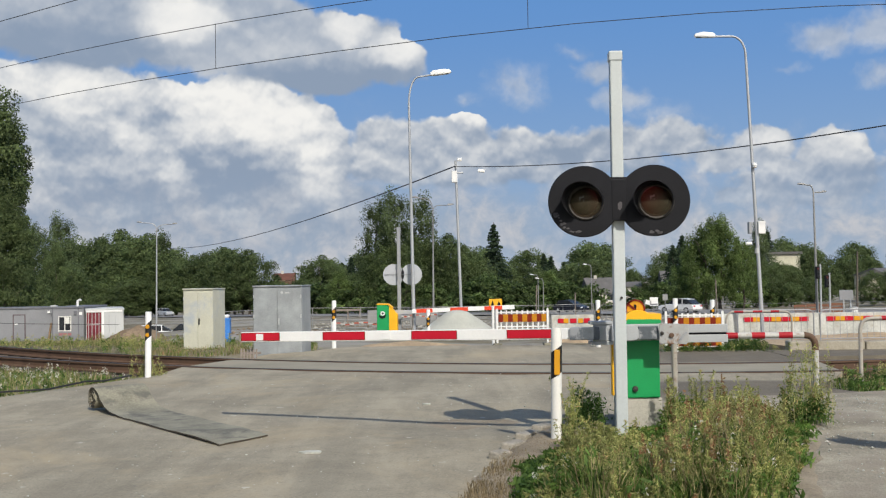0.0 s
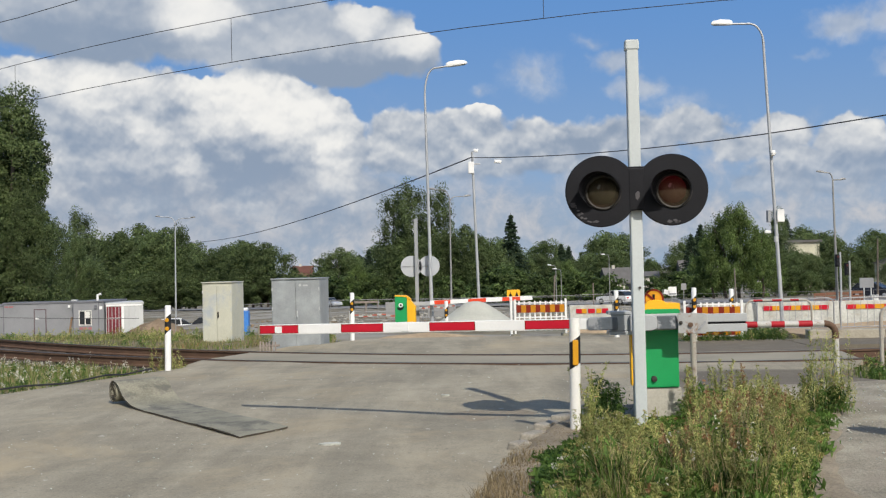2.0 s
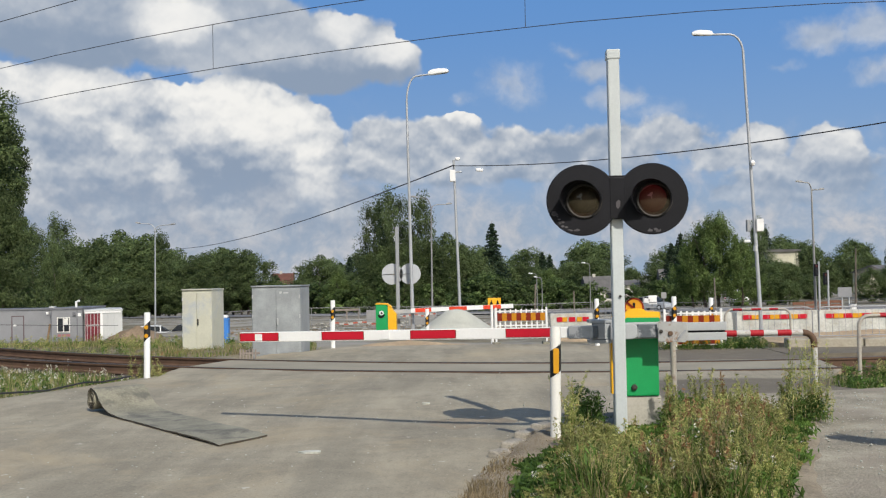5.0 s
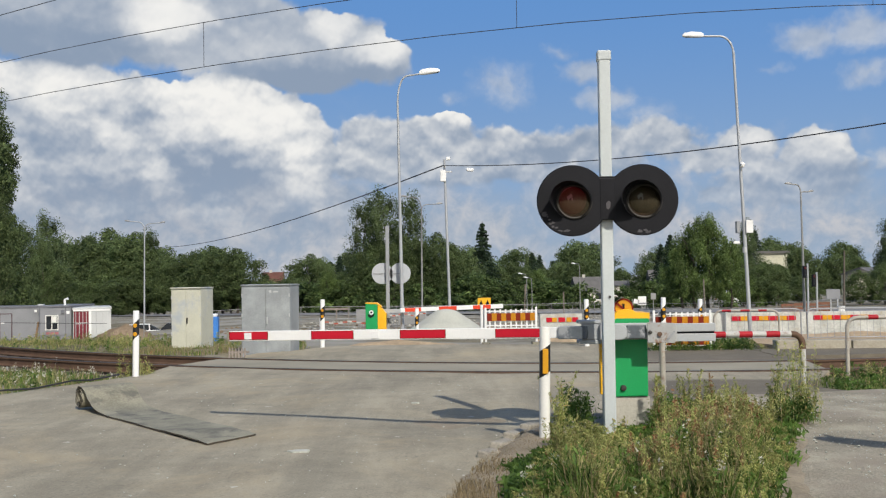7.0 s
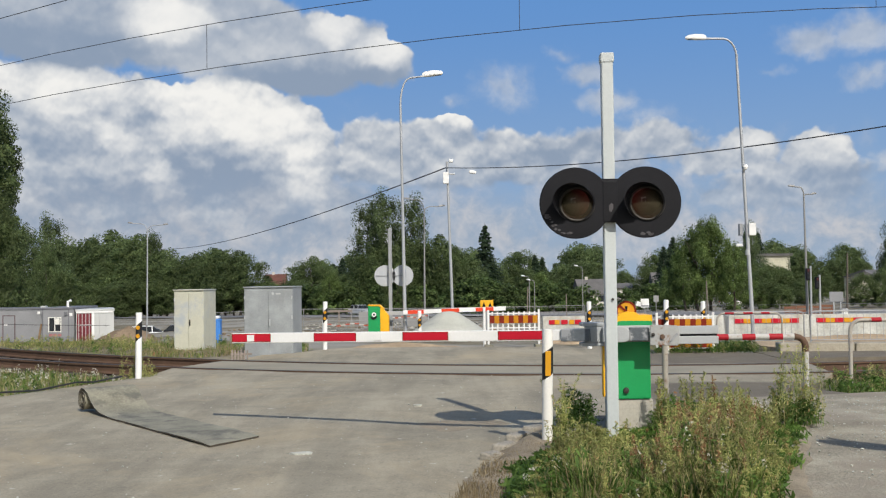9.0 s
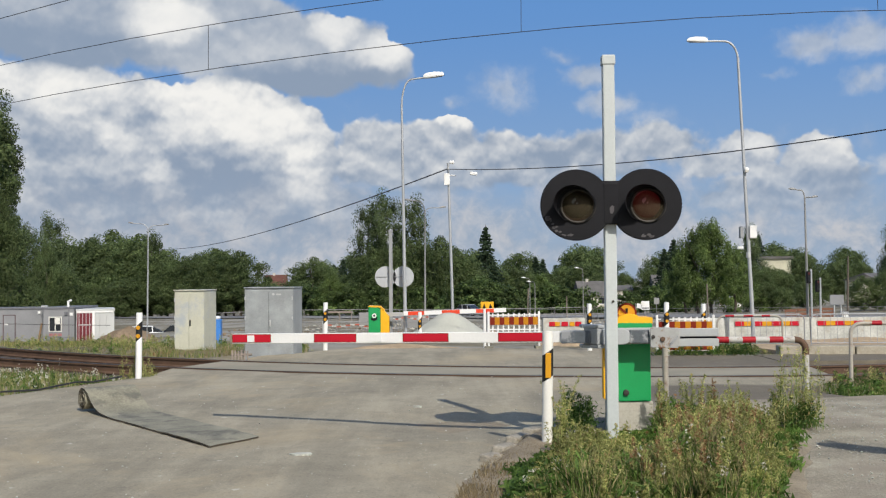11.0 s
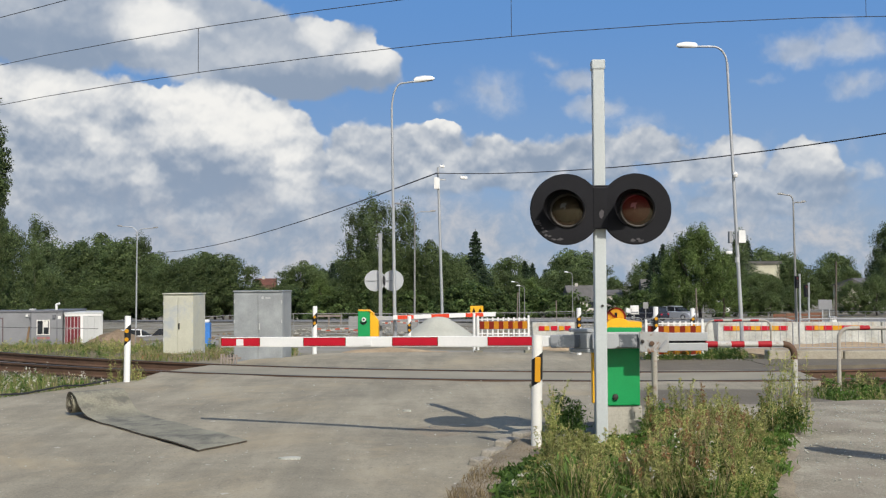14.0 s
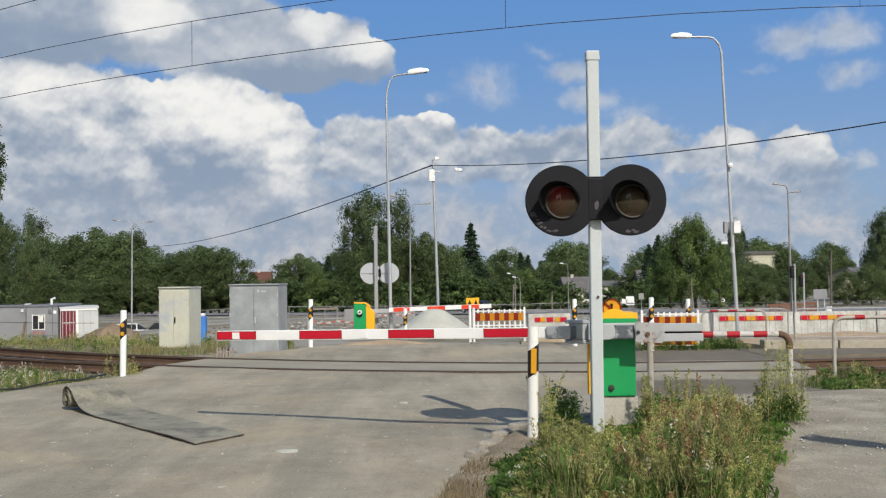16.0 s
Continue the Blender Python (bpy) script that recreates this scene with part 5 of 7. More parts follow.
def warning_sign():
    ob = thing("warning_sign", 1.36, 35.0, -0.95, 0, "yellow rectangular works sign with two dark triangles", "sign")
    part("pole", tube([(0, 0.03, 0), (0, 0.03, 1.6)], 0.03, 10), GALV, ob)
    pl = part("plate", box(-0.22, 0.22, -0.012, 0.012, 1.36, 1.68, 0.01), YELLOW, ob, "yellow plate")
    for sx in (-0.10, 0.11):
        part("triangle", prism([(sx - 0.06, 1.46), (sx + 0.06, 1.46), (sx, 1.62)], -0.02, -0.013, "y"), BLACK, pl, "dark triangle")
    for px, w, z0, z1, mat, text in ((10.86, 0.32, 0.90, 1.16, WHITE, "small tilted white sign on a post"), (11.40, 0.48, 0.80, 1.30, WHITE, "white square sign with grey band on a post"),
                                     (12.05, 0.30, 1.12, 1.48, SITE_STEEL, "small grey sign seen from behind")):
        ob2 = thing("small_sign", px, 60.0, land_z(px, 60.0), 0, text, "sign", "small signs")
        part("pole", tube([(0, 0.03, -0.1), (0, 0.03, z1)], 0.025, 10), SITE_STEEL, ob2)
        part("plate", box(-w / 2, w / 2, -0.012, 0.012, z0, z1, 0.01), mat, ob2, at=pose(0, 0, 0, 0, 12 if w == 0.32 else 0, 0))
        if w > 0.4:
            part("grey_band", box(-w / 2 + 0.03, w / 2 - 0.03, -0.02, -0.013, z0 + 0.05, z0 + 0.14), SHED_GREY, ob2)


warning_sign()

# ---------------------------------------------------------------- far road with guard rails
def road_point(s, off=0.0):
    """A point of the main road: s metres along it, off metres to its far side."""
    return (36.0 - 0.678 * s + 0.735 * off, 100.0 + 0.735 * s + 0.678 * off, road_z(s))


def build_far_road():
    bm = bmesh.new()
    rows = []
    for off in (-5.5, -2.0, 2.0, 5.5):
        rows.append([bm.verts.new(Vector(road_point(s, off)) + Vector((0, 0, 0.04))) for s in range(-70, 330, 8)])
    for r0, r1 in zip(rows, rows[1:]):
        for a, b, c, d in zip(r0, r0[1:], r1[1:], r1):
            bm.faces.new((a, d, c, b))
    bmesh.ops.recalc_face_normals(bm, faces=bm.faces)
    tagged(part("far_road", bm, FAR_ROAD, None, "grey asphalt main road in the distance"), kind="structure", category="road")


build_far_road()


def guard_rail(pts, height, label, rails=2, r=0.02):
    ob = thing("pipe_fence", 0, 0, 0, 0, label, "pipe fence", "pipe fences")
    for px, py in pts:
        part("post", tube([(px, py, land_z(px, py) - 0.1), (px, py, land_z(px, py) + height)], r, 8), SITE_STEEL, ob)
    for k in range(rails):
        hz = height * (1 - 0.45 * k)
        part("pipe", tube([(px, py - 0.03, land_z(px, py) + hz) for px, py in pts], r * 0.8, 8), SITE_STEEL, ob, smooth=True)
    return ob


guard_rail([road_point(v, -8.0)[:2] for v in range(-36, 70, 3)], 1.1, "grey pipe fence along the main road")
guard_rail([(v * 2.2, 46.0) for v in range(-6, 14)], 0.8, "grey pipe fence across the building site")
guard_rail([(v * 2.6, 58.0 + 0.3 * v) for v in range(-5, 4)], 1.0, "low grey pipe fence at the roadworks")
for fx, fy, w in ((-4.9, 38.0, 1.7), (-3.1, 38.2, 1.7), (-5.0, 47.5, 2.2), (-2.6, 48.0, 2.2), (-0.4, 41.0, 2.0)):
    crowd_fence(fx, fy, land_z(fx, fy), 3, w, 0.75, 9, SITE_STEEL, 0.013, 0.006)
TAPE_RED = surface("faded_red_tape", (0.42, 0.10, 0.06), 0.6, bump=0.0)
TAPE_PALE = surface("dusty_white_tape", (0.48, 0.47, 0.44), 0.6, bump=0.0)
# barrier tape with red stripes on the site
for x0, x1, yy, zz in ((-5.4, -2.6, 45.5, 0.0), (-3.0, -0.9, 52.0, 0.1)):
    ob = thing("tape_fence", x0, yy, land_z(x0, yy), 0, "sagging red-white tape fence at the roadworks", "tape fence", "tape fences")
    n = 14
    for k in range(n):
        a, b = (x1 - x0) * k / n, (x1 - x0) * (k + 1) / n
        part("tape", box(a, b - 0.002, -0.004, 0.004, 0.62 + 0.05 * math.cos(k), 0.68 + 0.05 * math.cos(k)), TAPE_RED if k % 2 else TAPE_PALE, ob)
    for px in (0.0, x1 - x0):
        part("stake", tube([(px, 0.02, -0.1), (px, 0.02, 0.85)], 0.02, 8), GALV, ob)


# ---------------------------------------------------------------- site cabins and container
def site_cabin(x, y, z, w, d, h, rz, mat, label, door=None, window=None, seams=(), trim=SHED_TRIM):
    ob = thing("site_cabin", x, y, z, rz, label, "site cabin", "site cabins")
    part("body", box(0, w, 0, d, 0.0, h, 0.02), mat, ob)
    part("roof_edge", box(-0.05, w + 0.05, -0.05, d + 0.05, h + 0.002, h + 0.14, 0.02), trim, ob)
    for s in seams:
        part("seam", box(s - 0.03, s + 0.03, -0.015, -0.002, 0.0, h), trim, ob)
    if door:
        dr = part("door", box(door, door + 0.8, -0.03, -0.002, 0.05, 2.0, 0.01), mat, ob)
        part("door_frame", prism([(door - 0.06, 0.05), (door - 0.06, 2.06), (door + 0.86, 2.06), (door + 0.86, 0.05), (door + 0.80, 0.05), (door + 0.80, 2.0), (door, 2.0), (door, 0.05)], -0.04, -0.004, "y"), DULL_MAROON, dr)
    if window:
        a, b, z0, z1 = window
        wi = part("window", box(a, b, -0.03, -0.002, z0, z1), GLASS_DARK, ob)
        fr = WORN_WHITE
        for bx in ((a - 0.05, a + 0.01, z0 - 0.05, z1 + 0.05), (b - 0.01, b + 0.05, z0 - 0.05, z1 + 0.05), ((a + b) / 2 - 0.03, (a + b) / 2 + 0.03, z0, z1)):
            part("window_frame", box(bx[0], bx[1], -0.06, -0.032, bx[2], bx[3]), fr, wi)
        for zz in (z0, z1):
            part("window_frame", box(a + 0.011, b - 0.011, -0.055, -0.032, zz - 0.03, zz + 0.03), fr, wi)
        part("blind", box((a + b) / 2 + 0.04, b - 0.08, -0.045, -0.031, z0 + 0.5 * (z1 - z0), z1 - 0.05), WORN_WHITE, wi, "half-drawn white blind")
    return ob


SZ = -2.9
DULL_MAROON = surface("weathered_maroon_frame", (0.115, 0.075, 0.080), 0.6, bump=0.05)
PLANK_BROWN = surface("brown_plank", (0.20, 0.13, 0.075), 0.85, bump=0.2)
FADED_MARK = surface("faded_red_print", (0.36, 0.15, 0.15), 0.6, bump=0.0)
site_cabin(-40.2, 76.4, SZ, 5.5, 2.5, 2.30, 0, SHED_GREY, "grey site office cabin with dark trim", seams=(2.7,))
long_cabin = site_cabin(-34.6, 76.0, SZ, 5.3, 2.5, 2.44, 0, SHED_GREY, "grey site office cabin with maroon-framed door", door=2.36, seams=(0.04, 5.26))
for k, (a, b) in enumerate(((0.12, 0.40), (0.46, 0.76))):
    part("faded_mark", box(a, b, -0.02, -0.002, 2.20, 2.32), FADED_MARK, long_cabin, "faded red lettering bar")
part("meter_box", box(4.86, 5.02, -0.10, -0.002, 2.12, 2.30, 0.01), WHITE, long_cabin)
part("door_note", box(2.42, 2.66, -0.045, -0.031, 1.32, 1.44), WHITE, long_cabin)
part("roof_vent", box(4.9, 5.3, 0.4, 0.8, 2.585, 2.70, 0.02), SHED_WHITE, long_cabin)
plank = thing("leaning_plank", -29.6, 75.7, -2.8, 0, "weathered brown plank leaning against the cabin", "plank")
part("plank", box(-0.07, 0.07, -0.02, 0.02, 0.0, 1.35, 0.01), PLANK_BROWN, plank, at=pose(0, 0, 0, -10, 6, 0))
window_cabin = site_cabin(-29.2, 75.4, SZ, 2.30, 5.0, 2.46, 0, SHED_GREY, "grey site cabin with white-framed window", window=(0.52, 1.36, 0.86, 1.88), seams=(0.05, 1.92))
for k in range(3):
    part("faded_mark", box(0.50 + 0.32 * k, 0.76 + 0.32 * k, -0.02, -0.002, 0.52, 0.70), FADED_MARK, window_cabin, "faded red lettering bar")
part("wall_box", box(1.62, 1.84, -0.12, -0.016, 2.02, 2.28, 0.02), SHED_TRIM, window_cabin)
part("wall_note", box(1.98, 2.2, -0.02, -0.002, 1.98, 2.20), WHITE, window_cabin)
cont = site_cabin(-26.6, 75.0, SZ - 0.1, 2.6, 5.0, 2.40, 19, SHED_WHITE, "white shipping container with open maroon doors", trim=SHED_WHITE)
part("container_door", box(0.05, 1.05, -0.06, -0.02, 0.1, 2.25, 0.01), MAROON, cont, "maroon corrugated door")
part("side_door", box(1.35, 2.35, -0.05, -0.02, 0.1, 2.2, 0.01), SHED_WHITE, cont, "closed white container door")
for k in range(2):
    part("lock_bar", tube([(1.6 + 0.45 * k, -0.07, 0.1), (1.6 + 0.45 * k, -0.07, 2.2)], 0.02, 8), GALV, cont)
for k in range(4):
    part("lock_bar", tube([(0.18 + 0.24 * k, -0.09, 0.1), (0.18 + 0.24 * k, -0.09, 2.25)], 0.025, 8), GALV, cont)
part("vent_pipe", tube([(1.5, 1.0, 2.4), (1.5, 1.0, 3.0), (1.75, 1.0, 3.08)], 0.09, 10), WHITE, window_cabin, "white vent pipe")
part("frame_edge", box(1.08, 1.24, -0.07, -0.02, 0.05, 2.32, 0.01), WHITE, cont)
part("frame_top", box(0.0, 2.5, -0.05, -0.02, 2.28, 2.40, 0.01), WHITE, cont)
part("faded_mark", box(1.65, 2.15, -0.03, -0.02, 2.06, 2.20), SHED_GREY, cont, "grey lettering bar")
part("door_stripe", box(0.10, 1.0, -0.068, -0.061, 1.36, 1.46), SHED_WHITE, cont, "pale worn stripe")
wire("site_cable", [(-36.0, 74.4, -1.25), (-24.0, 74.4, -1.6)], 0.018, "dark cable strung before the site cabins", "cable", 0.05)
toilet = thing("portable_toilet", -9.06, 41.0, -1.35, 5, "blue portable toilet cabin with white roof", "portable toilet")
part("body", box(-0.22, 0.22, -0.25, 0.25, 0, 1.35, 0.03), BLUE, toilet)
part("door", box(-0.16, 0.16, -0.268, -0.252, 0.08, 1.25, 0.01), BLUE, toilet)
part("roof", box(-0.18, 0.18, -0.2, 0.2, 1.351, 1.47, 0.05), WHITE, toilet)


# ---------------------------------------------------------------- houses
def house(x, y, z, w, d, h, roof_h, rz, wall, roof, label, floors=1, flat=False, win=4, chimney=True):
    ob = thing("house", x, y, z, rz, label, "house", "houses")
    part("wall", box(-w / 2, w / 2, -d / 2, d / 2, -3.0, h), wall, ob)
    if flat:
        rf = part("roof", box(-w / 2 - 0.3, w / 2 + 0.3, -d / 2 - 0.3, d / 2 + 0.3, h + 0.002, h + 0.45), roof, ob)
    else:
        rf = part("roof", prism([(-d / 2 - 0.5, h - 0.1), (d / 2 + 0.5, h - 0.1), (0, h + roof_h)], -w / 2 - 0.4, w / 2 + 0.4, "x"), roof, ob)
        if chimney:
            part("chimney", box(-w * 0.2, -w * 0.2 + 0.6, -0.3, 0.3, h + roof_h * 0.6, h + roof_h + 0.5), WALL_PALE, rf)
    for f in range(floors):
        for k in range(win):
            cx = -w / 2 + w * (k + 0.5) / win
            z0 = 0.9 + f * (h / floors)
            wi = part("window", box(cx - 0.55, cx + 0.55, -d / 2 - 0.05, -d / 2 - 0.004, z0, z0 + 1.3), GLASS_DARK, ob)
            part("window_frame", prism([(cx - 0.65, z0 - 0.1), (cx + 0.65, z0 - 0.1), (cx + 0.65, z0 + 1.4), (cx - 0.65, z0 + 1.4)], -d / 2 - 0.03, -d / 2 - 0.003, "y"), WHITE, wi)
    return ob


house(59.5, 190.0, -4.5, 5.2, 10, 9.1, 0, -12, WALL_CREAM, ROOF_GREY, "cream flat-roofed building among trees", 1, True, 2)
house(76.4, 190.0, -3.2, 4.4, 5, 3.6, 1.4, 62, WALL_CREAM, ROOF_GREY, "cream gabled house with shallow dark roof beside the road", 2, False, 2, False)
house(83.0, 200.0, -4.5, 9, 9, 5.2, 1.3, 30, WALL_CREAM, ROOF_GREY, "cream house with shallow dark roof", 1, False, 3, False)
house(31.8, 230.0, -5.0, 6, 8, 2.6, 3.2, 4, WALL_PALE, ROOF_GREY, "small house with steep grey roof and white chimney", 1, False, 2)
house(50.4, 235.0, -4.5, 8, 8, 3.4, 3.2, -3, WALL_PALE, ROOF_GREY, "low house with grey roof behind a tree", 1, False, 3)
house(40.9, 245.0, -4.5, 4.5, 6, 3.2, 1.0, 0, WALL_PALE, ROOF_GREY, "low white bungalow among the trees", 1, False, 2, False)
house(-42.3, 260.0, -5.5, 4.6, 7, 5.8, 2.6, 5, WALL_PALE, ROOF_RED, "small house with red-brown roof", 2, False, 1)
house(-38.4, 265.0, -5.5, 6, 7, 3.4, 1.8, 0, WALL_PALE, ROOF_GREY, "low grey-roofed house behind bushes", 1, False, 2)
bill = thing("billboard", 40.2, 150.0, -3.4, 0, "blue and white billboard behind a tree", "billboard")
part("panel", box(-1.2, 1.2, -0.1, 0.1, 1.9, 4.4, 0.03), WHITE, bill)
for k, (a, b, c, d) in enumerate(((-0.9, 0.2, 3.2, 4.2), (0.3, 0.9, 2.2, 3.0), (-0.8, -0.2, 1.8, 2.6))):
    part("blue_shape", box(a, b, -0.115, -0.102, c, d), BLUE, bill)
part("leg", box(-0.1, 0.1, 0.0, 0.15, -0.3, 1.9), GALV, bill)
# orange plastic fence and grey panel on the right
for k in range(4):
    ob = thing("works_fence", 25.2 + 0.92 * k, 78.0, land_z(27.0, 78.0), 0, "faded orange-brown plastic works fence panel", "works fence", "works fences")
    low = (0.0, 0.04, 0.02, 0.10)[k]
    for zz in (0.22, 0.50, 0.78):
        part("board", box(0.0, 0.88, -0.02, 0.02, zz + low, zz + low + 0.20, 0.01), RUST_ORANGE, ob)
    for px in (0.04, 0.78):
        part("leg", box(px, px + 0.06, 0.021, 0.06, -0.1, 0.98 + low, 0.01), RUST_ORANGE, ob)
ob = thing("grey_panel", 33.5, 91.0, land_z(33.5, 91.0), 0, "grey rectangular sign panel seen from behind", "sign")
part("panel", box(-0.15, 1.05, -0.05, 0.05, 1.30, 2.16, 0.02), SHED_GREY, ob)
part("leg", box(0.2, 0.28, 0.0, 0.1, -0.1, 1.30), GALV, ob)
part("leg", box(0.8, 0.88, 0.0, 0.1, -0.1, 1.30), GALV, ob)
utility = thing("utility_pole", 36.4, 95.0, land_z(36.4, 95.0), 0, "weathered wooden pole beside the main road", "pole")
part("pole", tube([(0, 0, -0.3), (0.06, 0, 2.6), (0.14, 0, 5.6)], [0.10, 0.09, 0.07], 10), BARK, utility, smooth=True)
kiosk = thing("kerb_box", 34.4, 90.5, land_z(34.4, 90.5), 0, "small pale utility box beside the main road", "utility box")
part("body", box(-0.28, 0.28, -0.2, 0.2, -0.1, 0.62, 0.02), WHITE, kiosk)
part("lid", box(-0.31, 0.31, -0.23, 0.23, 0.621, 0.68, 0.015), GALV, kiosk)


def traffic_light(x, y, z, h):
    ob = thing("traffic_light", x, y, z, 0, "small traffic light with red lamp on a pole", "traffic light", "traffic lights")
    part("pole", tube([(0, 0, 0), (0, 0, h)], 0.06, 10), POLE, ob)
    hs = part("housing", box(-0.26, -0.07, -0.15, 0.1, h - 0.82, h - 0.12, 0.02), BLACK, ob)
    for k, mat in enumerate((RED_LAMP, GLASS_DARK, GLASS_DARK)):
        part("lamp", lathe([(0.0, -0.03), (0.06, -0.02), (0.07, 0.0), (0.0, 0.0)], 12, axis="y"), mat, hs, at=pose(-0.165, -0.15, h - 0.25 - 0.21 * k))


traffic_light(20.80, 59.6, -1.3, 3.2)
traffic_light(21.45, 60.0, -1.3, 2.7)


# round sign standing beside the footpath; its shadow lies across the path
sign = thing("road_sign", 4.56, 6.44, 0.0, -25, "round road sign on a grey pole beside the footpath", "sign")
part("pole", tube([(0, 0.04, -0.1), (0, 0.04, 2.72)], 0.035, 12), GALV, sign, smooth=True)
part("plate", lathe([(0.0, -0.006), (0.30, -0.006), (0.31, 0.0), (0.30, 0.006), (0.0, 0.006)], 36, axis="y"), WHITE, sign, "round white plate", at=pose(0, 0, 2.35))

# dried plaster smear on the road and clods at the road's edges
for k, (px, py, rx, ry) in enumerate(((-1.24, 9.0, 0.09, 0.05), (-0.35, 12.3, 0.05, 0.03))):
    heap("mortar_blob", px, py, 0.012, rx * 1.2, ry * 1.2, 0.007, GRAVEL_PALE, "flat pale blob of dried mortar on asphalt", 0.5, k * 3.1, 0.6)


def pebbles(name, n, seed, area, lo, hi, zf, mat, label):
    """Loose stones, too many to count."""
    rng = np.random.default_rng(seed)
    verts, faces = [], []
    shape = np.array([(1, 0, 0), (-1, 0, 0), (0, 1, 0), (0, -1, 0), (0, 0, 1), (0, 0, -1)], float)
    tris = [(0, 2, 4), (2, 1, 4), (1, 3, 4), (3, 0, 4), (2, 0, 5), (1, 2, 5), (3, 1, 5), (0, 3, 5)]
    x0, x1, y0, y1 = area
    for _ in range(n):
        x, y = rng.uniform(x0, x1), rng.uniform(y0, y1)
        s = lo + (hi - lo) * rng.random() ** 3
        k = len(verts)
        verts += (shape * s * rng.uniform(0.5, 1.1, (6, 3)) * np.array([1, 1, 0.6]) + np.array([x, y, zf(x, y) + s * 0.25])).tolist()
        faces += [tuple(k + i for i in t) for t in tris]
    me = bpy.data.meshes.new(name)
    me.from_pydata(verts, [], faces)
    me.materials.append(mat)
    tagged(new(name, me), label, "stones", kind="stuff")


pebbles("road_pebbles", 1400, 31, (-6, 3, 5.5, 16), 0.003, 0.014, lambda x, y: 0.006, GRAVEL_PALE, "small pale stones scattered on the road")
pebbles("path_pebbles", 3600, 32, (2.9, 6.8, 5.5, 12.4), 0.003, 0.019, lambda x, y: 0.034, GRAVEL_PALE, "small pale stones on the footpath")
pebbles("site_rubble", 2600, 33, (-8, 14, 27, 66), 0.03, 0.16, land_z, CONCRETE, "broken stones and rubble on the building site")
pebbles("site_clods", 1800, 34, (-13, 16, 27, 58), 0.03, 0.16, land_z, EARTH, "brown clods of earth on the building site")
pebbles("track_stones", 3000, 35, (-12, -4.8, 17, 25.5), 0.02, 0.05, lambda x, y: -0.21 if -1.3 < track_y(x) - y < 2.6 else -9.0, BALLAST, "loose ballast stones along the track")


# low wires and poles of the site: leaning stakes, a plank frame
for px, py, h, lean in ((6.0, 78.0, 2.9, 4), (9.2, 80.0, 2.4, 0), (-21.5, 92.0, 3.6, 1), (-31.0, 96.0, 3.0, 2), (17.5, 70.0, 2.6, -2)):
    ob = thing("site_stake", px, py, land_z(px, py), 0, "thin grey wooden stake on the site", "stake", "site stakes")
    part("stake", tube([(0, 0, -0.2), (0.01 * lean * h, 0, h)], 0.045, 8), PALLET_WOOD, ob)
frame_ob = thing("plank_frame", -7.0, 60.0, land_z(-7.0, 60.0), 3, "low dark timber frame on the building site", "timber frame")
part("beam", box(0.0, 1.6, -0.06, 0.06, 0.75, 0.88, 0.01), PALLET_WOOD, frame_ob)
for px in (0.02, 0.8, 1.50):
    part("leg", box(px, px + 0.08, -0.05, 0.05, -0.1, 0.749), PALLET_WOOD, frame_ob)
for px, py, w in ((-5.2, 62.0, 1.9), (-2.4, 55.0, 1.4)):
    ob = thing("site_hoarding", px, py, land_z(px, py), 4, "weathered grey hoarding panel on the site", "hoarding", "hoardings")
    part("panel", box(0.0, w, -0.03, 0.03, 0.05, 0.80, 0.01), SITE_STEEL, ob)
    part("foot", box(0.1, 0.3, -0.2, 0.2, -0.1, 0.049), CONCRETE, ob)
# brick rubble and an old pallet in the grass beyond the track
rr = random.Random(12)
for k in range(6):
    ob = tagged(part("brick", box(-0.045, 0.045, -0.025, 0.025, -0.022, 0.022, 0.006), RUST_BRICK, None), "broken orange brick lying in the grass", "brick", "broken bricks")
    ob.matrix_basis = pose(-5.75 + rr.uniform(-0.35, 0.35), 21.6 + rr.uniform(-0.2, 0.2), -0.02 + rr.uniform(0, 0.05), rr.uniform(-30, 30), rr.uniform(-30, 30), rr.uniform(0, 180))
pallet = thing("wooden_pallet", -4.28, 20.75, -0.10, 8, "broken grey wooden pallet leaning in the grass", "pallet")
for k in range(6):
    part("board", box(0.06 * k, 0.06 * k + 0.035, -0.01, 0.01, 0.0, 0.24 - 0.012 * (k % 3), 0.003), PALLET_WOOD, pallet, at=pose(0, 0, 0, -25, 0, 3 * (k % 2)))
part("rail", box(-0.02, 0.40, 0.012, 0.04, 0.13, 0.17, 0.003), PALLET_WOOD, pallet, at=pose(0, 0, 0, -25, 0, 0))

KERB_GREY = surface("dirty_kerb_concrete", (0.31, 0.285, 0.235), 0.95, dark=0.6, light=1.3, big=6, fine=50, bump=0.6, depth=0.01)
# broken kerb stones at the verge's corner
for kx, ky, kl, rz in ((0.66, 9.75, 0.42, 66), (0.50, 9.18, 0.34, 64), (0.84, 10.22, 0.32, 62), (0.36, 8.70, 0.22, 58)):
    ob = thing("kerb_stone", kx, ky, 0.0, rz, "broken grey concrete kerb stone in dry soil", "kerb stone", "kerb stones")
    part("stone", box(-kl / 2, kl / 2, -0.06, 0.06, -0.06, 0.050, 0.018), KERB_GREY, ob, at=pose(0, 0, 0, 6, 3, 0))

heap("grass_bank", -5.45, 22.25, -0.17, 1.9, 1.35, 0.30, FIELD, "low grassy bank under the relay cabinet", 0.15, 4.0, 0.8, 0.60)


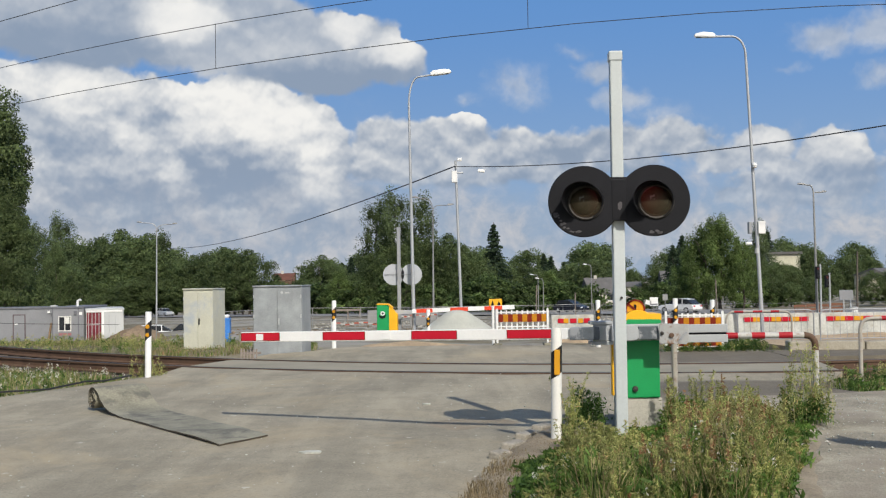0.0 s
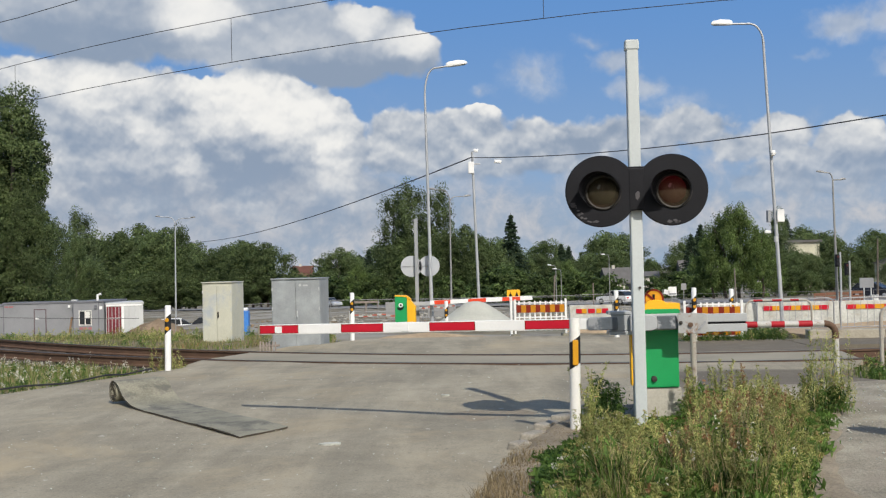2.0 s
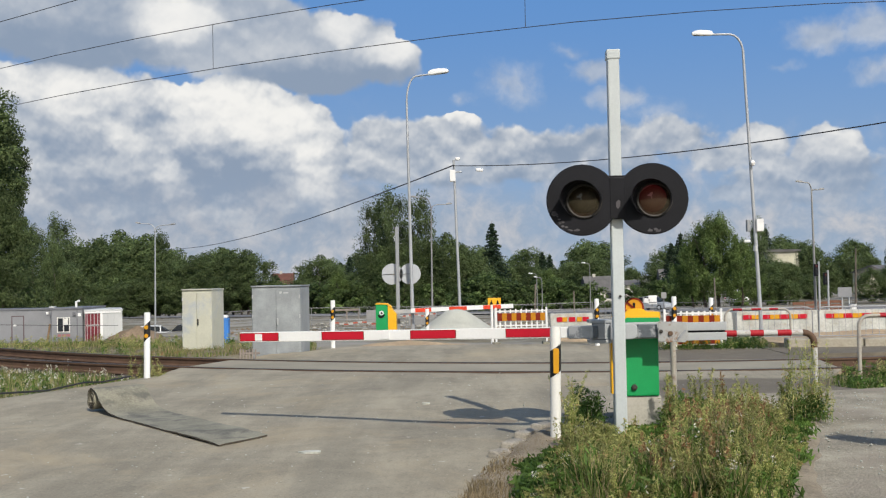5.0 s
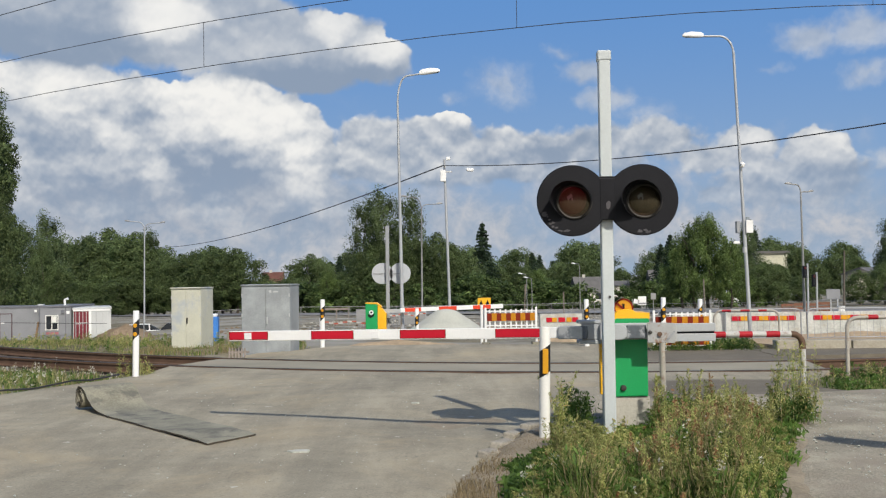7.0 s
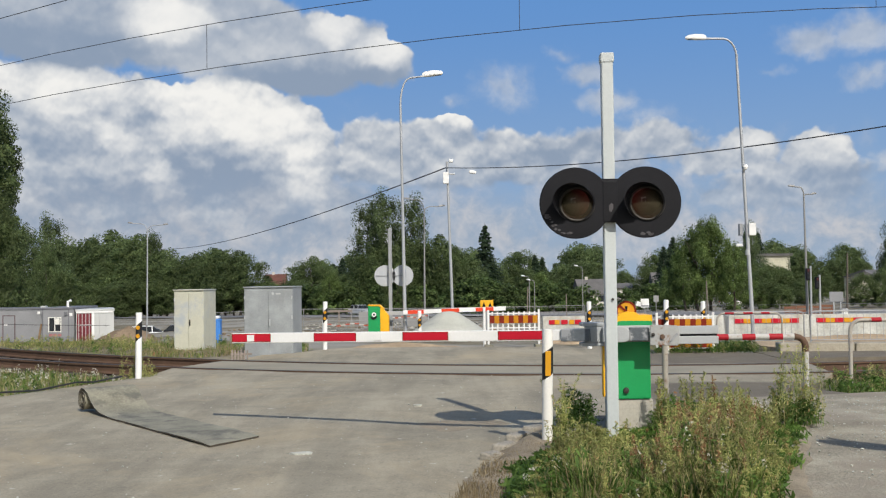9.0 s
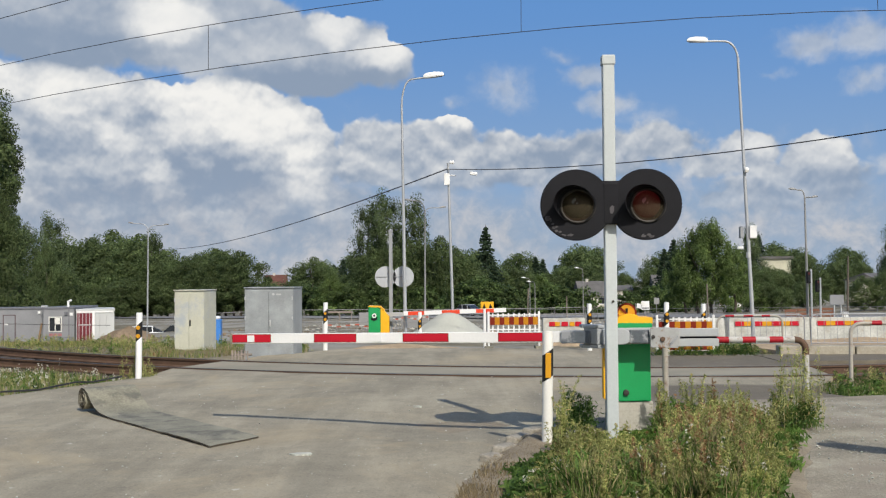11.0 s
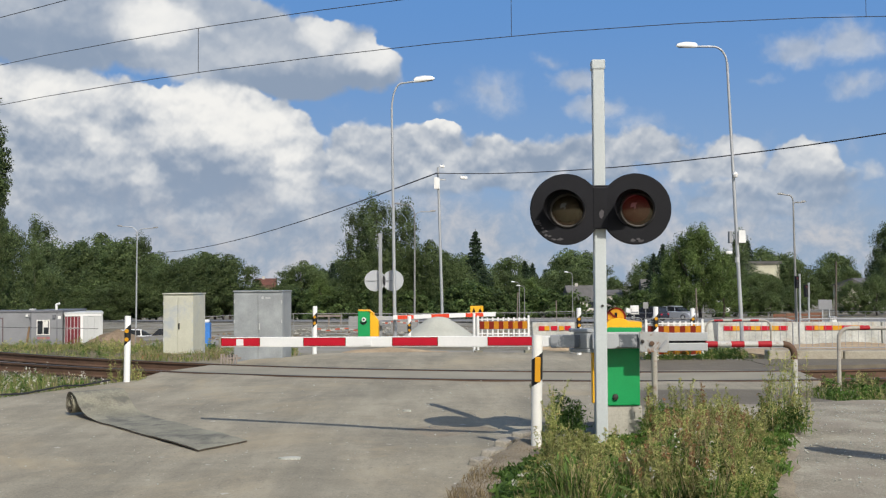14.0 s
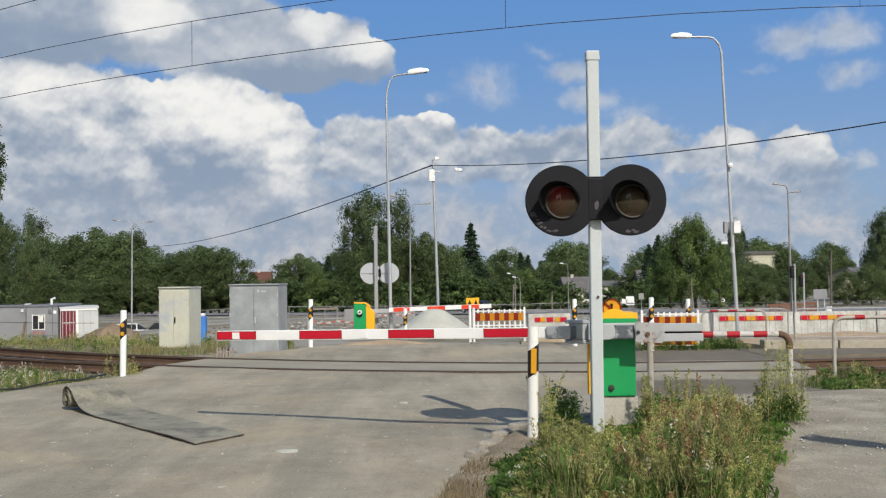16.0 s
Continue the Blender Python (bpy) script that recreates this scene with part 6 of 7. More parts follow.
# ---------------------------------------------------------------- trees
def leaf_mesh(name, pos, size, mat, rng, flat=0.0, droop=0.0, out=None, slim=1.0):
    """Many small leaf sprays, one quad each."""
    n = len(pos)
    b = rng.normal(size=(n, 3))
    b[:, 2] -= droop
    if out is None:
        a = rng.normal(size=(n, 3))
    else:
        nrm = out + rng.normal(size=(n, 3)) * 0.55
        nrm /= np.linalg.norm(nrm, axis=1, keepdims=True)
        b -= nrm * (nrm * b).sum(1, keepdims=True)
        a = np.cross(nrm, b)
    a /= np.linalg.norm(a, axis=1, keepdims=True)
    b -= a * (a * b).sum(1, keepdims=True)
    b /= np.linalg.norm(b, axis=1, keepdims=True)
    s = (size * rng.uniform(0.6, 1.3, (n, 1)))
    a, b = a * s * 0.5 * slim, b * s * 0.75
    v = np.stack([pos - a * 0.3 - b, pos + a - b * 0.1, pos + a * 0.2 + b, pos - a + b * 0.15], 1).reshape(-1, 3)
    me = bpy.data.meshes.new(name)
    me.from_pydata(v.tolist(), [], [tuple(range(4 * k, 4 * k + 4)) for k in range(n)])
    me.materials.append(mat)
    return me


def trunk_and_limbs(ob, h, r, rng, limbs, spread, lo=0.3):
    pts = [(0.25 * math.sin(k * 1.7), 0.25 * math.cos(k * 1.3) - 0.25, h * 0.92 * k / 7 - (0.4 if k == 0 else 0)) for k in range(8)]
    part("trunk", tube(pts, [r * (1 - 0.8 * k / 7) for k in range(8)], 8), BARK, ob, smooth=True)
    for k in range(limbs):
        z = h * (lo + 0.5 * k / limbs)
        a = k * 2.4
        d = Vector((math.cos(a), math.sin(a), 0.7))
        p0 = Vector((0, 0, z))
        L = spread * (0.55 + 0.3 * rng.random())
        part("limb", tube([p0, p0 + d * L * 0.5, p0 + d * L + Vector((0, 0, L * 0.15))], [r * 0.4, r * 0.25, r * 0.08], 6), BARK, ob, smooth=True)


def make_tree(kind, seed, mat, h, rx, lo, clumps, per, leaf, cr, shape, trunk_r=0.22, droop=0.0, label="", category="tree"):
    """A tapered trunk with limbs and a crown of many leaf sprays in uneven clumps; it is built at the far edge and copied."""
    rng = np.random.default_rng(seed)
    ob = thing(kind, 0, 0, 0, 0, label, category, "trees")
    trunk_and_limbs(ob, h, trunk_r, rng, 4, rx, lo)
    pos, outs = [], []
    for k in range(clumps):
        f = (k + rng.random()) / clumps
        z = h * (lo + (1 - lo) * f)
        rr = rx * shape(f) * rng.uniform(0.3, 1.12) ** 0.6
        a = rng.uniform(0, 2 * math.pi)
        c = np.array([rr * math.cos(a), rr * math.sin(a), z + rng.normal() * 0.3])
        q = rng.normal(size=(per, 3))
        q *= (rng.uniform(0.3, 1.0, (per, 1)) ** 0.5) / np.linalg.norm(q, axis=1, keepdims=True)
        q *= cr * rng.uniform(0.45, 1.3) * np.array([1.0, 1.0, 0.8 + abs(droop)])
        pos.append(c + q)
        away = q / np.linalg.norm(q, axis=1, keepdims=True) + np.array([0.5 * math.cos(a), 0.5 * math.sin(a), 0.35])
        outs.append(away / np.linalg.norm(away, axis=1, keepdims=True))
    me = leaf_mesh("crown", np.concatenate(pos), leaf, mat, rng, droop=droop, out=np.concatenate(outs))
    crown = new("crown", me)
    crown.parent = ob
    return ob


def spruce_tree(seed, h, rx):
    rng = np.random.default_rng(seed)
    ob = thing("spruce", 0, 0, 0, 0, "tall dark spruce above the treeline", "tree", "trees")
    bm = bmesh.new()
    tube([(0, 0, -0.4), (0, 0, h * 0.5), (0, 0, h)], [0.2, 0.12, 0.02], 8, bm)
    part("trunk", bm, BARK, ob)
    pos = []
    tiers = 24
    for k in range(tiers):
        f = k / tiers
        z = h * (0.08 + 0.91 * f)
        R = rx * (1 - f) ** 1.05 + 0.04
        arms = 11
        for j in range(arms):
            a = rng.uniform(0, 2 * math.pi)
            L = R * rng.uniform(0.65, 1.1)
            t = rng.random((30, 1))
            p = np.array([[math.cos(a), math.sin(a), 0]]) * t * L + np.array([[0, 0, z]]) - np.array([[0, 0, 0.28]]) * t * L + rng.normal(size=(30, 3)) * 0.07
            pos.append(p)
    me = leaf_mesh("crown", np.concatenate(pos), 0.22, NEEDLE, rng, droop=0.6)
    c = new("crown", me)
    c.parent = ob
    return ob


round_crown = lambda f: math.sqrt(max(0.03, 1 - (1.75 * f - 0.75) ** 2)) if f > 0.43 else 0.75 + 0.58 * f
tall_crown = lambda f: 0.62 + 0.38 * math.sin(f * 5.3 + 0.4) * (1 - f) + 0.1 if f < 0.9 else 0.45
birch_crown = lambda f: (0.95 - 0.62 * f)
cone_crown = lambda f: min(1.0, 0.78 + 0.9 * f) if f < 0.3 else max(0.16, 1.22 - 1.02 * f)
bush_crown = lambda f: math.sqrt(max(0.02, 1 - f * f))

KINDS = {
    "oak": make_tree("broadleaf_tree", 1, LEAF_A, 10, 3.6, 0.16, 90, 230, 0.165, 1.25, round_crown, label="dense dark green broadleaf tree in the treeline"),
    "lime": make_tree("broadleaf_tree", 2, LEAF_A, 10, 4.4, 0.10, 100, 230, 0.165, 1.3, round_crown, label="wide rounded green broadleaf tree in the treeline"),
    "maple": make_tree("broadleaf_tree", 3, LEAF_C, 10, 4.4, 0.17, 125, 180, 0.13, 0.78, cone_crown, droop=-0.7, label="bright green leafy tree behind the crossing"),
    "birch": make_tree("birch", 4, LEAF_B, 14, 3.4, 0.10, 84, 200, 0.14, 0.85, birch_crown, 0.2, 0.9, "tall grey-green birch with drooping twigs"),
    "poplar": make_tree("poplar", 5, LEAF_A, 18, 2.9, 0.02, 210, 190, 0.125, 0.85, tall_crown, 0.35, 0.0, "tall dark poplar with uneven crown"),
    "elm": make_tree("broadleaf_tree", 8, LEAF_A, 16, 4.6, 0.04, 190, 230, 0.14, 1.45, round_crown, 0.3, label="tall dark green broadleaf tree beside the site cabins"),
    "bush": make_tree("bush", 6, LEAF_D, 3, 2.2, 0.0, 60, 80, 0.16, 0.6, bush_crown, 0.06, 0.0, "light green leafy bush by the far road", "bush"),
}
KINDS["spruce"] = spruce_tree(7, 12, 4.0)
HEIGHT = {"oak": 10.6, "lime": 10.7, "maple": 10.6, "birch": 14.6, "poplar": 18.6, "bush": 3.3, "elm": 16.9, "spruce": 12.1}
used = set()


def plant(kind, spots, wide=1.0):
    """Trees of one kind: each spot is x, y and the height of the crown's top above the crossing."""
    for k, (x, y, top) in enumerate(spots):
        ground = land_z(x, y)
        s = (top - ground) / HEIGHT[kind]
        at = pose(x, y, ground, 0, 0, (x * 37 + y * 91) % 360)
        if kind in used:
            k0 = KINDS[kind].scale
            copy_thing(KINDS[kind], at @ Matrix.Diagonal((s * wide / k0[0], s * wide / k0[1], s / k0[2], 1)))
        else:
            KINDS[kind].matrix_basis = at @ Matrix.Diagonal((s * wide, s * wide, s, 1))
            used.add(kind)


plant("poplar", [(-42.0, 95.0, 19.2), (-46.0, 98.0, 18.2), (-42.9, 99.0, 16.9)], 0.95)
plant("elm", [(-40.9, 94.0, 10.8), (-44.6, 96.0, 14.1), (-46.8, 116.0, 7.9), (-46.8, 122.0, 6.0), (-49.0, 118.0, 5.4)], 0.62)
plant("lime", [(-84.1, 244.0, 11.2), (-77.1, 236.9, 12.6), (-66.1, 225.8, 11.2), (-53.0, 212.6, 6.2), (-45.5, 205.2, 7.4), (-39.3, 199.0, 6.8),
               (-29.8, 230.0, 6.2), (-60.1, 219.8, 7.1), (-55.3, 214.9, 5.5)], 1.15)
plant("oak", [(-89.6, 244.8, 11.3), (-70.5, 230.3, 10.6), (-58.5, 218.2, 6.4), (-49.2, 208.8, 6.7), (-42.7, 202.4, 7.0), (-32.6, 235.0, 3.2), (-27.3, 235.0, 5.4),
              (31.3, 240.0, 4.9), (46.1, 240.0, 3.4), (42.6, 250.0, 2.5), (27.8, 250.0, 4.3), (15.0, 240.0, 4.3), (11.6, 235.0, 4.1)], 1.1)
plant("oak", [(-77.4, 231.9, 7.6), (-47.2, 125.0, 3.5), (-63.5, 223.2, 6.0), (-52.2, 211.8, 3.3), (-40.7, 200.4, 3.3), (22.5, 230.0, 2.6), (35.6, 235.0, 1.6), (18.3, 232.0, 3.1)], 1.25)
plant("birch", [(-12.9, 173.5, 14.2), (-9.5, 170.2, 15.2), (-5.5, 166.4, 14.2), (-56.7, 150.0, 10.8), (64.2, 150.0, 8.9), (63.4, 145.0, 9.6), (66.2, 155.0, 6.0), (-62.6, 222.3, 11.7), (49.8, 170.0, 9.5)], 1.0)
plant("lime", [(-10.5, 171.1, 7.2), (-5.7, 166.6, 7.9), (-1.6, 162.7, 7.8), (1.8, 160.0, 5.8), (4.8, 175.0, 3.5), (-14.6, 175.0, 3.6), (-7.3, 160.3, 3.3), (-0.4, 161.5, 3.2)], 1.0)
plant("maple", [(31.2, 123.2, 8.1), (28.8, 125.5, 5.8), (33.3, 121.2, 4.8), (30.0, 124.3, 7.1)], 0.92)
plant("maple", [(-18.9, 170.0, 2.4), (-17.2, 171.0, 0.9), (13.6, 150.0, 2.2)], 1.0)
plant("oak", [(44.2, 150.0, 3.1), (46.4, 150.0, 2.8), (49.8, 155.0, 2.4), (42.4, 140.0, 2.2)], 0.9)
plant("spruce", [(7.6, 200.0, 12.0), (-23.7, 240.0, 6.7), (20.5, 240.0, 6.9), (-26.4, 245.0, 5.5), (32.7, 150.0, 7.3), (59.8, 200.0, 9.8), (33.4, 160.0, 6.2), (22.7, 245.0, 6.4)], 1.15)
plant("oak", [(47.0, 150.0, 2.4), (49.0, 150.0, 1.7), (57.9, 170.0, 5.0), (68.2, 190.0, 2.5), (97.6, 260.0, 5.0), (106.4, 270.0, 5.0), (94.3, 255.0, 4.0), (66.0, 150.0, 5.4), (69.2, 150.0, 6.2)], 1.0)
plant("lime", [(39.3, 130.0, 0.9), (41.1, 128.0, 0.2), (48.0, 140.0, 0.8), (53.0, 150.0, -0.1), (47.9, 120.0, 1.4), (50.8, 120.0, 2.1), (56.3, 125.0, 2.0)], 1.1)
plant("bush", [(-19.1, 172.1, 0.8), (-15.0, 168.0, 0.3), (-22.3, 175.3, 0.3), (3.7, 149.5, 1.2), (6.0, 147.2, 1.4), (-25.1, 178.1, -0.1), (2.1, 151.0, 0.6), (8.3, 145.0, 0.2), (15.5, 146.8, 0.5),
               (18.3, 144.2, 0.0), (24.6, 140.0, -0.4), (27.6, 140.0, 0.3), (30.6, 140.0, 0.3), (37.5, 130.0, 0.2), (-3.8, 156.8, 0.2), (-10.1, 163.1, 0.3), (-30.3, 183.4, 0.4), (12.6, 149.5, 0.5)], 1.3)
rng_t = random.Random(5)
plant("oak", [(-150 + 14 * k + rng_t.uniform(-4, 4), 270 + rng_t.uniform(-20, 40), 9.5 + rng_t.uniform(-2.0, 1.5)) for k in range(24) if k not in (7, 8)], 1.3)
plant("lime", [(-95 + 5.5 * k + rng_t.uniform(-2, 2), 228 - 2 * k + rng_t.uniform(-6, 6), 1.4 + rng_t.uniform(-0.8, 0.6)) for k in range(16)], 1.5)
plant("oak", [(-170 + 9 * k, 150 + rng_t.uniform(-8, 8), 9 + rng_t.uniform(-2, 3)) for k in range(9)], 1.3)
plant("oak", [(95 + 12 * k, 170 + rng_t.uniform(-8, 8), 8 + rng_t.uniform(-2, 3)) for k in range(8)], 1.3)


# ---------------------------------------------------------------- grass and weeds
EDGE_DRY = leafy("trodden_straw", (0.15, 0.115, 0.065), (0.31, 0.245, 0.14), through=0.2)
DRY = leafy("dry_straw", (0.22, 0.17, 0.085), (0.36, 0.29, 0.16), through=0.2)


def inside(poly, x, y):
    hit = False
    for (x0, y0), (x1, y1) in zip(poly, poly[1:] + poly[:1]):
        if (y0 > y) != (y1 > y) and x < (x1 - x0) * (y - y0) / (y1 - y0) + x0:
            hit = not hit
    return hit


def scatter(poly, n, rng, clump=0.0, seed=0):
    """Random places within an outline, gathered in clumps where clump is above zero."""
    xs, ys = [p[0] for p in poly], [p[1] for p in poly]
    out = []
    while len(out) < n:
        x, y = rng.uniform(min(xs), max(xs)), rng.uniform(min(ys), max(ys))
        if inside(poly, x, y) and (not clump or noise.noise((x * 2.2, y * 2.2, 3.0 + seed)) > rng.uniform(-1.2, 0.6) * (1 - clump) + 0.12 * clump):
            out.append((x, y))
    return np.array(out)


def tuft_height(x, y, free=0.0):
    """Trodden low round the posts, higher towards the footpath; free lets single stalks stand above the rest."""
    h = 0.85 + 0.65 * noise.noise((x * 1.3, y * 1.3, 5.0))
    if 0 < x < 3.7 and y < 12:
        side = smooth01((x / y - 0.185) / 0.055) * (1 - 0.75 * smooth01((x / y - 0.265) / 0.07))
        room = 1.45 - y * (0.163 - 0.040 * side) + 0.07 * free * side
        h = min(h, max(0.07, room / 0.50) * (0.80 + 0.75 * noise.noise((x * 3.0, y * 3.0, 1.0))))
        h *= 0.30 + 0.70 * smooth01((edge_gap(GREEN_PART, x, y) + 0.12 * noise.noise((x * 5, y * 5, 8.0))) / 0.40)
    return h


def blades(name, poly, n, lo, hi, width, mat, seed, zf, label, lean=0.35, clump=0.0):
    """Grass: thousands of bent tapered blades in one mesh."""
    rng = np.random.default_rng(seed)
    pts = scatter(poly, n, rng, clump, seed)
    verts, faces = [], []
    for x, y in pts:
        h = rng.uniform(lo, hi) * tuft_height(x, y)
        a = rng.uniform(0, 2 * math.pi)
        w = width * rng.uniform(0.6, 1.3)
        ca, sa = math.cos(a), math.sin(a)
        b = rng.uniform(0, 2 * math.pi)
        l1 = h * lean * rng.uniform(0.2, 1.0)
        dx, dy = math.cos(b) * l1, math.sin(b) * l1
        z = zf(x, y)
        k = len(verts)
        verts += [(x - ca * w, y - sa * w, z), (x + ca * w, y + sa * w, z),
                  (x + dx * 0.35 - ca * w * 0.8, y + dy * 0.35 - sa * w * 0.8, z + h * 0.55), (x + dx * 0.35 + ca * w * 0.8, y + dy * 0.35 + sa * w * 0.8, z + h * 0.55),
                  (x + dx, y + dy, z + h)]
        faces += [(k, k + 1, k + 3, k + 2), (k + 2, k + 3, k + 4)]
    me = bpy.data.meshes.new(name)
    me.from_pydata(verts, [], faces)
    me.materials.append(mat)
    return tagged(new(name, me), label, "grass", kind="stuff")


def sprays(name, poly, n, lo, hi, leaf, per, mat, seed, zf, label, spread=0.05, top_only=False, slim=0.7, clump=0.0, droop=0.3, lo_f=0.15, free=0.0):
    """Leaf or seed clusters along upright stalks, in one mesh."""
    rng = np.random.default_rng(seed)
    pts = scatter(poly, n, rng, clump, seed)
    pos = []
    for x, y in pts:
        h = rng.uniform(lo, hi) * tuft_height(x, y, free)
        f = rng.uniform(0.72, 1.02, (per, 1)) if top_only else rng.uniform(lo_f, 1.0, (per, 1)) ** 0.8
        tilt = rng.normal(size=(1, 2)) * 0.12 * h
        p = np.concatenate([np.array([[x, y]]) + f * tilt + rng.normal(size=(per, 2)) * spread * (1.2 - f * 0.6), zf(x, y) + f * h], 1)
        pos.append(p)
    me = leaf_mesh(name, np.concatenate(pos), leaf, mat, rng, droop=-1.6 if top_only else droop, slim=slim)
    return tagged(new(name, me), label, "weeds", kind="stuff")


def island_z(x, y):
    return 0.05 + 0.05 * noise.noise((x * 1.2, y * 1.2, 0))


ISLAND = [(-0.25, 4.0), (-0.10, 6.2), (0.05, 7.1), (0.22, 8.0), (0.42, 8.9), (0.60, 9.5), (0.85, 10.2), (1.4, 10.95), (2.3, 11.2), (3.2, 11.0), (3.62, 10.6), (3.55, 10.0), (3.22, 9.3), (2.85, 8.1), (2.42, 6.9), (2.2, 4.0)]
GREEN_PART = [(0.42, 6.2), (0.56, 7.6), (0.80, 8.7), (1.05, 9.25), (1.5, 9.9), (2.4, 10.6), (3.3, 10.7), (3.45, 10.2), (3.1, 9.3), (2.68, 8.1), (2.18, 6.9), (1.90, 6.0), (0.42, 6.0)]


def edge_gap(poly, x, y):
    """Distance to the nearest side of an outline."""
    best = 9.0
    for (x0, y0), (x1, y1) in zip(poly, poly[1:] + poly[:1]):
        dx, dy = x1 - x0, y1 - y0
        f = min(1.0, max(0.0, ((x - x0) * dx + (y - y0) * dy) / (dx * dx + dy * dy)))
        best = min(best, math.hypot(x - x0 - f * dx, y - y0 - f * dy))
    return best


def build_island():
    bm = bmesh.new()
    nx, ny = 60, 110
    rows = []
    for j in range(ny + 1):
        row = []
        for i in range(nx + 1):
            x, y = -0.5 + 4.4 * i / nx, 3.8 + 7.6 * j / ny
            wob = 0.10 * noise.noise((x * 2.5, y * 2.5, 2.0))
            gap = edge_gap(ISLAND, x, y) * (1 if inside(ISLAND, x, y) else -1) + wob
            row.append(bm.verts.new((x, y, -0.04 + (island_z(x, y) + 0.04) * smooth01((gap + 0.12) / 0.26))))
        rows.append(row)
    for r0, r1 in zip(rows, rows[1:]):
        for a, b, c, d in zip(r0, r0[1:], r1[1:], r1):
            bm.faces.new((a, b, c, d))
    tagged(part("verge_soil", bm, SOIL, None, "dry brown soil of the weedy verge", smooth=True), kind="structure", category="soil")


build_island()
blades("verge_grass", GREEN_PART, 21000, 0.20, 0.48, 0.0042, GRASS, 11, island_z, "tall green and straw grass on the verge", 0.5)
blades("verge_leaves", GREEN_PART, 11000, 0.16, 0.42, 0.009, DEEP_GREEN, 41, island_z, "dark green lance-shaped leaves on the verge", 0.8, 0.55)
sprays("verge_weeds", GREEN_PART, 800, 0.18, 0.46, 0.048, 26, WEED, 12, island_z, "leafy green weeds on the verge", 0.05, False, 0.4, 0.6)
sprays("verge_plumes", GREEN_PART, 640, 0.36, 0.74, 0.018, 105, PLUME, 42, island_z, "yellow-green flowering plumes on the verge", 0.016, False, 0.34, 0.62, -1.4, 0.35, 1.0)
sprays("rust_heads", [(1.0, 6.6), (1.35, 8.2), (1.75, 9.2), (2.5, 9.4), (2.45, 8.2), (2.0, 6.8)], 110, 0.36, 0.58, 0.020, 42, SEED, 64, island_z, "rust-brown seed heads among the grass", 0.014, True, 0.35, 0.5)
sprays("seed_stalks", GREEN_PART, 75, 0.48, 0.70, 0.022, 30, SEED, 13, island_z, "rust coloured seed heads on the verge", 0.008, True, 0.35, 0.5, free=1.0)
blades("seed_stems", GREEN_PART, 3600, 0.34, 0.64, 0.0026, DRY, 23, island_z, "thin straw stems on the verge", 0.25)
FRONT_LEFT = [(0.35, 6.6), (0.50, 7.9), (0.78, 8.6), (1.1, 8.7), (1.25, 7.8), (1.1, 6.6)]
blades("dock_leaves", FRONT_LEFT, 2600, 0.14, 0.34, 0.012, DEEP_GREEN, 43, island_z, "broad dark green leaves at the verge's corner", 0.9)
sprays("corner_weeds", FRONT_LEFT, 130, 0.18, 0.36, 0.045, 26, DEEP_GREEN, 44, island_z, "dark green leafy weeds at the verge's corner", 0.06, False, 0.5)
blades("dry_grass", [(-0.15, 5.5), (0.08, 7.2), (0.26, 8.2), (0.46, 8.9), (0.72, 9.6), (1.1, 9.6), (0.85, 8.6), (0.62, 7.2), (0.5, 5.5)], 6500, 0.05, 0.15, 0.0028, EDGE_DRY, 14, island_z, "dry straw at the verge's edge", 0.8)
TALL = [(3.15, 9.9), (3.2, 10.5), (3.62, 10.5), (3.58, 9.9)]


def tall_weeds(name, poly, n, lo, hi, seed, label, mat, stem, per=70, leaf=0.022, spread=0.03, zf=island_z):
    """Single tall plants, not held low by the mowing: stems with narrow upright leaves."""
    rng = np.random.default_rng(seed)
    pts = scatter(poly, n, rng)
    pos, verts, faces = [], [], []
    for x, y in pts:
        h = rng.uniform(lo, hi)
        lean = rng.normal(size=2) * 0.10 * h
        z = zf(x, y)
        f = rng.uniform(0.12, 1.0, (per, 1))
        wide = spread * (1.25 - f) * (0.4 + 1.2 * np.abs(np.sin(f * 17 + x * 9)))
        pos.append(np.concatenate([np.array([[x, y]]) + f * f * lean + rng.normal(size=(per, 2)) * wide, z + f * h], 1))
        for k in range(5):
            g0, g1 = k / 5, (k + 1) / 5
            j = len(verts)
            for g in (g0, g1):
                w = 0.0035 * (1.2 - g)
                verts += [(x + lean[0] * g * g - w, y + lean[1] * g * g, z + g * h), (x + lean[0] * g * g + w, y + lean[1] * g * g, z + g * h)]
            faces.append((j, j + 1, j + 3, j + 2))
    tagged(new(name, leaf_mesh(name, np.concatenate(pos), leaf, mat, rng, droop=-0.9, slim=0.34)), label, "weeds", kind="stuff")
    me = bpy.data.meshes.new(name + "_stem")
    me.from_pydata(verts, [], faces)
    me.materials.append(stem)
    tagged(new(name + "_stem", me), "thin stalks of tall weeds", "weeds", kind="stuff")


tall_weeds("mugwort", TALL, 30, 0.25, 0.80, 24, "tall bushy mugwort at the railing", PLUME, GRASS, 110, 0.024, 0.034)
tall_weeds("mugwort_foot", TALL, 24, 0.10, 0.28, 26, "dark leafy weeds at the railing's foot", DEEP_GREEN, GRASS, 80, 0.034, 0.05)
BY_POST = [(1.12, 9.7), (1.30, 9.8), (1.50, 10.4), (1.22, 10.4)]
AT_MARKER = [(0.92, 9.25), (1.05, 9.2), (1.10, 9.5), (0.96, 9.5)]
sprays("post_flowers", BY_POST, 14, 0.40, 0.62, 0.013, 12, PETAL, 61, island_z, "white yarrow flowers behind the signal post", 0.03, True)
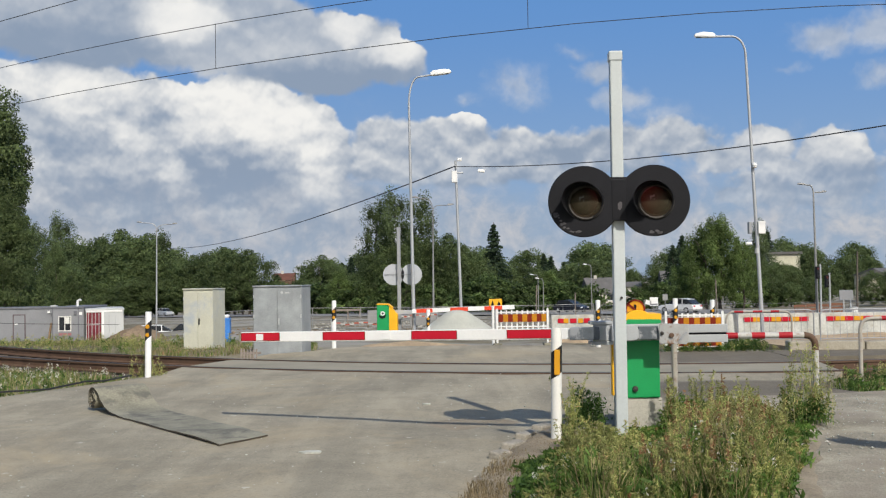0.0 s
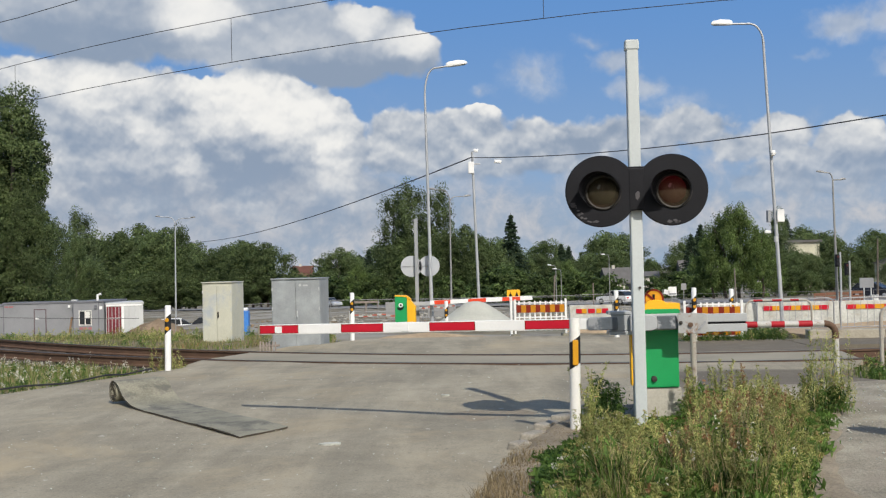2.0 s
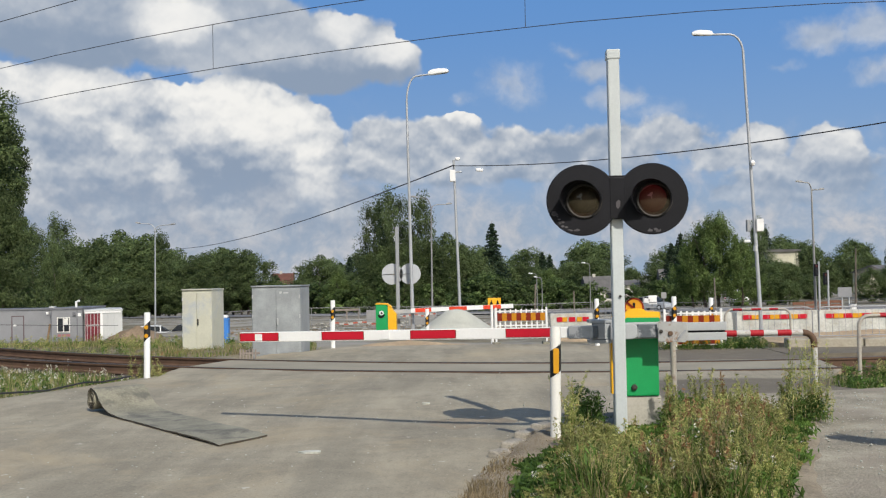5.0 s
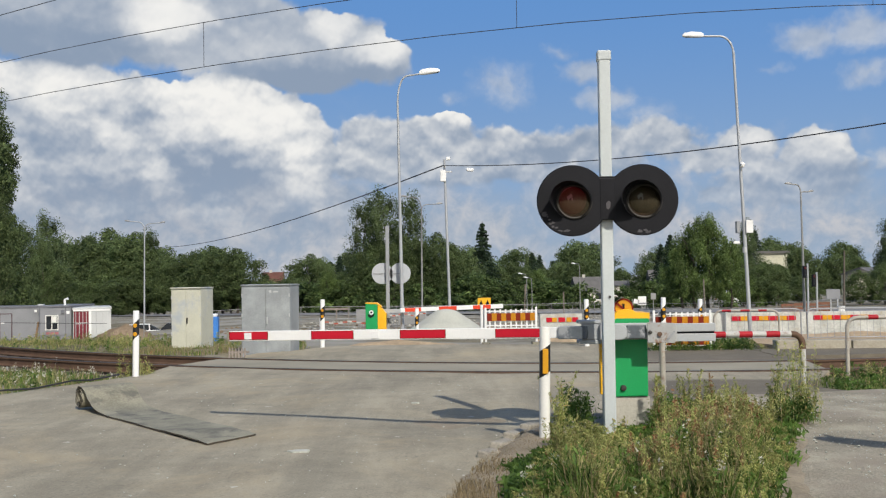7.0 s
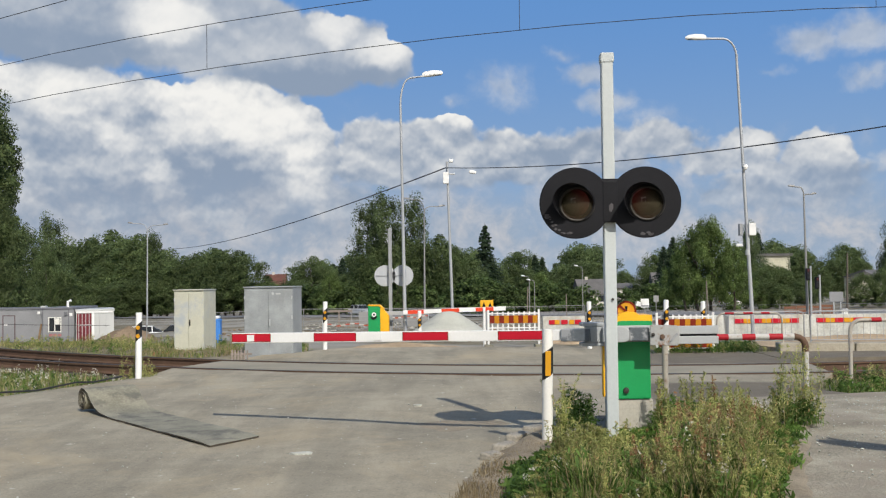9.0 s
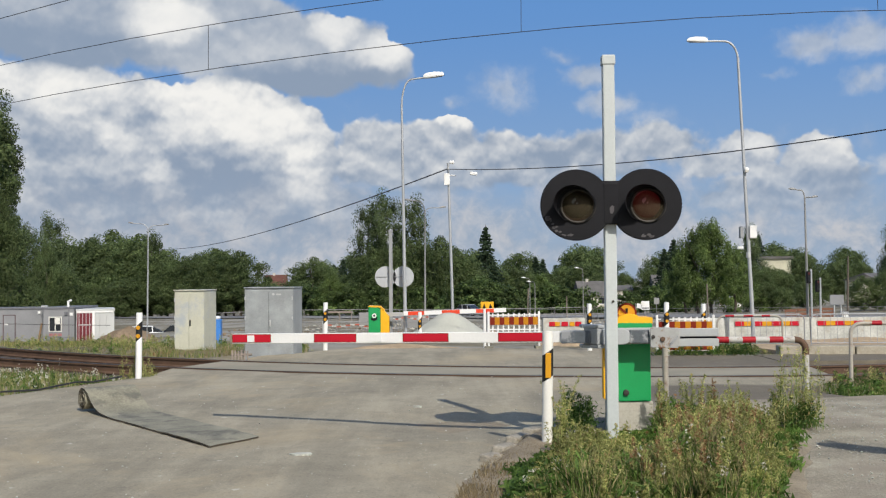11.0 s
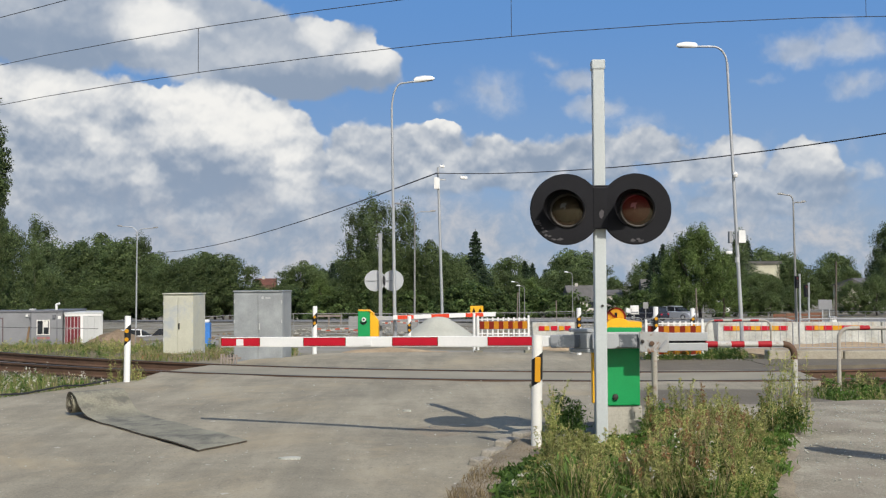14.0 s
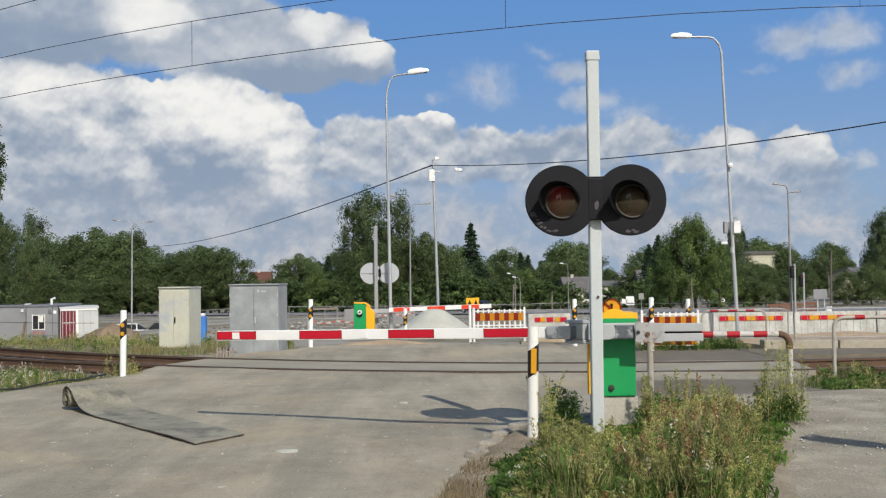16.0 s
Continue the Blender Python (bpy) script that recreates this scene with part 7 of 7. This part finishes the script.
tall_weeds("weeds_by_post", BY_POST, 24, 0.12, 0.42, 25, "leafy weeds between marker post and machine", WEED, GRASS, 90, 0.030, 0.05)
tall_weeds("stalks_by_post", AT_MARKER, 12, 0.22, 0.58, 47, "yellow-green stalks beside the marker post", PLUME, GRASS, 110, 0.024, 0.022)
BY_BOX = [(1.90, 9.5), (2.40, 9.4), (2.55, 9.9), (2.0, 10.1)]
tall_weeds("plume_weeds", BY_BOX, 26, 0.20, 0.56, 28, "tall yellow-green weeds beside the machine", PLUME, GRASS, 150, 0.026, 0.026)
tall_weeds("box_weeds", BY_BOX, 40, 0.14, 0.32, 48, "green leafy weeds beside the machine", WEED, GRASS, 100, 0.032, 0.05)
tall_weeds("far_weeds", [(2.3, 9.3), (3.0, 9.2), (3.1, 10.0), (2.4, 10.1)], 44, 0.14, 0.36, 29, "loose weeds behind the verge", PLUME, DRY, 80, 0.024, 0.026)
tall_weeds("track_weeds", [(-5.1, 16.3), (-4.72, 16.25), (-4.6, 16.6), (-5.0, 16.9)], 34, 0.25, 0.62, 49, "straggling weeds at the crossing's edge", PLUME, GRASS, 60, 0.026, 0.03, land_z)
tall_weeds("corner_stalks", [(0.82, 8.3), (0.98, 9.2), (1.3, 9.15), (1.6, 8.9), (1.5, 8.2)], 60, 0.08, 0.22, 53, "yellow-green weeds round the signal post", PLUME, GRASS, 70, 0.026, 0.03)
LEFT_STRIP = [(-14, 12.0), (-7.2, 12.4), (-6.1, 13.7), (-5.3, 15.4), (-4.95, 16.3), (-5.4, 16.9), (-7.5, 18.6), (-10.5, 20.6), (-16, 25)]
blades("grass_strip", LEFT_STRIP, 24000, 0.10, 0.28, 0.0045, GRASS, 15, land_z, "green grass with white flowers beside the track")
sprays("meadow_flowers", LEFT_STRIP, 1100, 0.18, 0.32, 0.016, 12, PETAL, 16, land_z, "white yarrow flowers in the grass", 0.02, True)
blades("strip_straw", LEFT_STRIP, 9000, 0.08, 0.26, 0.004, DRY, 67, land_z, "dry straw grass beside the track")
sprays("strip_weeds", LEFT_STRIP, 1300, 0.08, 0.24, 0.035, 16, DEEP_GREEN, 17, land_z, "leafy weeds beside the track")
FAR_STRIP = [(-20, 32.5), (-12.6, 26.2), (-9.4, 23.4), (-6.6, 21.9), (-4.9, 20.7), (-4.1, 21.3), (-3.0, 22.2), (-3.2, 24.5), (-8, 27.5), (-16, 34)]
blades("far_grass", FAR_STRIP, 20000, 0.04, 0.16, 0.0045, GRASS, 18, land_z, "rough grass beyond the tracks", 0.5, 0.4)
tall_weeds("far_strip_weeds", FAR_STRIP, 420, 0.10, 0.34, 65, "olive weeds beyond the tracks", PLUME, GRASS, 50, 0.035, 0.05, land_z)
tall_weeds("far_strip_leaves", FAR_STRIP, 160, 0.08, 0.28, 66, "dark leafy weeds beyond the tracks", WEED, GRASS, 50, 0.045, 0.07, land_z)
blades("far_straw", FAR_STRIP, 6000, 0.06, 0.20, 0.004, DRY, 45, land_z, "dry straw grass beyond the tracks", 0.5, 0.4)
RIGHT_STRIP = [(5.0, 13.1), (9.5, 12.8), (9.5, 15.2), (6.0, 15.3), (5.2, 14.6)]
tall_weeds("right_stalks", RIGHT_STRIP, 60, 0.15, 0.38, 50, "olive weeds beside the footpath", PLUME, GRASS, 60, 0.03, 0.04, land_z)
tall_weeds("right_dry", RIGHT_STRIP, 90, 0.10, 0.34, 68, "dry brown stalks beside the footpath", EDGE_DRY, DRY, 60, 0.03, 0.05, land_z)
tall_weeds("right_bushes", RIGHT_STRIP, 170, 0.10, 0.34, 63, "dark leafy weeds beside the footpath", DEEP_GREEN, GRASS, 70, 0.034, 0.07, land_z)
blades("right_grass", RIGHT_STRIP, 5000, 0.06, 0.20, 0.004, GRASS, 19, land_z, "grass beside the footpath and track")
sprays("right_weeds", RIGHT_STRIP, 160, 0.10, 0.30, 0.045, 16, WEED, 20, land_z, "leafy weeds beside the footpath")
BANK_TOP = [(-6.9, 21.5), (-6.0, 21.2), (-4.9, 21.25), (-4.3, 21.7), (-4.5, 22.2), (-5.0, 22.35), (-6.0, 22.3), (-6.6, 22.3)]
blades("bank_grass", BANK_TOP, 2600, 0.05, 0.20, 0.005, GRASS, 51, lambda x, y: -0.06, "rough grass on the bank before the cabinet", 0.5, 0.3)
blades("bank_straw", BANK_TOP, 1500, 0.06, 0.24, 0.004, DRY, 52, lambda x, y: -0.06, "dry straw on the bank before the cabinet", 0.5)
FAR_RIGHT = [(4.0, 19.9), (6.3, 19.8), (6.3, 21.4), (4.2, 21.8), (3.6, 20.6)]
tall_weeds("far_right_weeds", [(4.0, 19.95), (5.9, 19.9), (5.9, 20.6), (4.2, 20.8)], 150, 0.06, 0.26, 21, "low dark weeds by the far railing", DEEP_GREEN, GRASS, 60, 0.035, 0.06, lambda x, y: 0.0)
tall_weeds("far_right_stalks", FAR_RIGHT, 70, 0.08, 0.24, 62, "straw coloured weeds by the far railing", PLUME, DRY, 50, 0.03, 0.05, lambda x, y: 0.0)
sprays("flower_heads", GREEN_PART, 70, 0.34, 0.54, 0.013, 14, PETAL, 22, island_z, "white yarrow flowers on the verge", 0.02, True)


# ---------------------------------------------------------------- cars
def car(x, y, z, rz, paint, label, estate=False):
    """A passenger car facing local +x."""
    ob = thing("car", x, y, z, rz, label, "car", "cars")
    prof = [(-2.15, 0.30), (-2.2, 0.55), (-2.12, 0.86), (-1.75, 0.95), (1.0, 0.93), (1.85, 0.78), (2.15, 0.62), (2.18, 0.34), (2.0, 0.24), (-2.0, 0.24)]
    part("body", prism(prof, -0.84, 0.84, "y", 0.05), paint, ob)
    back = -2.08 if estate else -1.98
    cab = [(back, 0.93), (back + (0.25 if estate else 0.55), 1.40), (-0.6, 1.47), (0.3, 1.43), (1.2, 0.93)]
    gh = part("greenhouse", prism(cab, -0.70, 0.70, "y", 0.04), GLASS_DARK, ob, "dark windows")
    part("roof", prism([(back + (0.25 if estate else 0.55), 1.405), (-0.6, 1.475), (0.3, 1.435), (0.3, 1.475), (-0.6, 1.515), (back + (0.25 if estate else 0.55), 1.445)], -0.68, 0.68, "y"), paint, ob)
    for px in (-0.75, 0.25):
        for sy in (-0.715, 0.715):
            part("pillar", prism([(px - 0.05, 0.93), (px + 0.05, 0.93), (px + 0.02, 1.44), (px - 0.08, 1.44)], sy - 0.01, sy + 0.01, "y"), paint, gh)
    for px in (-1.32, 1.35):
        for sy in (-0.78, 0.78):
            w = part("wheel", lathe([(0.0, -0.10), (0.30, -0.10), (0.32, -0.05), (0.32, 0.05), (0.30, 0.10), (0.0, 0.10)], 20, axis="y"), TYRE, ob, at=pose(px, sy, 0.32))
            part("rim", lathe([(0.0, -0.112), (0.10, -0.115), (0.19, -0.105), (0.19, 0.105), (0.10, 0.115), (0.0, 0.112)], 14, axis="y"), GALV, w)
    for sy in (-0.6, 0.6):
        part("headlight", box(2.10, 2.19, sy - 0.14, sy + 0.14, 0.60, 0.72, 0.02), WHITE, ob)
        part("tail_light", box(-2.21, -2.12, sy - 0.12, sy + 0.12, 0.66, 0.82, 0.02), RED, ob)
    return ob


moving_cars = []


def drives(ob, off, turn, rows):
    moving_cars.append((ob, off, turn, rows))


drives(car(0, 0, 0, 0, CAR_SILVER, "silver hatchback driving along the far road", False), 1.5, 180, [(0, 137.8), (1, 113.0), (2, 88.2), (4.1, 40.0), (6.3, -0.2), (6.6, -4.4), (16, -136.1)])
drives(car(0, 0, 0, 0, CAR_DARK, "dark car driving along the far road", False), 1.5, 180, [(0, 34.1), (1, 14.8), (1.5, 6.9), (2, -1.4), (16, -233.8)])
drives(car(0, 0, 0, 0, CAR_DARK, "dark car coming the other way on the far road", True), -2.0, 0, [(0, -209.7), (12.4, -3.4), (12.8, 3.3), (13.2, 8.2), (16, 42.9)])
drives(car(0, 0, 0, 0, CAR_WHITE, "white car driving the other way on the far road", False), -3.5, 0, [(0, 14.9), (0.6, 18.3), (2.2, 26.4), (16, 96.4)])
drives(car(0, 0, 0, 0, CAR_SILVER, "silver car driving along the far road", False), 1.5, 180, [(0, 181.8), (14, 16.3), (14.4, 11.6), (14.8, 5.6), (15.2, -0.8), (15.6, -5.2), (16, -9.5)])

car(-28.4, 100.0, land_z(-28.4, 100), 14, CAR_WHITE, "white car parked behind the earth heap", True)
car(-25.4, 101.5, land_z(-25.4, 101.5), 8, CAR_DARK, "dark car parked behind the earth heap")


# ---------------------------------------------------------------- what moves
BLINK, PHASE = 1.516, 0.30


def motions():
    walk(backdrop_sky, [(0.0, pose(*EYE, 0, 0, -0.10)), (16.0, pose(*EYE, 0, 0, 0.40))])
    heading = math.degrees(math.atan2(0.735, -0.678))
    for ob, off, turn, rows in moving_cars:
        keys = [(t, pose(*(Vector(road_point(s, off)) + Vector((0, 0, 0.03))), 0, 0, heading + turn)) for t, s in rows if off > -3 or t < 2.5]
        if off < -3:
            # the white car turns off behind the trees
            for t, s, far, bend in ((2.5, 28.3, 1.5, -50), (2.9, 30.3, 8.0, -80), (3.4, 31.5, 18.0, -85), (4.6, 33.0, 36.0, -85), (16.0, 33.1, 37.0, -85)):
                x, y, z = road_point(s, far)
                keys.append((t, pose(x, y, (z if far < 5.5 else land_z(x, y)) + 0.03, 0, 0, heading + bend)))
        walk(ob, keys)
    # the two bulbs take turns: one glowing face each, turned in small steps
    for k, bulb in enumerate(near_bulbs):
        rows = []
        for step in range(0, 99):
            t = step * 16.0 / 98
            rows.append((t, pose(0, 0.145, 0, 0, 0, (t / BLINK + PHASE + 0.5 * k) * 360)))
        walk(bulb, rows)


motions()
